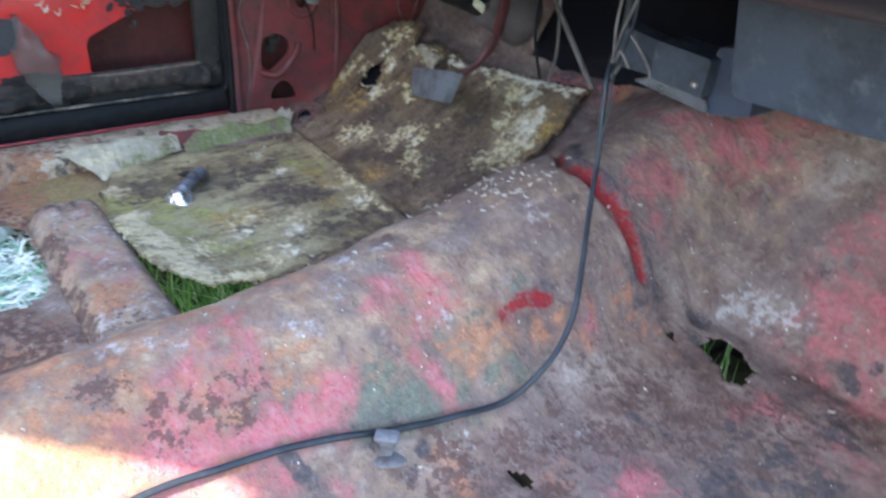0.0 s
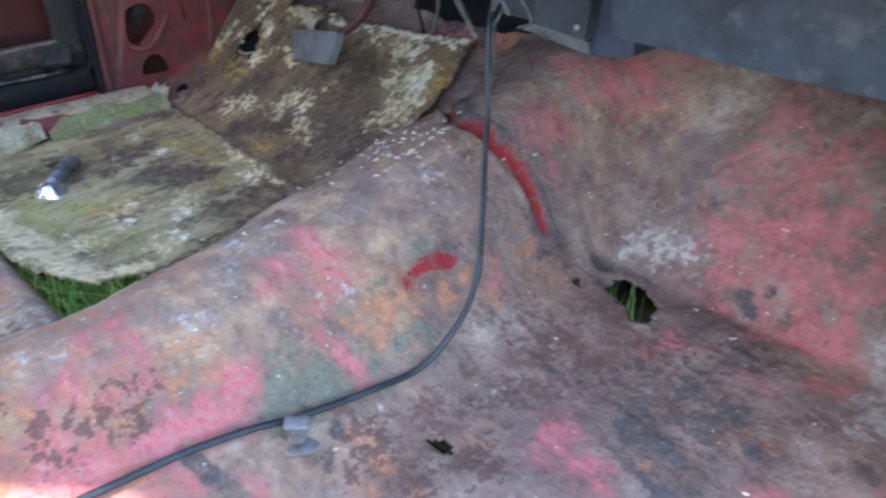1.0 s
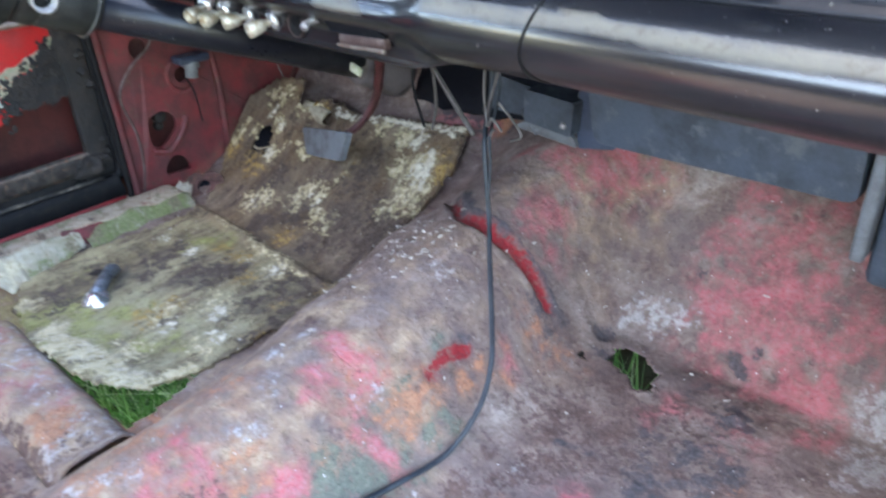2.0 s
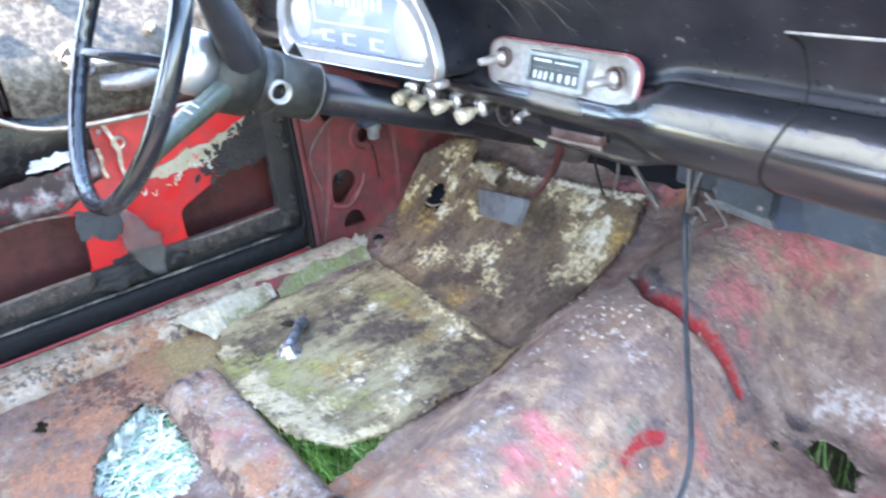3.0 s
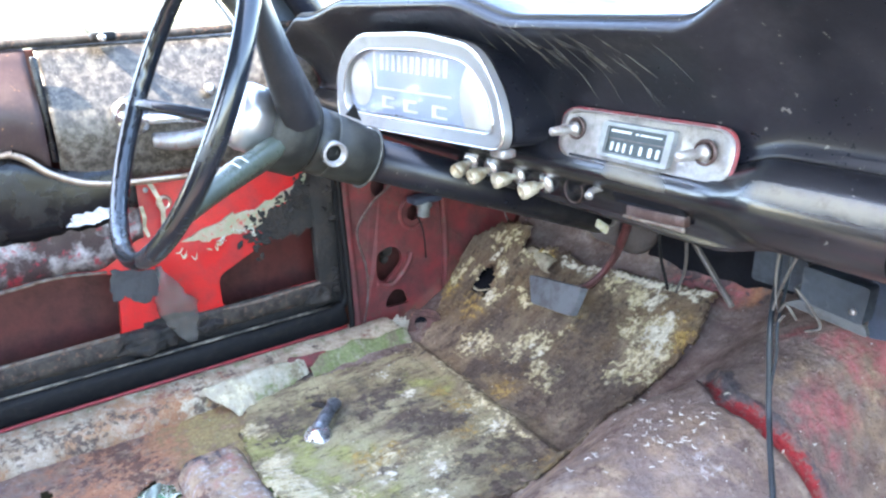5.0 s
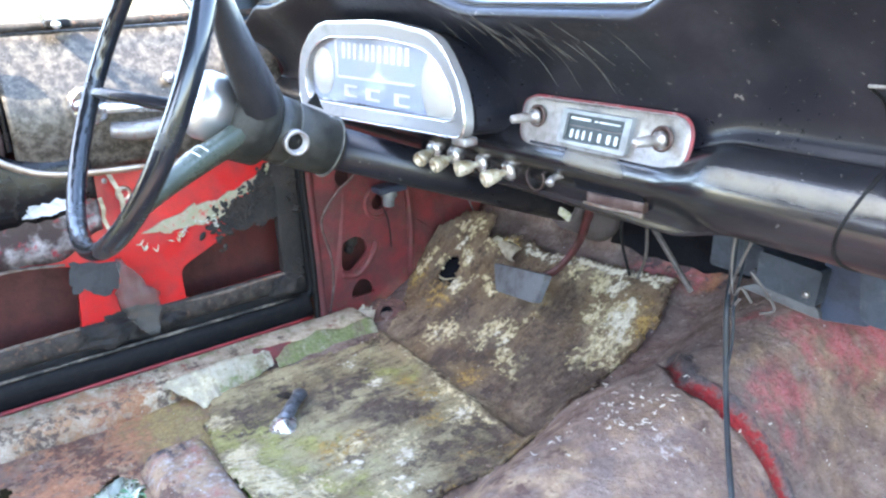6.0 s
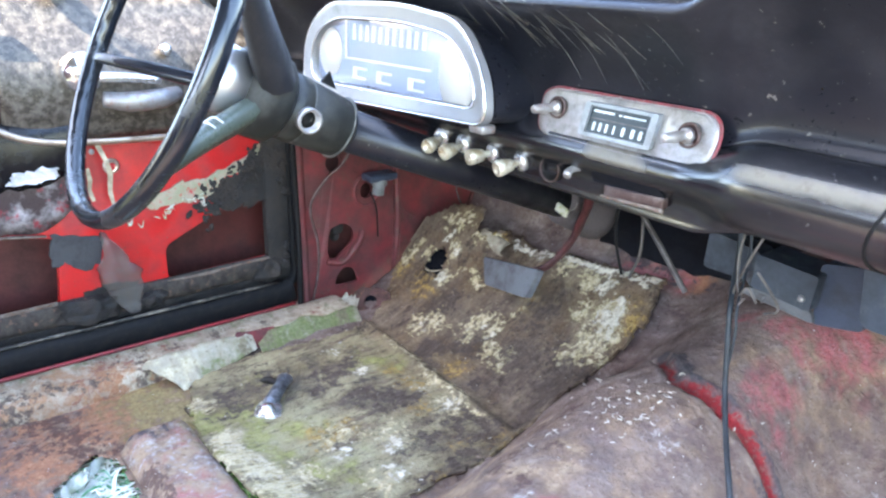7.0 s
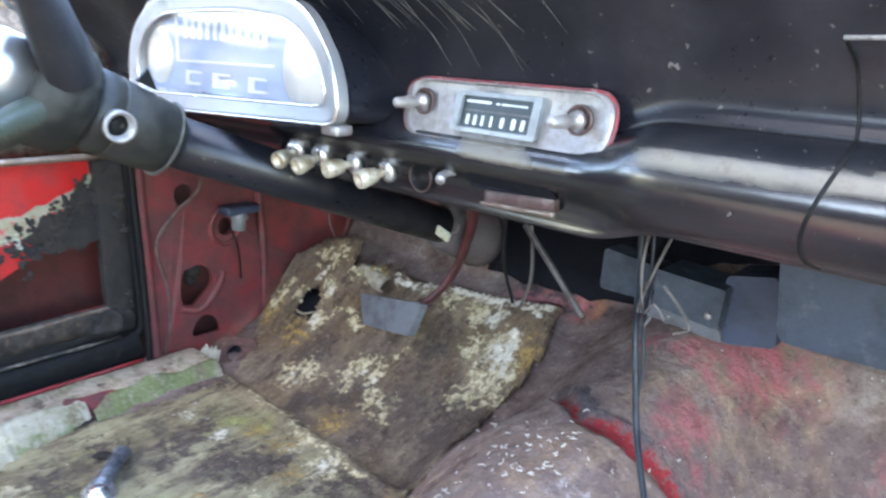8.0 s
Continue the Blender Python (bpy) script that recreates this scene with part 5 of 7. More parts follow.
    part("crank_arm", tube([(-0.606, BOSS[0] + 0.015, BOSS[1] - 0.004), (-0.603, BOSS[0] + 0.05, BOSS[1] - 0.006), (-0.604, BOSS[0] + 0.088, BOSS[1] - 0.011)], [0.009, 0.008, 0.007], 10, flat=0.8), chrome, crank)
    part("handle_bar", tube([(-0.618, BOSS[0] + 0.02, BOSS[1] - 0.034), (-0.606, BOSS[0] + 0.05, BOSS[1] - 0.037), (-0.606, BOSS[0] + 0.09, BOSS[1] - 0.035), (-0.620, BOSS[0] + 0.115, BOSS[1] - 0.032)], [0.010, 0.013, 0.013, 0.009], 10), dull_chrome, door, "thick pale grey pull bar")
    part("handle_stub", lathe([(0.0, 0.0), (0.008, 0.0), (0.008, 0.018), (0.005, 0.022), (0.0, 0.022)], (-0.630, BOSS[0] + 0.108, BOSS[1] + 0.024), (1, -0.3, 0.1), 14), chrome, door)
    # screws
    for y, z in ((-0.264, 0.306), (-0.10, 0.285), (-0.20, 0.26), (-0.29, 0.14), (-0.16, 0.29)):
        part("screw", lathe([(0.0, 0), (0.006, 0), (0.006, 0.002), (0.003, 0.004)], (-0.652, y, z), (1, 0, 0), 12), dull_chrome, door)
    frame_bar = part("vent_frame", tube([(-0.664, -0.066, 0.495), (-0.660, -0.112, 0.566), (-0.635, -0.25, 0.74), (-0.57, -0.40, 0.94)], 0.020, 12, 8, flat=0.8), column_black, door, "slanting black vent window frame")
    part("bright_edge", tube([(-0.660, -0.092, 0.492), (-0.654, -0.137, 0.562), (-0.629, -0.274, 0.736)], 0.0028, 8, 8), frame_grey, frame_bar, "pale metal edge of the vent frame")
    part("corner_plate", plate(rounded([(-0.085, 0.482), (0.02, 0.482), (0.022, 0.508), (-0.030, 0.572), (-0.052, 0.580)], 0.006), [], lambda a, b, d: (-0.668 - d + 0.1 * (b - 0.49), a, b), 0.008), heater_grey, door, "blue-grey corner plate below the pillar", smooth=False)
    latch = thing("window_latch", (-0.65, -0.28, 0.51), "small black vent window latch on the door top", "window latch")
    part("body", box((-0.66, -0.296, 0.507), (-0.64, -0.266, 0.518), 0.003), rubber, latch)
    part("pin", lathe([(0.0, 0), (0.005, 0), (0.005, 0.012), (0.002, 0.014)], (-0.64, -0.285, 0.512), (1, 0, 0), 10), chrome, latch)
    part("stay", tube([(-0.65, -0.296, 0.517), (-0.645, -0.305, 0.54), (-0.63, -0.325, 0.60), (-0.60, -0.36, 0.70)], [0.003, 0.005, 0.007, 0.008], 8), plastic_sheet, latch, "hanging grey strap")
    # crumpled black rubber lying on the lower ledge
    for at, size, seed in (((-0.630, -0.298, 0.092), (0.014, 0.034, 0.016), 3), ((-0.632, -0.212, 0.088), (0.010, 0.016, 0.010), 8), ((-0.632, -0.030, 0.090), (0.012, 0.022, 0.018), 5)):
        bm = bmesh.new()
        bmesh.ops.create_icosphere(bm, subdivisions=4, radius=1.0)
        for v in bm.verts:
            q = v.co.copy()
            crumple = 1 + 0.55 * noise.noise(q * 1.7 + Vector((seed, 0, 0))) + 0.35 * abs(noise.noise(q * 4 + Vector((0, seed, 0)))) + 0.12 * noise.noise(q * 9)
            v.co = Vector(at) + Vector((q.x * size[0], q.y * size[1], q.z * size[2])) * crumple
        part("crumpled_rubber", bm, grime, door, "crumpled black rubber left on the ledge")
    # torn plastic sheet hanging from the panel
    bm = bmesh.new()
    prev = None
    for i in range(15):
        t = i / 14
        w = 0.004 + 0.022 * max(0, math.sin(t * 2.9)) ** 1.5
        c = Vector((-0.618 + 0.008 * math.sin(t * 5), -0.272 + 0.03 * t, 0.205 - 0.13 * t))
        ring = [bm.verts.new(c + Vector((0.010 * noise.noise(Vector((k * 0.9, t * 5, 3))) + 0.006 * math.sin(k * 2.6 + t * 9), (k / 5 - 0.5) * 2 * w * (1 + 0.5 * noise.noise(Vector((t * 7, 1, k // 3)))), 0.006 * noise.noise(Vector((k, i * 0.7, 8)))))) for k in range(6)]
        if prev:
            for a, b, c2, d in zip(prev, prev[1:], ring[1:], ring):
                bm.faces.new((a, b, c2, d))
        prev = ring
    ob = whole("plastic_scrap", bm, plastic_sheet, "crumpled clear plastic scrap hanging from the door", "plastic sheet")
    thicken(ob, 0.0012)


build_door()


# ---- dashboard
DASH_LEFT = ((0.26, -0.004), (-0.02, 0.008), (-0.052, 0.004), (-0.060, 0.0), (-0.058, -0.006), (-0.040, -0.020), (-0.020, -0.038), (-0.004, -0.062), (0.004, -0.085), (0.000, -0.097), (-0.008, -0.104), (-0.016, -0.110), (-0.0205, -0.118), (-0.019, -0.126), (-0.011, -0.134), (-0.002, -0.140), (0.003, -0.147), (0.004, -0.158), (0.008, -0.166), (0.06, -0.16))
DASH_RIGHT = ((0.26, -0.004), (-0.02, 0.008), (-0.052, 0.004), (-0.060, 0.0), (-0.058, -0.006), (-0.040, -0.020), (-0.020, -0.038), (-0.004, -0.060), (0.002, -0.078), (-0.004, -0.087), (-0.015, -0.091), (-0.026, -0.098), (-0.032, -0.108), (-0.0325, -0.119), (-0.028, -0.130), (-0.020, -0.139), (-0.010, -0.146), (0.002, -0.151), (0.014, -0.155), (0.06, -0.155))


def dash_top(x):
    z = 0.522 - 0.032 * sstep(-0.54, -0.62, x)
    z += 0.018 * sstep(-0.52, -0.40, x) * sstep(-0.09, -0.19, x)
    return z + 0.030 * sstep(0.075, 0.135, x)


def dash_point(x, k):
    f = sstep(0.07, 0.125, x)
    y, d = Vector(DASH_LEFT[k]).lerp(Vector(DASH_RIGHT[k]), f)
    lift = max(0, 1 + d / 0.1) if d < 0 else 1.0
    return Vector((x, y, 0.520 + d + (dash_top(x) - 0.520) * lift))


def build_dash():
    dash = thing("dashboard", (0, 0.1, 0.36), "black enamelled steel dashboard with a rolled lower edge, dusty and scratched", "dashboard")

    def strip(k0, k1, step=0.01):
        bm = bmesh.new()
        prev = None
        n = round(1.15 / step)
        for i in range(n + 1):
            x = -0.625 + 1.15 * i / n
            pts = [dash_point(x, k) for k in range(k0, k1 + 1)]
            ring = [bm.verts.new(p) for p in smooth_path(pts, 4)]
            if prev:
                for a, b, c, d in zip(prev, prev[1:], ring[1:], ring):
                    bm.faces.new((a, b, c, d))
            prev = ring
        bmesh.ops.recalc_face_normals(bm, faces=bm.faces)
        return bm
    for name, k0, k1, m, lab in (("upper_face", 0, 9, dash_black, "glossy black upper dash"), ("roll", 9, 19, roll_black, "rolled lower edge with pale settled dust")):
        ob = part(name, strip(k0, k1), m, dash, lab)
        if name == "roll":
            n = len(ob.data.vertices)
            across = n // 116
            dust = np.zeros((n, 4))
            for i in range(n):
                x, k = -0.625 + 0.01 * (i // across), 9 + 10 * (i % across) / (across - 1)
                wave = 0.22 * noise.noise(Vector((x * 18, k * 0.4, 2))) + 0.16 * noise.noise(Vector((x * 70, k, 5)))
                dust[i, 0] = 0.9 * sstep(10.75, 10.95, k + wave) * sstep(11.85, 11.45, k + wave) * sstep(0.112, 0.126, x + 0.010 * (k - 11.5)) + 0.75 * sstep(10.0, 10.5, k + wave) * sstep(12.6, 12.1, k + wave) * sstep(-0.026, -0.014, x) * sstep(0.036, 0.026, x - 0.008 * (k - 11))
            at = ob.data.color_attributes.new("dust", "FLOAT_COLOR", "POINT")
            at.data.foreach_set("color", dust.ravel())
        thicken(ob, 0.003, -1)
    # glove box lid with its seam and lock
    part("lid_seam", tube([(0.214, -0.023, 0.4855), (0.30, -0.0245, 0.4875), (0.41, -0.0245, 0.4885), (0.505, -0.0245, 0.4885)], 0.0012, 6, 8), lid_edge, dash, "bright worn edge of the glove box lid")
    part("lid_side", tube([(0.214, -0.023, 0.4855), *[dash_point(0.217 + 0.006 * math.sin((k - 7) * 0.6), k) + Vector((0, -0.0003, 0)) for k in range(7, 18)]], 0.0011, 6, 4), rubber, dash, "dark gap at the glove box lid")
    lock = part("lock", lathe([(0.0, 0), (0.0092, 0), (0.0092, 0.004), (0.0078, 0.006), (0.0066, 0.006), (0.006, 0.0035), (0.003, 0.0035), (0.0, 0.005)], (0.347, -0.011, 0.464), (0, -1, 0.25), 28), dull_chrome, dash, "round chrome glove box lock")
    part("thumb_grip", box((0.3445, -0.018, 0.459), (0.3495, -0.0135, 0.469), 0.001), dull_chrome, lock)
    # pull knobs, key hole and the open slot
    for i, x in enumerate((-0.243, -0.205, -0.158, -0.117)):
        tilt = ((0.30, -1, -0.22), (-0.05, -1, -0.25), (-0.30, -1, -0.12), (-0.22, -1, -0.20))[i]
        knob = part("knob", lathe([(0.0, 0), (0.0034, 0), (0.0034, 0.011), (0.0058, 0.013), (0.0072, 0.019), (0.0082, 0.027), (0.0074, 0.030), (0.0046, 0.030), (0.0040, 0.026), (0.0, 0.026)], (x, 0.004, 0.372), tilt, 16), knob_cream, dash, "aged cream metal pull knob")
        part("ring", lathe([(0.0, 0), (0.0100, 0), (0.0100, 0.003), (0.0085, 0.0055), (0.0050, 0.0065), (0.0, 0.0065)], (x, 0.004, 0.372), tilt, 20), chrome, knob, "round chrome escutcheon")
    hole = part("key_hole", lathe([(0.0, 0), (0.0125, 0), (0.0125, 0.004), (0.0105, 0.0045), (0.0103, 0.0005), (0.0, 0.0005)], (-0.077, 0.004, 0.373), (0, -1, 0), 24), rubber, dash, "empty ignition lock hole")
    part("ring", lathe([(0.0108, 0.0), (0.0121, 0.0), (0.0121, 0.0050), (0.0108, 0.0050), (0.0108, 0.0)], (-0.077, 0.004, 0.373), (0, -1, 0), 24), rail_brown, hole)
    part("switch", tube([(-0.037, 0.004, 0.385), (-0.041, -0.012, 0.382), (-0.038, -0.02, 0.379)], [0.004, 0.003, 0.004], 8), dull_chrome, dash, "small broken switch stub")
    # Black plate instead of an opening; its colour is the slot's shade.
    part("ashtray_slot", plate(rounded([(-0.024, 0.375), (0.053, 0.376), (0.049, 0.389), (-0.018, 0.388)], 0.005), [], lambda a, b, d: (a, -0.0020 - d - 0.9 * max(0.0, b - 0.378), b), 0.002), flat_black, dash, "black plate that stands for the open ashtray slot", smooth=False)
    part("slot_rail", box((-0.008, -0.006, 0.3675), (0.052, 0.002, 0.3765), 0.0012, Matrix.Rotation(radians(-3), 4, "Y")), rail_brown, dash, "scratched brown metal rail below the slot")
    part("rail_lip", tube([(-0.010, -0.006, 0.3655), (0.012, -0.0075, 0.3665), (0.034, -0.007, 0.3675), (0.054, -0.008, 0.3685)], [0.0012, 0.0016, 0.0014, 0.0022], 7, 6), ledge_rust, dash, "bare pale lip of the rail")
    # scratches above the radio
    rnd = random.Random(5)
    for i in range(34):
        x, k0, run, bow = rnd.gauss(-0.055, 0.045), rnd.choice((3, 4, 4, 5)), rnd.uniform(0.006, 0.022), rnd.uniform(-0.004, 0.010)
        n = rnd.choice((1, 1, 1, 2, 2))
        pts = [dash_point(x + run * q / n + bow * (q / n) ** 2, k0 + q) + Vector((0, -0.0005, 0.0003)) for q in range(n + 1)]
        w = rnd.uniform(0.0002, 0.0007)
        part("scratch", tube(pts, [w * 0.3, w, w * 0.8, w * 0.3], 5, 5), scratch_grey, dash, "pale curved scratch in the black paint" if i == 0 else "")


build_dash()


def build_cluster():
    tilt = Matrix.Translation((-0.27, -0.06, 0.452)) @ Matrix.Rotation(radians(-4), 4, "X") @ Matrix.Translation((0.27, 0.06, -0.452))
    outline = rounded([(-0.437, 0.400), (-0.102, 0.414), (-0.110, 0.455), (-0.150, 0.502), (-0.245, 0.512), (-0.385, 0.507), (-0.436, 0.470)], 0.03, 7)
    mid = Vector((-0.27, 0.455))

    def grow(poly, s):
        return [(mid.x + (p[0] - mid.x) * (1 + s / 0.165), mid.y + (p[1] - mid.y) * (1 + s / 0.056)) for p in poly]

    def at(a, b, d):
        return tilt @ Vector((a, -0.06 + d, b))

    def inner(a, b, d):
        return at(mid.x + (a - mid.x) * 0.95, mid.y + (b - mid.y) * 0.86, d)
    pod = thing("instrument_cluster", (-0.27, -0.02, 0.40), "chrome-framed instrument cluster with blue-grey faces and cream gauges", "instrument cluster")
    bm = bmesh.new()
    loops = [(0.0, 0.06), (0.001, 0.012), (0.0, 0.004), (-0.0015, 0.001), (-0.003, 0.0012), (-0.013, 0.0035), (-0.0155, 0.0035), (-0.018, 0.006), (-0.019, 0.013)]
    rings = [[bm.verts.new(at(*p, d)) for p in grow(outline, s)] for s, d in loops]
    n = len(outline)
    for a, b in zip(rings[1:], rings[2:]):
        for i in range(n):
            bm.faces.new((a[i], a[(i + 1) % n], b[(i + 1) % n], b[i]))
    bmesh.ops.delete(bm, geom=rings[0], context="VERTS")
    bmesh.ops.recalc_face_normals(bm, faces=bm.faces)
    bezel = part("bezel", bm, satin_bezel, pod, "dull silver bezel")
    for s, d, r, lab in ((0.0, 0.0022, 0.0013, "thin bright outer edge"), (-0.0165, 0.0028, 0.0009, "thin bright inner line")):
        part("edge", tube([at(*p, d) for p in grow(outline, s)], r, 6, 1, closed=True), polished, bezel, lab)
    bm = plate(grow(outline, -0.001), [], lambda a, b, d: at(a, b, 0.016 + d), 0.055)
    part("housing", bm, dash_black, pod, "black housing behind the bezel", smooth=False)
    face = part("gauge_face", plate(grow(outline, -0.016), [], lambda a, b, d: at(a, b, 0.0125 + d), 0.003), gauge_face, pod, "blue-grey gauge face", smooth=False)
    for cx, cz, rx, rz in ((-0.395, 0.452, 0.026, 0.031), (-0.150, 0.455, 0.030, 0.042)):
        dial = part("round_gauge", plate(oval(cx, cz, rx, rz, 28), [], lambda a, b, d: inner(a, b, 0.0105 + d), 0.002), gauge_white, face, "cream round gauge")
    for i in range(11):
        x = -0.346 + 0.0135 * i
        part("speed_mark", plate([(x, 0.472), (x + 0.0058, 0.472), (x + 0.0058, 0.492), (x, 0.492)], [], lambda a, b, d: inner(a, b, 0.0108 + d), 0.0016), gauge_white, face, smooth=False)
    part("divider_line", plate([(-0.358, 0.447), (-0.195, 0.450), (-0.195, 0.4525), (-0.356, 0.4495)], [], lambda a, b, d: inner(a, b, 0.0108 + d), 0.0016), gauge_white, face, smooth=False)
    part("divider_line", plate([(-0.360, 0.447), (-0.357, 0.447), (-0.361, 0.496), (-0.364, 0.496)], [], lambda a, b, d: inner(a, b, 0.0108 + d), 0.0016), gauge_white, face, smooth=False)
    for x in (-0.342, -0.292, -0.232):
        bm = plate([(x, 0.424), (x + 0.028, 0.4245), (x + 0.028, 0.427), (x + 0.008, 0.427), (x + 0.008, 0.436), (x + 0.028, 0.4365), (x + 0.028, 0.439), (x, 0.439)], [], lambda a, b, d: inner(a, b, 0.0108 + d), 0.0016)
        part("small_gauge_frame", bm, gauge_white, face, smooth=False)
    for x in (-0.398, -0.372, -0.205):
        part("warning_bar", plate([(x, 0.412), (x + 0.012, 0.412), (x + 0.012, 0.4155), (x, 0.4155)], [], lambda a, b, d: inner(a, b, 0.0108 + d), 0.0016), gauge_white, face, smooth=False)
    for x in (-0.312, -0.300):
        part("symbol_bar", plate([(x, 0.409), (x + 0.005, 0.409), (x + 0.006, 0.418), (x + 0.001, 0.418)], [], lambda a, b, d: inner(a, b, 0.0108 + d), 0.0016), radio_black, face, smooth=False)
    lens = part("lens", plate(grow(outline, -0.0145), [], lambda a, b, d: at(a, b, 0.0062 + d), 0.0015), glass, pod, "dusty clear lens", smooth=False)
    lens.visible_shadow = False
    part("corner_clip", box((-0.128, -0.058, 0.405), (-0.108, -0.042, 0.413), 0.002), dull_chrome, pod)


build_cluster()


def build_radio():
    radio = thing("car_radio", (0.0, 0.0, 0.43), "pitted chrome car radio face with a black dial and two shafts", "car radio")
    outline = rounded([(-0.090, 0.4085), (0.092, 0.4075), (0.092, 0.4525), (-0.078, 0.4515), (-0.092, 0.446)], 0.0215, 8)
    mid = Vector((0.0, 0.43))

    def at(a, b, d):
        return Vector((0.0035 + 0.97 * a, -0.004 + d + (0.4525 - b) * -0.28, 0.429 + 0.93 * (b - 0.43)))
    bm = bmesh.new()
    rings = [[bm.verts.new(at(mid.x + (p[0] - mid.x) * s, mid.y + (p[1] - mid.y) * s, d)) for p in outline] for s, d in ((0.90, 0.012), (0.985, 0.0035), (1.0, 0.0015), (0.985, -0.001), (0.93, 0.001), (0.90, 0.0015))]
    n = len(outline)
    for a, b in zip(rings, rings[1:]):
        for i in range(n):
            bm.faces.new((a[i], a[(i + 1) % n], b[(i + 1) % n], b[i]))
    bm.faces.new(rings[-1])
    bmesh.ops.recalc_face_normals(bm, faces=bm.faces)
    part("face_plate", bm, radio_plate, radio, "pitted metal face plate")
    part("red_edge", tube([at(p[0] * 1.004, 0.43 + (p[1] - 0.43) * 1.01, 0.0022) for p in outline], 0.0016, 6, 1, closed=True), red_rim, radio, "red paint showing round the plate")
    part("dial_frame", plate(rounded([(-0.0375, 0.4165), (0.0385, 0.416), (0.0385, 0.4455), (-0.0375, 0.4455)], 0.003), [rounded([(-0.031, 0.4195), (0.032, 0.4195), (0.032, 0.4425), (-0.031, 0.4425)], 0.001)], lambda a, b, d: at(a, b, -0.004 + d), 0.006), frame_grey, radio, "raised satin grey dial frame", smooth=False)
    dial = part("dial", plate([(-0.032, 0.4185), (0.033, 0.4185), (0.033, 0.4435), (-0.032, 0.4435)], [], lambda a, b, d: at(a, b, -0.001 + d), 0.002), radio_black, radio, "black tuning dial", smooth=False)
    for x, w in ((-0.0255, 0.0038), (-0.0185, 0.0038), (-0.0115, 0.0032), (-0.003, 0.0018), (0.006, 0.0038), (0.0155, 0.0046), (0.0235, 0.0046)):
        w *= 0.7
        part("number_bar", plate(rounded([(x, 0.4215), (x + w, 0.4215), (x + w, 0.4290), (x, 0.4290)], 0.0012, 2), [], lambda a, b, d: at(a, b, -0.0018 + d), 0.0008), print_dim, dial, smooth=False)
    for x0, x1, h in ((-0.028, -0.006, 0.0018), (-0.001, 0.002, 0.0012), (0.004, 0.026, 0.0012)):
        part("print_bar", plate([(x0, 0.4374), (x1, 0.4374), (x1, 0.4374 + h), (x0, 0.4374 + h)], [], lambda a, b, d: at(a, b, -0.0018 + d), 0.0008), print_dim, dial, smooth=False)
    part("scale_line", plate([(-0.03, 0.4315), (0.031, 0.4315), (0.031, 0.4323), (-0.03, 0.4323)], [], lambda a, b, d: at(a, b, -0.0016 + d), 0.0008), wire_grey, dial, smooth=False)
    for x, z in ((-0.071, 0.434), (0.067, 0.4335)):
        cup = part("shaft_hole", lathe([(0.0, 0.0), (0.0098, 0.0), (0.0098, 0.0022), (0.0085, 0.0026), (0.0075, 0.0005), (0.0, 0.0005)], at(x, z, 0.001), (0, -1, 0.1), 22), rail_brown, radio, "dark worn shaft hole")
        part("shaft", lathe([(0.0, 0.0), (0.0062, 0.0), (0.0062, 0.004), (0.0040, 0.005), (0.0036, 0.010), (0.0046, 0.012), (0.0036, 0.026), (0.0028, 0.027), (0.0, 0.027)], at(x, z, 0.0), (-0.15, -1, 0.0), 14), dull_chrome, cup, "bare grey tuning shaft")


build_radio()


# ---- steering wheel and column
HUB = Vector((-0.278, -0.29, 0.475))
AXIS = Vector((math.sin(-0.033) * math.cos(0.448), -math.cos(-0.033) * math.cos(0.448), math.sin(0.448)))
SIDE = Vector((math.cos(-0.033), math.sin(-0.033), 0))
UPWARD = AXIS.cross(SIDE)


def on_wheel(deg, r, d=0.0):
    a = radians(deg)
    return HUB + SIDE * (r * math.cos(a)) + UPWARD * (r * math.sin(a)) - AXIS * d


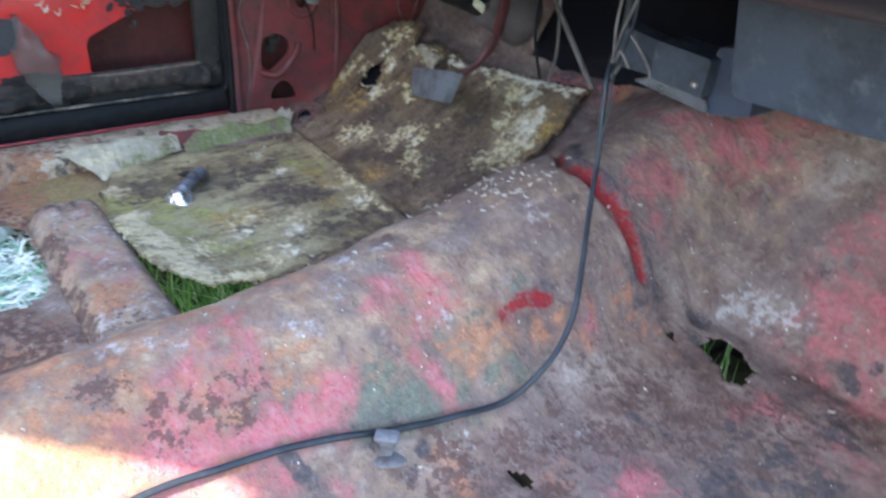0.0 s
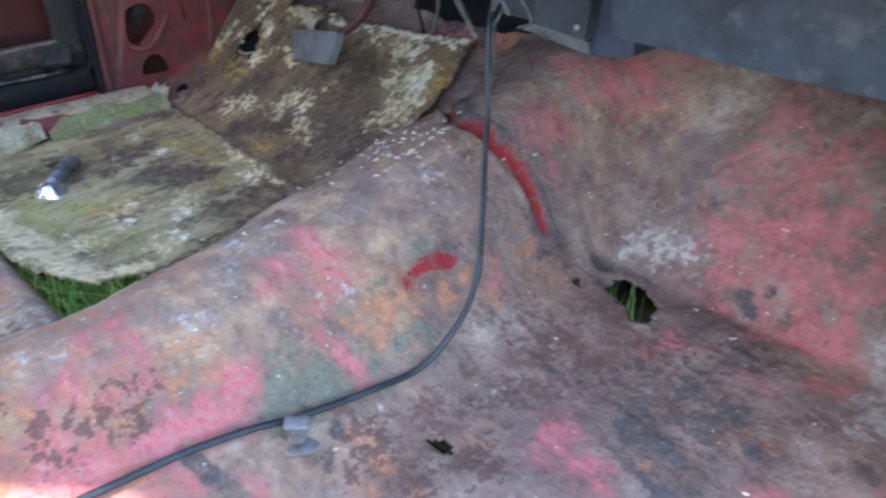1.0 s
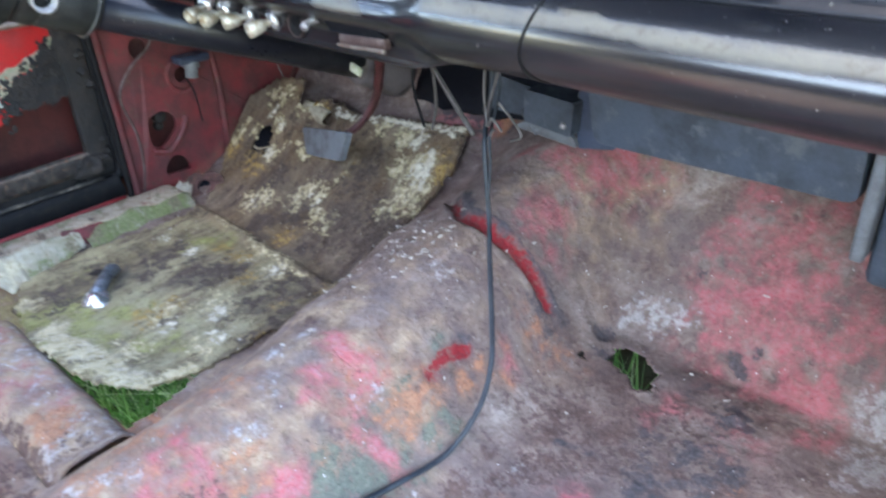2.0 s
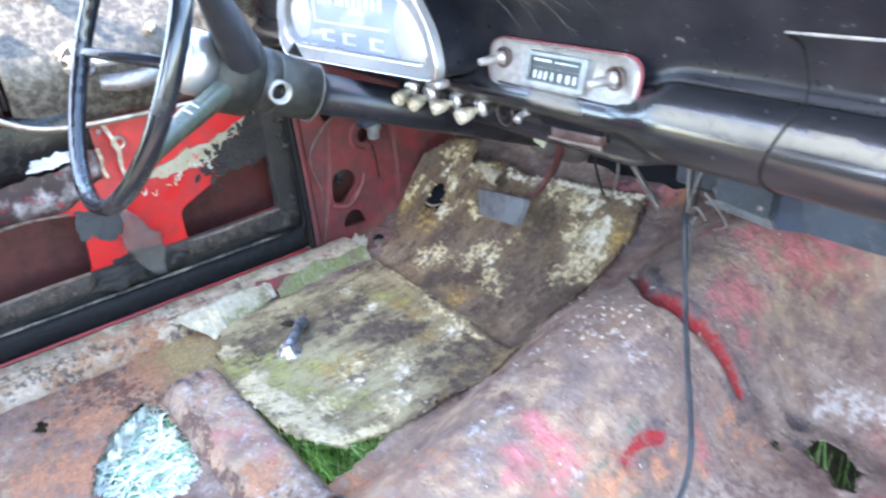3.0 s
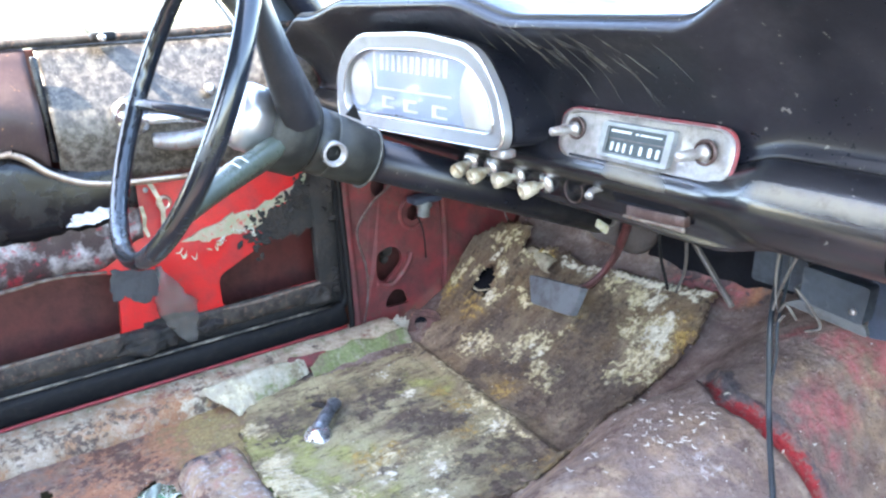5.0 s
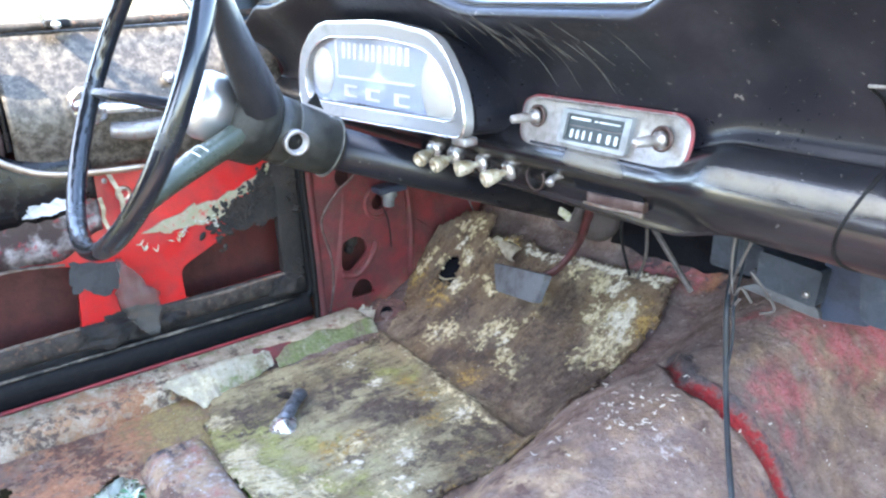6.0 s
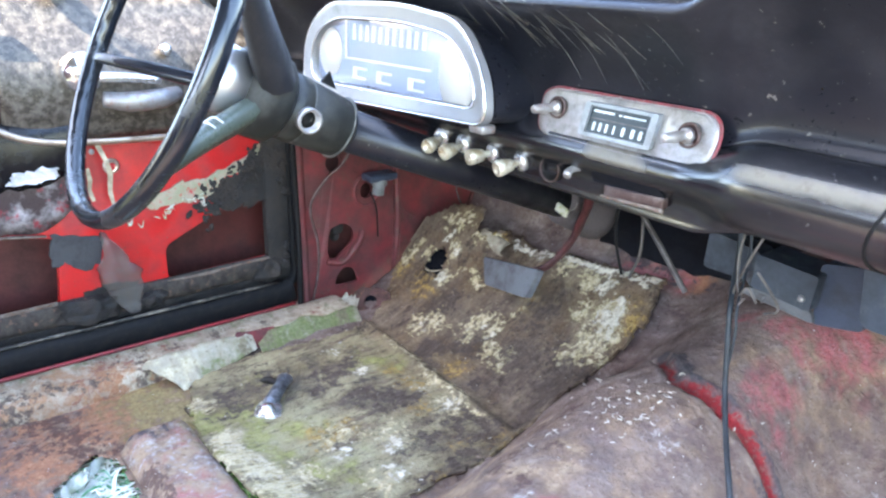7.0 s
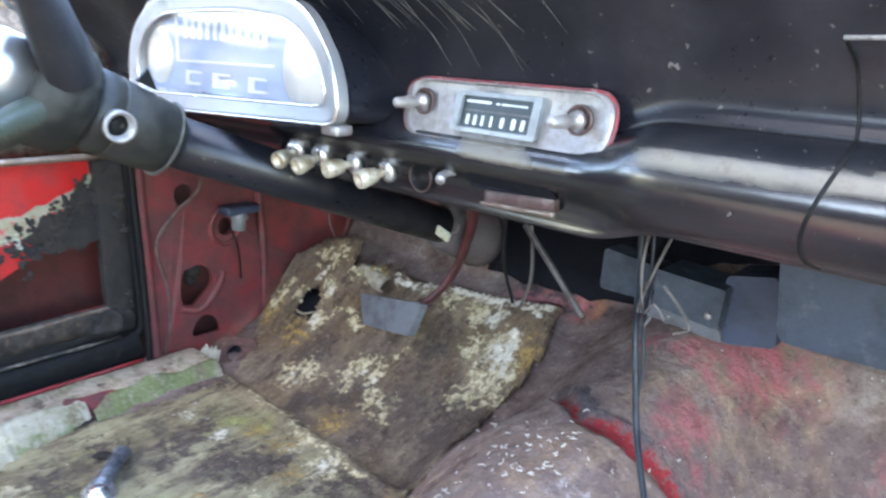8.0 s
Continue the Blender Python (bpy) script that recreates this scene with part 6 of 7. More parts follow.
def build_wheel():
    wheel = thing("steering_wheel", HUB - AXIS * 0.08, "black three-spoke steering wheel with a chrome horn cap", "steering wheel")
    bm = bmesh.new()
    n, sides = 360, 12
    rings = []
    for i in range(n):
        a = 360 * i / n
        wave = 0.0004 * math.cos(a * math.pi / 180 * 44)
        ring = []
        for j in range(sides):
            b = 2 * math.pi * j / sides
            inner = max(0, -math.cos(b))
            ring.append(bm.verts.new(on_wheel(a, 0.153 + (0.0078 + wave * inner) * math.cos(b), 0.0092 * math.sin(b))))
        rings.append(ring)
    for i in range(n):
        for j in range(sides):
            bm.faces.new((rings[i][j], rings[i][(j + 1) % sides], rings[(i + 1) % n][(j + 1) % sides], rings[(i + 1) % n][j]))
    bmesh.ops.recalc_face_normals(bm, faces=bm.faces)
    part("rim", bm, wheel_black, wheel, "glossy black rim with finger grips")
    for deg, m, lab, w in ((190, wheel_black, "thin black spoke", 0.007), (310, spoke_green, "faded green-grey spoke with two moulded lines", 0.021), (55, spoke_black, "wide flat black spoke", 0.031)):
        bm = bmesh.new()
        prev = None
        for i in range(13):
            t = i / 12
            r = 0.03 + 0.121 * t
            d = (0.104 if deg == 55 else 0.092) * (1 - t) ** 1.2
            ww = w * (1.15 - 0.35 * t)
            tang = (on_wheel(deg + 90, 1) - HUB).normalized()
            rad = (on_wheel(deg, 1) - HUB).normalized()
            nrm = (AXIS * 0.8 - rad * 0.6 * (1 - t)).normalized()
            c = on_wheel(deg, r, d)
            ring = []
            for j in range(10):
                b = 2 * math.pi * j / 10
                cx, cy = math.cos(b), math.sin(b)
                ring.append(bm.verts.new(c + tang * ww * math.copysign(abs(cx) ** 0.6, cx) + nrm * (0.0055 if w < 0.01 else 0.0190 - 0.0130 * t if deg == 55 else 0.0115 - 0.005 * t) * math.copysign(abs(cy) ** 0.7, cy)))
            if prev:
                for j in range(10):
                    bm.faces.new((prev[j], prev[(j + 1) % 10], ring[(j + 1) % 10], ring[j]))
            prev = ring
        bmesh.ops.recalc_face_normals(bm, faces=bm.faces)
        spoke = part("spoke", bm, m, wheel, lab)
        if deg == 310:
            for r in (0.066, 0.074):
                t = (r - 0.03) / 0.121
                c, tang, rad = on_wheel(deg, r, 0.092 * (1 - t) ** 1.2), (on_wheel(deg + 90, 1) - HUB).normalized(), (on_wheel(deg, 1) - HUB).normalized()
                nrm = (AXIS * 0.8 - rad * 0.6 * (1 - t)).normalized()
                part("moulded_line", tube([c + tang * 0.0225, c + nrm * 0.0085 + tang * 0.0205, c + nrm * 0.0108 + tang * 0.012, c + nrm * 0.0112, c + nrm * 0.0108 - tang * 0.012, c + nrm * 0.0085 - tang * 0.0205, c - tang * 0.0225], 0.0008, 5, 4), print_white, spoke)
    part("hub", lathe([(0.0, 0.0), (0.036, 0.0), (0.042, 0.006), (0.043, 0.03), (0.040, 0.042), (0.036, 0.046), (0.0, 0.046)], HUB - AXIS * 0.128, AXIS, 32), column_black, wheel, "black hub")
    cap = part("horn_cap", lathe([(0.0, 0.0), (0.032, 0.0), (0.0325, 0.019), (0.030, 0.026), (0.022, 0.030), (0.0, 0.032)], HUB - AXIS * 0.082, AXIS, 32), cap_chrome, wheel, "polished chrome horn cap")
    part("emblem", lathe([(0.0, 0.0), (0.013, 0.0), (0.011, 0.002), (0.0, 0.003)], HUB - AXIS * 0.0505, AXIS, 24), gauge_face, cap)

    column = thing("steering_column", HUB - AXIS * 0.5, "black steering column running down to the firewall", "steering column")
    run = Vector((0.045, 0.93, -0.366)).normalized()
    start = HUB - AXIS * 0.19
    part("tube", lathe([(0.0, 0.0), (0.0215, 0.0), (0.0225, 0.395), (0.0, 0.395)], start + run * 0.395, -run, 28), dash_black, column, "black painted column tube")
    part("collar", lathe([(0.0, 0.0), (0.0255, 0.0), (0.030, 0.004), (0.032, 0.03), (0.033, 0.052), (0.0318, 0.0535), (0.0318, 0.055), (0.0335, 0.0565), (0.034, 0.078), (0.0, 0.078)], HUB - AXIS * 0.205, AXIS, 32), column_black, column, "black turn signal collar with seams")
    for d in (0.1505, 0.1265, 0.199):
        part("seam_ring", lathe([(0.0322, 0.0), (0.0338 if d < 0.19 else 0.0328, 0.0003), (0.0338 if d < 0.19 else 0.0328, 0.0013), (0.0322, 0.0016)], HUB - AXIS * d, AXIS, 32), seam_metal, column, "worn seam ring")
    out = (SIDE * 0.97 - UPWARD * 0.1).normalized()
    p = Vector((-0.241, -0.162, 0.4072)) - out * 0.004
    boss = part("lever_boss", lathe([(0.0, 0.0), (0.012, 0.0), (0.0125, 0.012), (0.0108, 0.0125), (0.0092, 0.0115), (0.0085, 0.003), (0.0, 0.003)], p, out, 20), dull_chrome, column, "empty metal lever boss")
    part("socket", lathe([(0.0, 0.0), (0.0082, 0.0), (0.0082, 0.001), (0.0, 0.001)], p + out * 0.0035, out, 16), rubber, boss)
    q = HUB - AXIS * 0.165 + UPWARD * 0.036
    part("gear_pointer", plate([(-0.008, -0.002), (0.010, -0.002), (-0.003, 0.011)], [], lambda a, b, d: q - AXIS * a + UPWARD * b + SIDE * (0.008 + d), 0.003), rubber, column, "small black pointer fin", smooth=False)
    part("floor_boot", lathe([(0.0, 0.0), (0.038, 0.0), (0.038, 0.012), (0.034, 0.03), (0.030, 0.07), (0.026, 0.078), (0.0, 0.08)], start + run * 0.44, -run, 24), boot_grey, column, "rubber boot on the firewall")


build_wheel()


# ---- floor mat, pedals and loose things
MAT_CREAM = (
    (-0.182, 0.258, 0.016, 1.1), (-0.166, 0.245, 0.012, 1.1), (-0.228, 0.25, 0.011, 1.05), (-0.181, 0.215, 0.017, 0.8), (-0.183, 0.196, 0.014, 0.75),
    (-0.157, 0.209, 0.015, 0.7), (-0.178, 0.232, 0.011, 0.7), (-0.421, 0.135, 0.016, 0.75), (-0.428, 0.118, 0.014, 0.7), (-0.399, 0.14, 0.012, 0.75),
    (-0.348, 0.18, 0.015, 0.8), (-0.357, 0.16, 0.014, 0.75), (-0.32, 0.183, 0.01, 0.7), (-0.313, 0.165, 0.01, 0.8), (-0.318, 0.203, 0.008, 0.7),
    (-0.286, 0.141, 0.011, 0.75), (-0.264, 0.158, 0.01, 0.8), (-0.26, 0.139, 0.011, 0.7), (-0.291, 0.29, 0.012, 0.9), (-0.249, 0.29, 0.013, 1.0),
    (-0.223, 0.289, 0.008, 1.0))
MAT_TOP = (
    (-0.507, 0.201, 0.008, 1.0), (-0.53, 0.207, 0.008, 1), (-0.481, 0.224, 0.007, 1.0), (-0.458, 0.199, 0.009, 0.9), (-0.439, 0.224, 0.007, 0.9),
    (-0.421, 0.214, 0.007, 1), (-0.568, 0.198, 0.008, 0.9), (-0.498, 0.258, 0.011, 0.9), (-0.463, 0.264, 0.011, 0.9), (-0.431, 0.272, 0.009, 0.9),
    (-0.525, 0.256, 0.01, 0.9), (-0.57, 0.212, 0.01, 0.6))
MAT_YELLOW = (
    (-0.149, 0.262, 0.011, 1.0), (-0.137, 0.252, 0.008, 1.0), (-0.188, 0.276, 0.01, 0.7), (-0.164, 0.285, 0.011, 0.6), (-0.308, 0.099, 0.013, 0.8),
    (-0.308, 0.021, 0.019, 0.7), (-0.491, 0.177, 0.024, 0.5), (-0.565, 0.183, 0.014, 0.8), (-0.453, 0.281, 0.013, 0.8), (-0.429, 0.282, 0.011, 0.7),
    (-0.303, 0.223, 0.012, 0.5), (-0.363, 0.021, 0.013, 0.7), (-0.153, 0.033, 0.017, 0.6), (-0.178, -0.006, 0.014, 0.6), (-0.282, -0.132, 0.019, 0.7))
MAT_DARK = (
    (-0.367, 0.094, 0.017, 1.0), (-0.335, 0.131, 0.02, 0.8), (-0.224, 0.177, 0.024, 0.6), (-0.175, 0.157, 0.026, 0.7), (-0.272, 0.193, 0.021, 0.55),
    (-0.423, 0.17, 0.018, 0.7), (-0.276, 0.228, 0.02, 0.5), (-0.306, -0.017, 0.017, 1.0), (-0.32, -0.043, 0.014, 1.0), (-0.288, 0.003, 0.011, 0.9),
    (-0.398, -0.05, 0.021, 0.75), (-0.384, -0.085, 0.011, 0.75), (-0.25, 0.089, 0.019, 0.8), (-0.215, 0.015, 0.025, 0.7), (-0.219, -0.042, 0.014, 0.7),
    (-0.191, 0.03, 0.022, 0.6), (-0.418, -0.111, 0.008, 0.8), (-0.419, -0.194, 0.027, 0.7), (-0.46, -0.126, 0.022, 0.6), (-0.364, -0.034, 0.016, 0.6))
MAT_STAIN = (
    (-0.145, -0.05, 0.012, 0.9), (-0.148, -0.083, 0.011, 0.7), (-0.166, 0.015, 0.012, 0.9), (-0.213, -0.053, 0.012, 0.85), (-0.207, -0.029, 0.011, 0.8),
    (-0.253, -0.125, 0.009, 0.9), (-0.442, -0.193, 0.019, 0.8), (-0.416, -0.187, 0.015, 0.8), (-0.301, -0.029, 0.016, 0.9), (-0.314, -0.059, 0.008, 0.8),
    (-0.408, -0.069, 0.012, 0.7), (-0.41, -0.018, 0.012, 0.7), (-0.174, 0.041, 0.011, 0.9), (-0.204, -0.077, 0.007, 0.6), (-0.152, -0.016, 0.01, 0.8))
MAT_OLIVE = (
    (-0.258, -0.147, 0.038, 1.0), (-0.267, -0.192, 0.034, 1.0), (-0.246, -0.066, 0.035, 0.9), (-0.187, -0.14, 0.032, 1.0), (-0.315, -0.132, 0.032, 0.9),
    (-0.244, -0.011, 0.031, 0.8), (-0.327, -0.178, 0.031, 0.9), (-0.35, -0.074, 0.03, 0.7), (-0.186, -0.107, 0.029, 0.9), (-0.201, 0.014, 0.02, 0.6),
    (-0.402, -0.121, 0.03, 0.6), (-0.364, -0.006, 0.029, 0.6), (-0.302, 0.032, 0.02, 0.6))
MAT_LIGHT = (
    (-0.255, -0.228, 0.01, 1.1), (-0.215, -0.225, 0.01, 1.1), (-0.176, -0.224, 0.01, 1.1), (-0.151, -0.209, 0.009, 1.0), (-0.294, -0.233, 0.011, 1.0),
    (-0.342, -0.236, 0.009, 0.9), (-0.148, -0.173, 0.01, 0.9), (-0.28, -0.117, 0.015, 0.55), (-0.246, -0.066, 0.015, 0.5), (-0.448, -0.225, 0.009, 0.9),
    (-0.244, 0.029, 0.013, 0.5), (-0.232, -0.187, 0.015, 0.6), (-0.173, -0.125, 0.011, 0.5))
MAT_MOSS = (
    (-0.401, -0.228, 0.02, 1.0), (-0.319, -0.237, 0.015, 0.9), (-0.363, -0.194, 0.021, 0.8), (-0.293, -0.203, 0.018, 0.6), (-0.316, -0.149, 0.017, 0.5),
    (-0.391, 0.022, 0.018, 0.5), (-0.464, -0.155, 0.012, 0.6))


def build_mat():
    outline = ((-0.515, -0.205), (-0.45, -0.236), (-0.36, -0.252), (-0.258, -0.254), (-0.185, -0.244), (-0.150, -0.205), (-0.137, -0.135), (-0.136, -0.05), (-0.134, 0.0), (-0.140, 0.06), (-0.150, 0.13), (-0.140, 0.2), (-0.132, 0.27), (-0.155, 0.335), (-0.215, 0.325), (-0.32, 0.312), (-0.42, 0.30), (-0.455, 0.288), (-0.475, 0.30), (-0.52, 0.285), (-0.55, 0.275), (-0.59, 0.24), (-0.575, 0.17), (-0.53, 0.11), (-0.50, 0.06), (-0.50, 0.0), (-0.52, -0.1))
    holes = (oval(-0.503, 0.205, 0.022, 0.018, 12, 0.25, 4), ((-0.47, 0.262), (-0.445, 0.27), (-0.44, 0.30), (-0.46, 0.32), (-0.485, 0.295)))

    def height(x, y):
        z = floor_z(x, y) + 0.006
        p = Vector((x, y, 0))
        z += 0.004 * noise.noise(p * 11) + 0.0015 * noise.noise(p * 55)
        z += 0.006 * sstep(0.014, 0.0, abs(y - 0.058 + 0.05 * (x + 0.33)))
        z += 0.018 * sstep(-0.17, -0.26, y) * sstep(-0.42, -0.25, x) * sstep(-0.10, -0.2, x)
        z += 0.046 * sstep(0.13, 0.27, y) * sstep(-0.36, -0.52, x) + 0.012 * sstep(0.2, 0.3, y)
        return z

    def keep(x, y):
        p = Vector((x * 70, y * 70, 5))
        jx, jy = x + 0.006 * noise.noise(p) + 0.003 * noise.noise(p * 3), y + 0.006 * noise.noise(p + Vector((9, 2, 4))) + 0.003 * noise.noise(p * 3 + Vector((3, 3, 3)))
        return inside(outline, jx, jy) and not any(inside(h, jx, jy) for h in holes)
    ob = whole("floor_mat", sheet(-0.61, -0.12, -0.28, 0.35, 0.004, height, keep), mat_board, "rotted brown floor mat with cream and green mould, torn edges", "floor mat")
    crease = along(((-0.455, 0.068), (-0.40, 0.062), (-0.33, 0.058), (-0.255, 0.055), (-0.21, 0.045)), 0.007, 0.85, 0.01)
    moss = MAT_MOSS + ((-0.405, 0.007, 0.014, 0.9), (-0.374, 0.025, 0.013, 0.9), (-0.386, -0.197, 0.022, 1.1), (-0.375, -0.240, 0.020, 1.1), (-0.327, -0.209, 0.022, 1.0), (-0.322, -0.152, 0.018, 0.8), (-0.28, -0.202, 0.020, 0.8), (-0.236, -0.169, 0.018, 0.7), (-0.214, -0.138, 0.016, 0.6), (-0.44, -0.235, 0.014, 1.0))
    tint(ob, "zones", moss, MAT_OLIVE, tuple((x, y, r * 1.1, v * 1.1) for x, y, r, v in MAT_CREAM + MAT_TOP) + tuple((x, y, r * 1.6, v * 1.4) for x, y, r, v in MAT_LIGHT) + tuple(crease), 1.0)
    tan = ((-0.286, -0.11, 0.018, 0.8), (-0.292, -0.138, 0.014, 0.8), (-0.267, -0.004, 0.014, 0.7), (-0.313, 0.089, 0.014, 0.9), (-0.318, 0.015, 0.013, 0.9), (-0.141, 0.019, 0.01, 0.9), (-0.141, -0.065, 0.01, 0.9))
    tint(ob, "zones_b", [(x, y, r * 1.15, v * 1.1) for x, y, r, v in MAT_DARK + MAT_STAIN], MAT_YELLOW + tan, tuple(along(((-0.345, -0.226), (-0.30, -0.226), (-0.262, -0.224), (-0.20, -0.218), (-0.178, -0.208)), 0.013, 1.1)) + tuple(along(((-0.46, -0.232), (-0.445, -0.226)), 0.004, 0.9)), 0.35)
    lower = tuple((x, y, 0.034, 1.3) for x in (-0.50, -0.45, -0.40, -0.35, -0.30, -0.25, -0.20, -0.15) for y in (-0.24, -0.18, -0.12, -0.06, -0.005)) + tuple((x, 0.03, 0.02, 1.2) for x in (-0.48, -0.44, -0.40, -0.36, -0.32, -0.28, -0.24))
    white = ((-0.178, 0.255, 0.013, 1.2), (-0.170, 0.247, 0.010, 1.1), (-0.223, 0.288, 0.012, 1.0), (-0.185, 0.282, 0.009, 0.9), (-0.224, -0.077, 0.012, 0.9), (-0.388, -0.013, 0.010, 0.8), (-0.299, 0.020, 0.009, 0.8), (-0.246, 0.026, 0.012, 0.8), (-0.453, -0.02, 0.008, 0.8), (-0.244, -0.127, 0.012, 0.7), (-0.180, -0.099, 0.010, 0.8), (-0.311, 0.16, 0.007, 0.8), (-0.34, 0.167, 0.006, 0.8), (-0.42, 0.12, 0.007, 0.7), (-0.505, 0.232, 0.007, 1.0), (-0.47, 0.195, 0.006, 1.0), (-0.478, 0.225, 0.005, 1.0))
    dark = tuple(along(((-0.190, -0.040), (-0.185, -0.01), (-0.180, 0.018), (-0.176, 0.05)), 0.009, 0.85)) + tuple(along(((-0.146, -0.06), (-0.143, -0.005), (-0.15, 0.05), (-0.165, 0.12)), 0.007, 0.9)) + tuple(along(((-0.332, -0.060), (-0.308, -0.046), (-0.298, -0.005)), 0.011, 0.9)) + ((-0.447, -0.163, 0.016, 0.75), (-0.451, -0.201, 0.014, 0.7), (-0.395, -0.100, 0.016, 0.7), (-0.413, -0.034, 0.010, 0.8), (-0.447, -0.052, 0.013, 0.7), (-0.367, 0.101, 0.012, 1.0), (-0.339, 0.072, 0.010, 0.8), (-0.252, 0.171, 0.016, 0.75), (-0.182, 0.140, 0.018, 0.9), (-0.176, 0.169, 0.014, 0.7), (-0.28, 0.228, 0.016, 0.6), (-0.16, 0.128, 0.014, 0.8))
    white += tuple(along(((-0.40, 0.292), (-0.32, 0.303), (-0.25, 0.314), (-0.165, 0.326)), 0.006, 1.0))
    tint(ob, "zones_c", lower, white, tuple((x, y, r * 1.35, v * 1.25) for x, y, r, v in dark), 0.6)
    thicken(ob, 0.004)
    # Black plate under the torn hole; its colour stands for the shade inside.
    part("hole_dark_plate", plate(oval(0.0, 0.0, 0.034, 0.030, 16, 0.12, 3), [], lambda a, b, d: (-0.519 + a, 0.214 + b, floor_z(-0.519, 0.214) + 0.012 + 0.5 * b + d + 0.002 * noise.noise(Vector((a * 60, b * 60, 3)))), 0.003), flat_black, ob, "black plate that stands for the shade inside the torn hole", smooth=False)
    bm = bmesh.new()
    prev = None
    for i in range(11):
        t = i / 10
        ring = []
        for k in range(9):
            q = k / 8
            bend = 2.6 * q
            ring.append(bm.verts.new((-0.468 + 0.058 * t + 0.003 * noise.noise(Vector((t * 5, q * 4, 1))), 0.282 - 0.018 * math.sin(bend) - 0.006 * q, 0.150 - 0.010 * t - 0.016 * (1 - math.cos(bend)) * (0.6 + 0.5 * math.sin(t * 3.0)))))
        if prev:
            for a, b, c, d in zip(prev, prev[1:], ring[1:], ring):
                bm.faces.new((a, b, c, d))
        prev = ring
    thicken(part("torn_flap", bm, shred_tan, ob, "tan flap of the mat curling over its top edge"), 0.002)
    for pts, r in (([(-0.496, 0.211, 0.089), (-0.466, 0.211, 0.091), (-0.43, 0.207, 0.082)], 0.0022), ([(-0.457, 0.203, 0.079), (-0.447, 0.216, 0.095), (-0.436, 0.231, 0.101)], 0.0018), ([(-0.544, 0.202, 0.081), (-0.508, 0.196, 0.079), (-0.487, 0.207, 0.085)], 0.003)):
        part("torn_shred", tube(pts, [r * 0.5, r, r, r * 0.5], 7, 6, flat=0.5), shred_tan, ob, "curled pale shred of the mat")


build_mat()


HINGE = (-0.556, 0.107, 0.024)


def build_flanges():
    for name, y0, y1, m, lab, lean, low0, top0, rag in (
            ("paint_flap", -0.262, -0.105, flap_paint, "curled flap of pale flaking paint along the sill", 0.042, 0.004, 0.040, 1.0),
            ("sill_flange", -0.098, 0.076, flap_paint, "algae-green inner flange of the sill", 0.026, 0.0, 0.036, 0.9),
            ("red_scrap", -0.13, -0.065, dull_red, "dark red paint scrap between the sill flaps", 0.006, 0.014, 0.039, 0.5)):
        bm = bmesh.new()
        prev = None
        for i in range(81):
            t = i / 80
            y = y0 + (y1 - y0) * t
            n1, n2 = noise.noise(Vector((y * 11, 2, lean * 90))), noise.noise(Vector((y * 120, 5, lean * 90)))
            ends = sstep(0, 0.06, t) * sstep(1, 0.93, t)
            low = low0 + rag * 0.003 * n1 + 0.004 * (1 - ends)
            rim = rag * (0.004 * n2 + 0.007 * noise.noise(Vector((y * 38, 8, lean * 50))))
            top = top0 + 0.008 * noise.noise(Vector((y * 26, 9, lean * 70))) - 0.006 * (1 - ends)
            fold = 0.003 * sstep(0.03, 0.0, abs(t - 0.40)) * rag
            tip = min(1.0, t / 0.26)
            spread = tip * (1.3 - 0.85 * t) * (1 + 0.12 * noise.noise(Vector((y * 60, 4, 4))))
            low += (0.010 * sstep(0.5, 1.0, t) + 0.9 * (1 - tip) * (top - low)) * (name == "paint_flap")
            ring = []
            for k in range(9):
                q = k / 8
                out = lean * (1 - q) ** 1.05 * (0.9 + 0.3 * n1) * (spread if name == "paint_flap" else 1.0) + fold * (1 - q)
                ring.append(bm.verts.new((-0.545 + out + 0.003 * noise.noise(Vector((y * 26, q * 1.2, 1))) + 0.001 * noise.noise(Vector((y * 90, q * 3, 1))), y, low + (top - low) * q + (rim if k == 0 else 0.4 * rim if k == 1 else 0.0))))
            if prev:
                for a, b, c, d in zip(prev, prev[1:], ring[1:], ring):
                    bm.faces.new((a, b, c, d))
            prev = ring
        ob = whole(name, bm, m, lab, "sill flange")
        if name == "paint_flap":
            tint(ob, "zones", ((-0.50, -0.25, 0.03, 1.0), (-0.51, -0.225, 0.025, 0.8)), ((-0.51, -0.13, 0.02, 0.9), (-0.50, -0.155, 0.018, 0.9), (-0.515, -0.175, 0.015, 0.6), (-0.495, -0.20, 0.01, 0.5)), (), 0.4)
            tint(ob, "zones_b", ((-0.503, -0.24, 0.008, 0.8), (-0.51, -0.18, 0.007, 0.8), (-0.505, -0.14, 0.008, 0.9), (-0.53, -0.12, 0.008, 0.9)), (), (), 0.6)
        if name == "sill_flange":
            tint(ob, "zones", (), [(-0.535, -0.09 + 0.02 * i, 0.022, 1.1) for i in range(8)], (), 0.3)
            tint(ob, "zones_b", ((-0.54, -0.09, 0.012, 0.9), (-0.54, 0.05, 0.01, 0.8), (-0.535, 0.0, 0.007, 0.7)), (), (), 0.6)
        thicken(ob, 0.0015)


build_flanges()


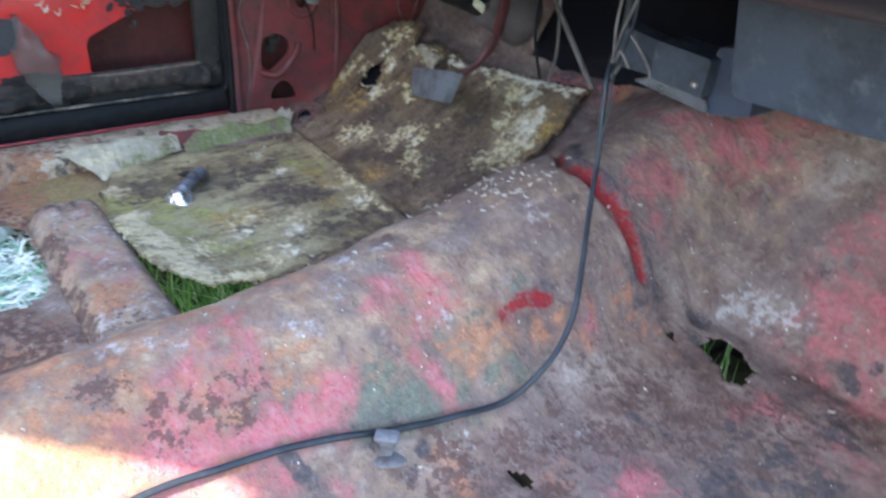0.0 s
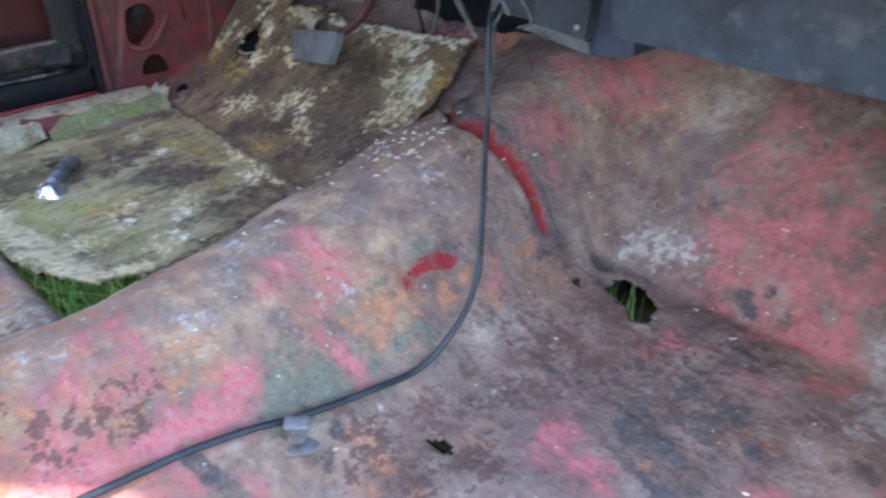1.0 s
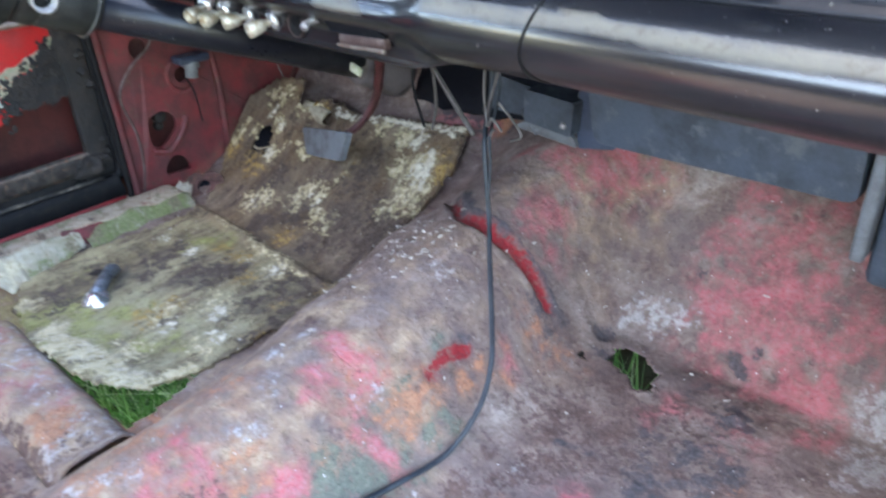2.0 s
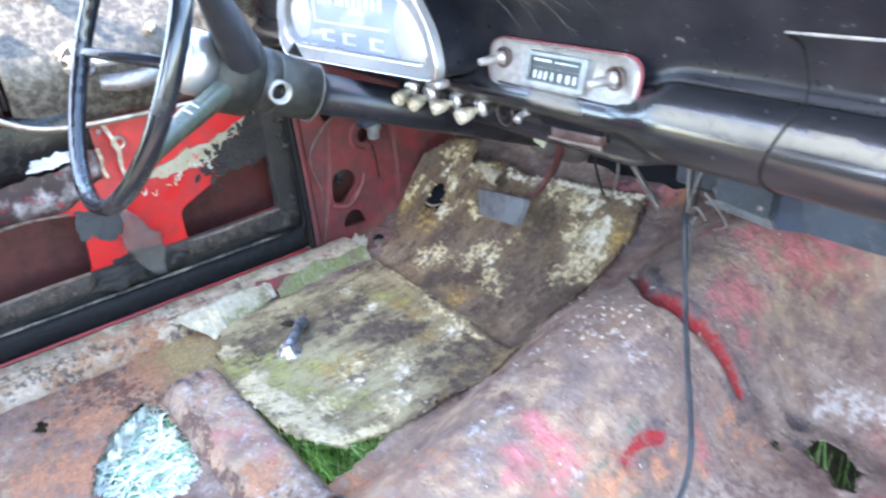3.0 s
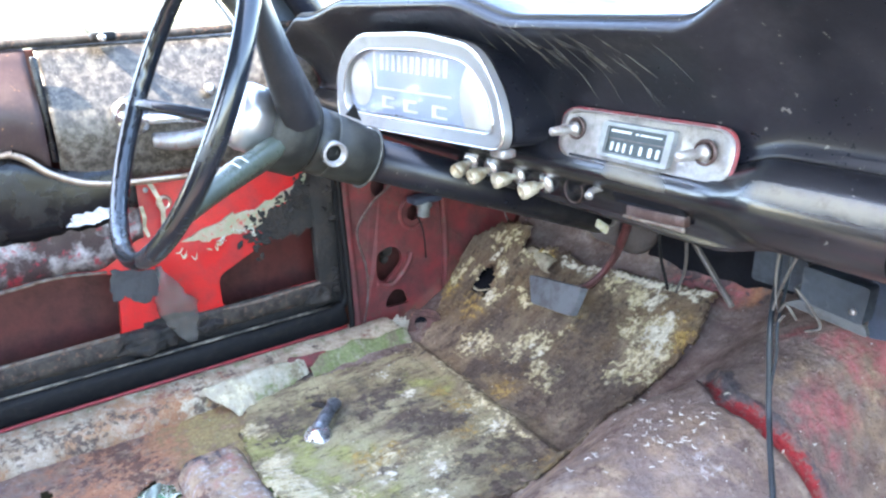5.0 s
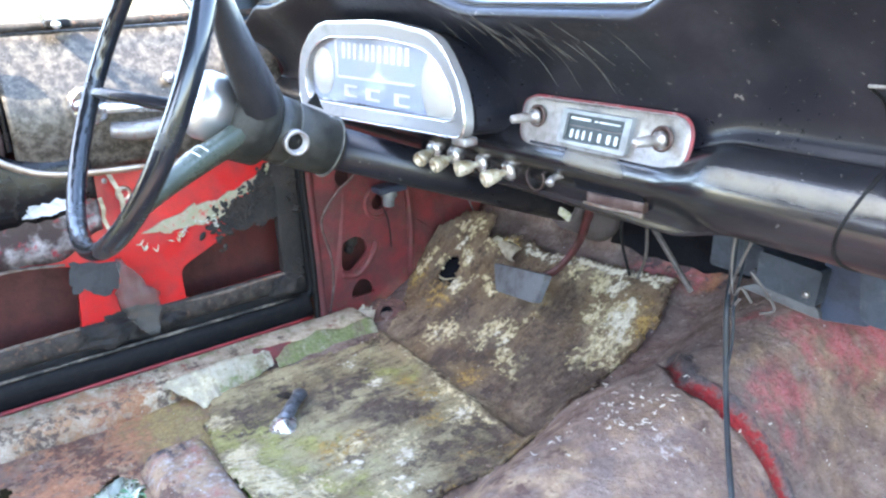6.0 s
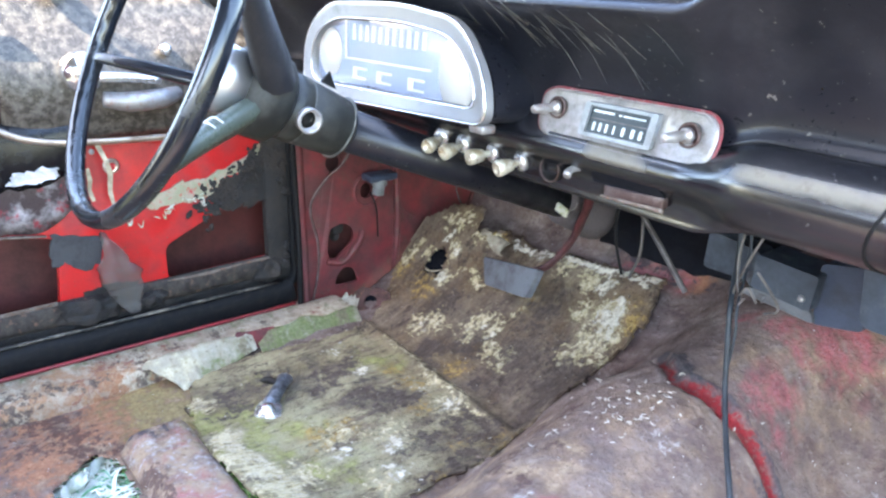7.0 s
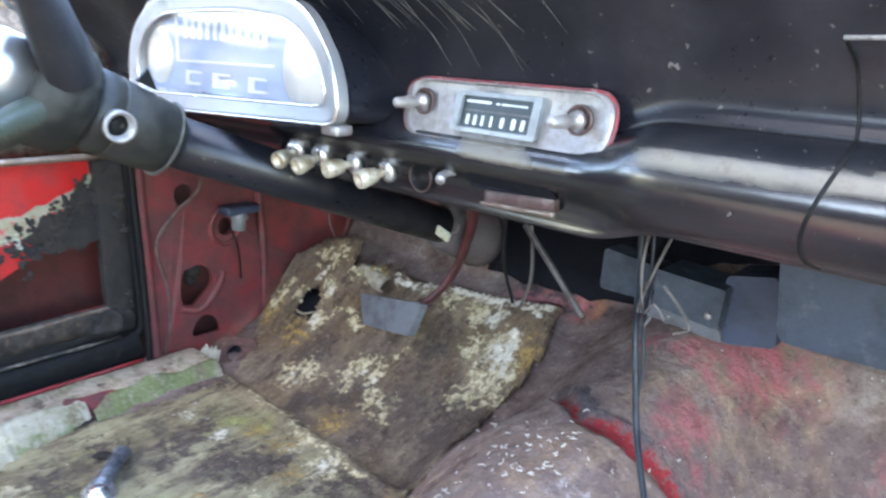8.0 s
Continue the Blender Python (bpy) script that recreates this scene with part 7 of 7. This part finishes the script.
def build_bracket():
    outer = [(-0.034, -0.030), (-0.012, -0.034), (0.016, -0.030), (0.036, -0.022), (0.040, 0.010), (0.030, 0.026), (0.006, 0.030), (-0.022, 0.024), (-0.036, 0.006)]
    rnd = random.Random(19)
    dense = [(a0 + (a1 - a0) * i / 4 + rnd.gauss(0, 0.0012), b0 + (b1 - b0) * i / 4 + rnd.gauss(0, 0.0012)) for (a0, b0), (a1, b1) in zip(outer, (*outer[1:], outer[0])) for i in range(4)]
    face = Matrix.Translation(HINGE) @ Matrix.Rotation(radians(30), 4, "Z") @ Matrix.Rotation(radians(-38), 4, "X")
    bracket = thing("hinge_bracket", (HINGE[0], HINGE[1], HINGE[2] - 0.03), "rusty maroon bracket with a round hole at the sill end", "bracket")
    part("plate", plate(dense, [oval(0.002, 0.004, 0.012, 0.011, 18, 0.06, 3)], lambda a, b, d: face @ Vector((a, d + 0.004 * noise.noise(Vector((a * 40, b * 40, 2))), b)), 0.003), maroon_rust, bracket, smooth=False)
    # Black disc whose colour stands for the shade behind the bracket hole.
    part("backing", plate(oval(0.002, 0.004, 0.017, 0.016, 14), [], lambda a, b, d: face @ Vector((a, 0.012 + d, b)), 0.002), flat_black, bracket, "black plate that stands for the shade behind the hole", smooth=False)
    ragged = [(-0.048 + 0.03 * i / 9 + rnd.gauss(0, 0.001), -0.026 + rnd.gauss(0, 0.002)) for i in range(10)] + [(-0.016 - 0.034 * i / 9 + rnd.gauss(0, 0.001), 0.006 + rnd.gauss(0, 0.003)) for i in range(10)]
    part("torn_edge", plate(ragged, [], lambda a, b, d: face @ Vector((a, -0.004 + d + 0.006 * math.sin(a * 120 + b * 80), b)), 0.0015), flap_paint, bracket, "torn pale painted edge", smooth=False)


build_bracket()


def build_pedal():
    pedal = thing("brake_pedal", (-0.30, 0.32, 0.25), "hanging brake pedal with a grey rubber pad and red arm", "pedal")
    mid, along_x, up = Vector((-0.316, 0.190, 0.136)), Vector((0.958, -0.178, 0.222)), Vector((-0.09, 0.30, 0.95)).normalized()
    into = up.cross(along_x).normalized()
    into = into if into.y > 0 else -into
    bm = plate(rounded([(-0.056, -0.020), (0.054, -0.022), (0.072, 0.020), (-0.074, 0.021)], 0.006), [], lambda a, b, d: mid + along_x * a + up * b + into * (d - 0.25 * a * a * 20 * 0.1), 0.011)
    pad = part("pad", bevelled(bm, 0.003, 3), pedal_rubber, pedal, "worn grey rubber pad")
    part("arm", tube([(-0.300, 0.204, 0.145), (-0.262, 0.205, 0.165), (-0.252, 0.225, 0.184), (-0.238, 0.232, 0.212), (-0.222, 0.225, 0.240), (-0.200, 0.21, 0.275), (-0.185, 0.19, 0.32)], 0.0085, 10, flat=0.55), lip_dull, pedal, "dull red curved arm")
    part("tag", box((-0.236, 0.187, 0.255), (-0.215, 0.192, 0.267), 0.002, Matrix.Rotation(radians(18), 4, "Y")), pale_flake, pedal, "small white tag")
    part("tag_wire", tube([(-0.216, 0.190, 0.263), (-0.205, 0.190, 0.268), (-0.201, 0.190, 0.277)], 0.0012, 6), wire_grey, pedal)
    part("bracket", box((-0.34, 0.33, 0.30), (-0.25, 0.40, 0.36), 0.006), maroon, pedal, "dark pedal bracket")


build_pedal()


def build_loose():
    lever = thing("window_crank", (-0.405, -0.14, 0.01), "short chrome crank handle lying on the mat", "crank handle")
    part("arm", tube([(-0.378, -0.158, 0.018), (-0.388, -0.145, 0.024), (-0.402, -0.128, 0.028), (-0.415, -0.116, 0.026), (-0.425, -0.114, 0.020)], [0.0105, 0.0095, 0.0085, 0.010, 0.0075], 12, flat=0.75), crank_steel, lever, "dark blue-grey steel arm")
    part("foot", lathe([(0.0, 0.0), (0.0175, 0.0), (0.0190, 0.003), (0.017, 0.007), (0.011, 0.010), (0.0085, 0.014), (0.0, 0.015)], (-0.375, -0.160, 0.010), (0.45, -0.35, 1), 20), chrome, lever, "bright metal round foot")
    part("end_nut", lathe([(0.0, 0.0), (0.008, 0.0), (0.008, 0.006), (0.005, 0.012), (0.0, 0.013)], (-0.422, -0.116, 0.016), (-0.6, 0.1, 0.7), 10), dull_chrome, lever, "small metal end nut")
    part("spring", tube([(-0.426, -0.117, 0.013), (-0.440, -0.128, 0.016), (-0.452, -0.134, 0.011)], [0.004, 0.005, 0.003], 8), grime, lever, "rusty bent end")

    cable = thing("black_cable", (0.10, 0.10, 0.33), "black cable hanging from the dash and lying across the tunnel", "cable")
    line = [(0.030, 0.16, 0.36), (0.042, 0.146, 0.30), (0.062, 0.110, 0.26), (0.072, 0.10, 0.22), (0.082, 0.092, 0.18), (0.108, 0.062, 0.148), (0.140, 0.026, 0.118), (0.164, -0.004, 0.092), (0.176, -0.036, 0.068)]
    for x, y in ( (0.174, -0.077), (0.170, -0.132), (0.163, -0.185), (0.155, -0.223), (0.148, -0.264), (0.144, -0.303), (0.140, -0.353), (0.145, -0.42), (0.17, -0.5)):
        line.append((x, y, floor_z(x, y) + 0.005))
    part("cable_sheath", tube(line, 0.0027, 10, 10), cable_black, cable)
    part("second_strand", tube([(0.046, 0.15, 0.36), (0.055, 0.142, 0.30), (0.069, 0.110, 0.262), (0.076, 0.102, 0.235), (0.0765, 0.0985, 0.205)], 0.0015, 8, 8), cable_black, cable, "thinner second strand twisted with the cable")

    z = floor_z(0.172, -0.195)
    bracket = thing("seat_bracket", (0.172, -0.195, z), "small grey seat bracket standing on the rusty floor", "bracket")
    face = Matrix.Translation((0.174, -0.197, z - 0.002)) @ Matrix.Rotation(radians(48), 4, "Z") @ Matrix.Diagonal((0.85, 0.85, 0.9, 1))
    part("stem", bevelled(plate(rounded([(-0.005, -0.004), (0.006, -0.004), (0.0065, 0.018), (0.011, 0.022), (0.011, 0.028), (-0.009, 0.028), (-0.009, 0.021), (-0.0055, 0.017)], 0.002, 3), [], lambda a, b, d: face @ Vector((a, d - 0.12 * b, b)), 0.004), 0.0008, 1), bracket_grey, bracket)
    part("top_lip", bevelled(plate([(-0.009, -0.006), (0.011, -0.006), (0.011, 0.008), (-0.009, 0.008)], [], lambda a, b, d: face @ Vector((a, b - 0.003, 0.026 + d)), 0.003), 0.0008, 1), bracket_grey, bracket)
    part("foot_plate", bevelled(plate(oval(0.004, -0.004, 0.013, 0.009, 12, 0.25, 6), [], lambda a, b, d: face @ Vector((a, b, 0.001 + d + 0.003 * math.sin(a * 90))), 0.003), 0.0008, 1), bracket_grey, bracket, "bent grey foot plate")

    # wires under the dash
    for pts, r, m, lab in (
        ([(-0.155, 0.25, 0.275), (-0.11, 0.24, 0.24), (-0.06, 0.232, 0.196)], 0.0035, wire_grey, "straight grey control rod"),
        ([(-0.15, 0.25, 0.30), (-0.143, 0.25, 0.25), (-0.146, 0.255, 0.21), (-0.165, 0.265, 0.17)], 0.002, wire_grey, "thin wire hanging below the dash"),
        ([(-0.19, 0.26, 0.28), (-0.187, 0.255, 0.225), (-0.17, 0.255, 0.175)], 0.002, rubber, "thin black wire below the dash"),
        ([(0.068, 0.11, 0.36), (0.062, 0.11, 0.31), (0.07, 0.105, 0.275), (0.08, 0.10, 0.285), (0.088, 0.105, 0.272)], 0.0013, wire_grey, "tangled thin grey wire under the dash"),
        ([(0.088, 0.11, 0.35), (0.07, 0.11, 0.30), (0.06, 0.115, 0.27), (0.066, 0.11, 0.258), (0.074, 0.11, 0.27)], 0.0013, wire_grey, "tangled thin grey wire under the dash"),
        ([(0.084, 0.105, 0.30), (0.096, 0.11, 0.285), (0.104, 0.115, 0.268), (0.094, 0.11, 0.262)], 0.0013, wire_grey, "tangled thin grey wire under the dash"),
        ([(-0.59, 0.10, 0.29), (-0.598, 0.09, 0.258), (-0.60, 0.057, 0.233), (-0.602, 0.03, 0.192), (-0.60, 0.040, 0.131), (-0.60, 0.039, 0.081), (-0.602, 0.029, 0.03)], 0.0022, rail_brown, "bare brown wire along the pillar"),
        ([(-0.57, 0.30, 0.21), (-0.57, 0.30, 0.185), (-0.55, 0.30, 0.160), (-0.53, 0.30, 0.163)], 0.0014, wire_grey, "thin bent wire over the mat"),
        ([(-0.60, 0.14, 0.20), (-0.597, 0.15, 0.17), (-0.60, 0.155, 0.12)], 0.0014, rubber, "thin wire hanging below the dash"),
        ([(-0.55, 0.33, 0.25), (-0.555, 0.33, 0.20), (-0.565, 0.32, 0.15)], 0.004, maroon, "short maroon rod by the firewall"),
    ):
        whole("wire" if r < 0.003 else "control_rod", tube(pts, r, 7, 8), m, lab, "wire" if r < 0.003 else "rod")

    vent = thing("vent_cable_end", (-0.59, 0.13, 0.22), "grey metal cable fitting under the dash", "cable fitting")
    part("bracket", box((-0.605, 0.125, 0.222), (-0.575, 0.178, 0.234), 0.003), heater_blue, vent)
    part("sleeve", lathe([(0.0, 0.0), (0.012, 0.0), (0.014, 0.01), (0.010, 0.014), (0.010, 0.028), (0.0, 0.03)], (-0.588, 0.150, 0.226), (0.2, -0.25, -1), 14), frame_grey, vent)

    duct = thing("air_duct", (-0.01, 0.31, 0.2), "blue-grey sheet metal air duct on the firewall", "air duct")
    bm = plate(rounded([(0.015, 0.23), (0.081, 0.224), (0.084, 0.264), (0.016, 0.268)], 0.004), [], lambda a, b, d: (a, 0.235 + d, b), 0.05)
    part("body", bevelled(bm, 0.002), heater_grey, duct, smooth=False)
    bm = plate(rounded([(-0.007, 0.216), (0.083, 0.208), (0.08, 0.222), (0.012, 0.227)], 0.004), [], lambda a, b, d: (a, 0.243 + d - 0.3 * (b - 0.22), b), 0.006)
    part("flap", bevelled(bm, 0.002), pedal_rubber, duct, "paler bent flap under the duct", smooth=False)
    bm = plate(rounded([(-0.068, 0.217), (-0.003, 0.218), (-0.0, 0.256), (-0.066, 0.264)], 0.006), [], lambda a, b, d: (a, 0.275 + d, b), 0.03)
    part("side_plate", bevelled(bm, 0.002), heater_grey, duct, smooth=False)
    bm = plate(rounded([(0.079, 0.205), (0.129, 0.215), (0.122, 0.282), (0.076, 0.273)], 0.006), [], lambda a, b, d: (a, 0.253 + d, b), 0.05)
    part("end_plate", bevelled(bm, 0.002), heater_blue, duct, "dark blue end plate", smooth=False)
    part("pipe", tube([(0.00, 0.26, 0.232), (0.015, 0.25, 0.225), (0.03, 0.245, 0.217)], 0.006, 10), pedal_rubber, duct, "short grey pipe stub")
    part("screw", lathe([(0.0, 0), (0.004, 0), (0.003, 0.003), (0, 0.003)], (0.071, 0.235, 0.236), (0, -1, 0), 10), dull_chrome, duct)

    heater = thing("heater_box", (0.27, 0.25, 0.22), "large blue-grey heater box hanging under the dash", "heater")
    bm = plate(rounded([(0.152, 0.256), (0.392, 0.262), (0.392, 0.372), (0.150, 0.352)], 0.012), [], lambda a, b, d: (a, 0.168 + d - 0.25 * (b - 0.26), b), 0.15)
    part("body", bevelled(bm, 0.005), heater_grey, heater, smooth=False)
    part("side_box", box((0.41, 0.16, 0.20), (0.50, 0.34, 0.36), 0.008), heater_grey, heater)
    part("rib", box((0.397, 0.155, 0.22), (0.408, 0.30, 0.36), 0.003), pedal_rubber, heater)

    # pale scraps on the tunnel
    bm = bmesh.new()
    rnd = random.Random(21)
    for i in range(80):
        if i < 15:
            x, y = rnd.gauss(0.0, 0.03), rnd.gauss(0.05, 0.035)
        else:
            x, y = rnd.uniform(-0.5, 0.48), rnd.uniform(-0.3, 0.3)
        if any(inside(h, x, y) for h in FLOOR_HOLES) or (x < -0.13 and y > 0.05):
            continue
        z = floor_z(x, y) + (0.004 if x > -0.14 else 0.012)
        r = rnd.uniform(0.0008, 0.0028 if i < 45 else 0.002)
        a = rnd.uniform(0, 6.28)
        p = [Vector((x + r * k * math.cos(a + w), y + r * k * math.sin(a + w), z + rnd.uniform(0, 0.002))) for k, w in ((1.4, 0), (0.35, 1.6), (1.4, 3.3), (0.3, 4.7))]
        top = [bm.verts.new(q) for q in p]
        low = [bm.verts.new(q - Vector((0, 0, 0.0012))) for q in p]
        bm.faces.new(top)
        bm.faces.new(low[::-1])
        for k in range(4):
            bm.faces.new((top[k], low[k], low[(k + 1) % 4], top[(k + 1) % 4]))
    bmesh.ops.recalc_face_normals(bm, faces=bm.faces)
    for i in range(60):
        x, y, r, a = rnd.gauss(0.005, 0.030), rnd.gauss(0.055, 0.032), rnd.uniform(0.0018, 0.0048), rnd.uniform(0, 6.28)
        arc, w = rnd.uniform(0.8, 2.6), rnd.uniform(0.0004, 0.0008)
        tube([(x + r * math.cos(a + arc * k / 3), y + r * math.sin(a + arc * k / 3), floor_z(x, y) + 0.004 + 0.002 * rnd.random()) for k in range(4)], [w * 0.4, w, w, w * 0.4], 4, 3, bm=bm)
    whole("debris", bm, debris_mat, "scattered pale paint flakes and crumbs on the floor", "debris", "stuff", smooth=False)


def build_foam():
    """Torn white padding along the edge of the rear floor hole."""
    bm = bmesh.new()
    rnd = random.Random(61)
    prev = None
    for i in range(29):
        t = i / 28
        c = Vector((-0.345 - 0.066 * t + 0.008 * math.sin(t * 9), -0.418 + 0.064 * t + 0.006 * math.sin(t * 13), -0.004))
        w = 0.014 * math.sin(0.25 + t * 2.6) * (1 + 0.9 * noise.noise(Vector((t * 11, 1, 1))))
        ring = []
        for j in range(9):
            a = math.pi * j / 8
            r = 0.7 + 0.9 * noise.noise(Vector((t * 16, j * 0.9, 4)))
            ring.append(bm.verts.new(c + Vector((-0.9 * w * math.cos(a), 0.4 * w * math.cos(a), 0.012 * math.sin(a) * r + 0.005 * rnd.random()))))
        if prev:
            for a, b, c2, d in zip(prev, prev[1:], ring[1:], ring):
                bm.faces.new((a, b, c2, d))
        prev = ring
    ob = whole("padding_scrap", bm, foam_white, "torn white padding scrap at the edge of the floor hole", "padding scrap")
    thicken(ob, 0.003)


build_loose()
build_foam()
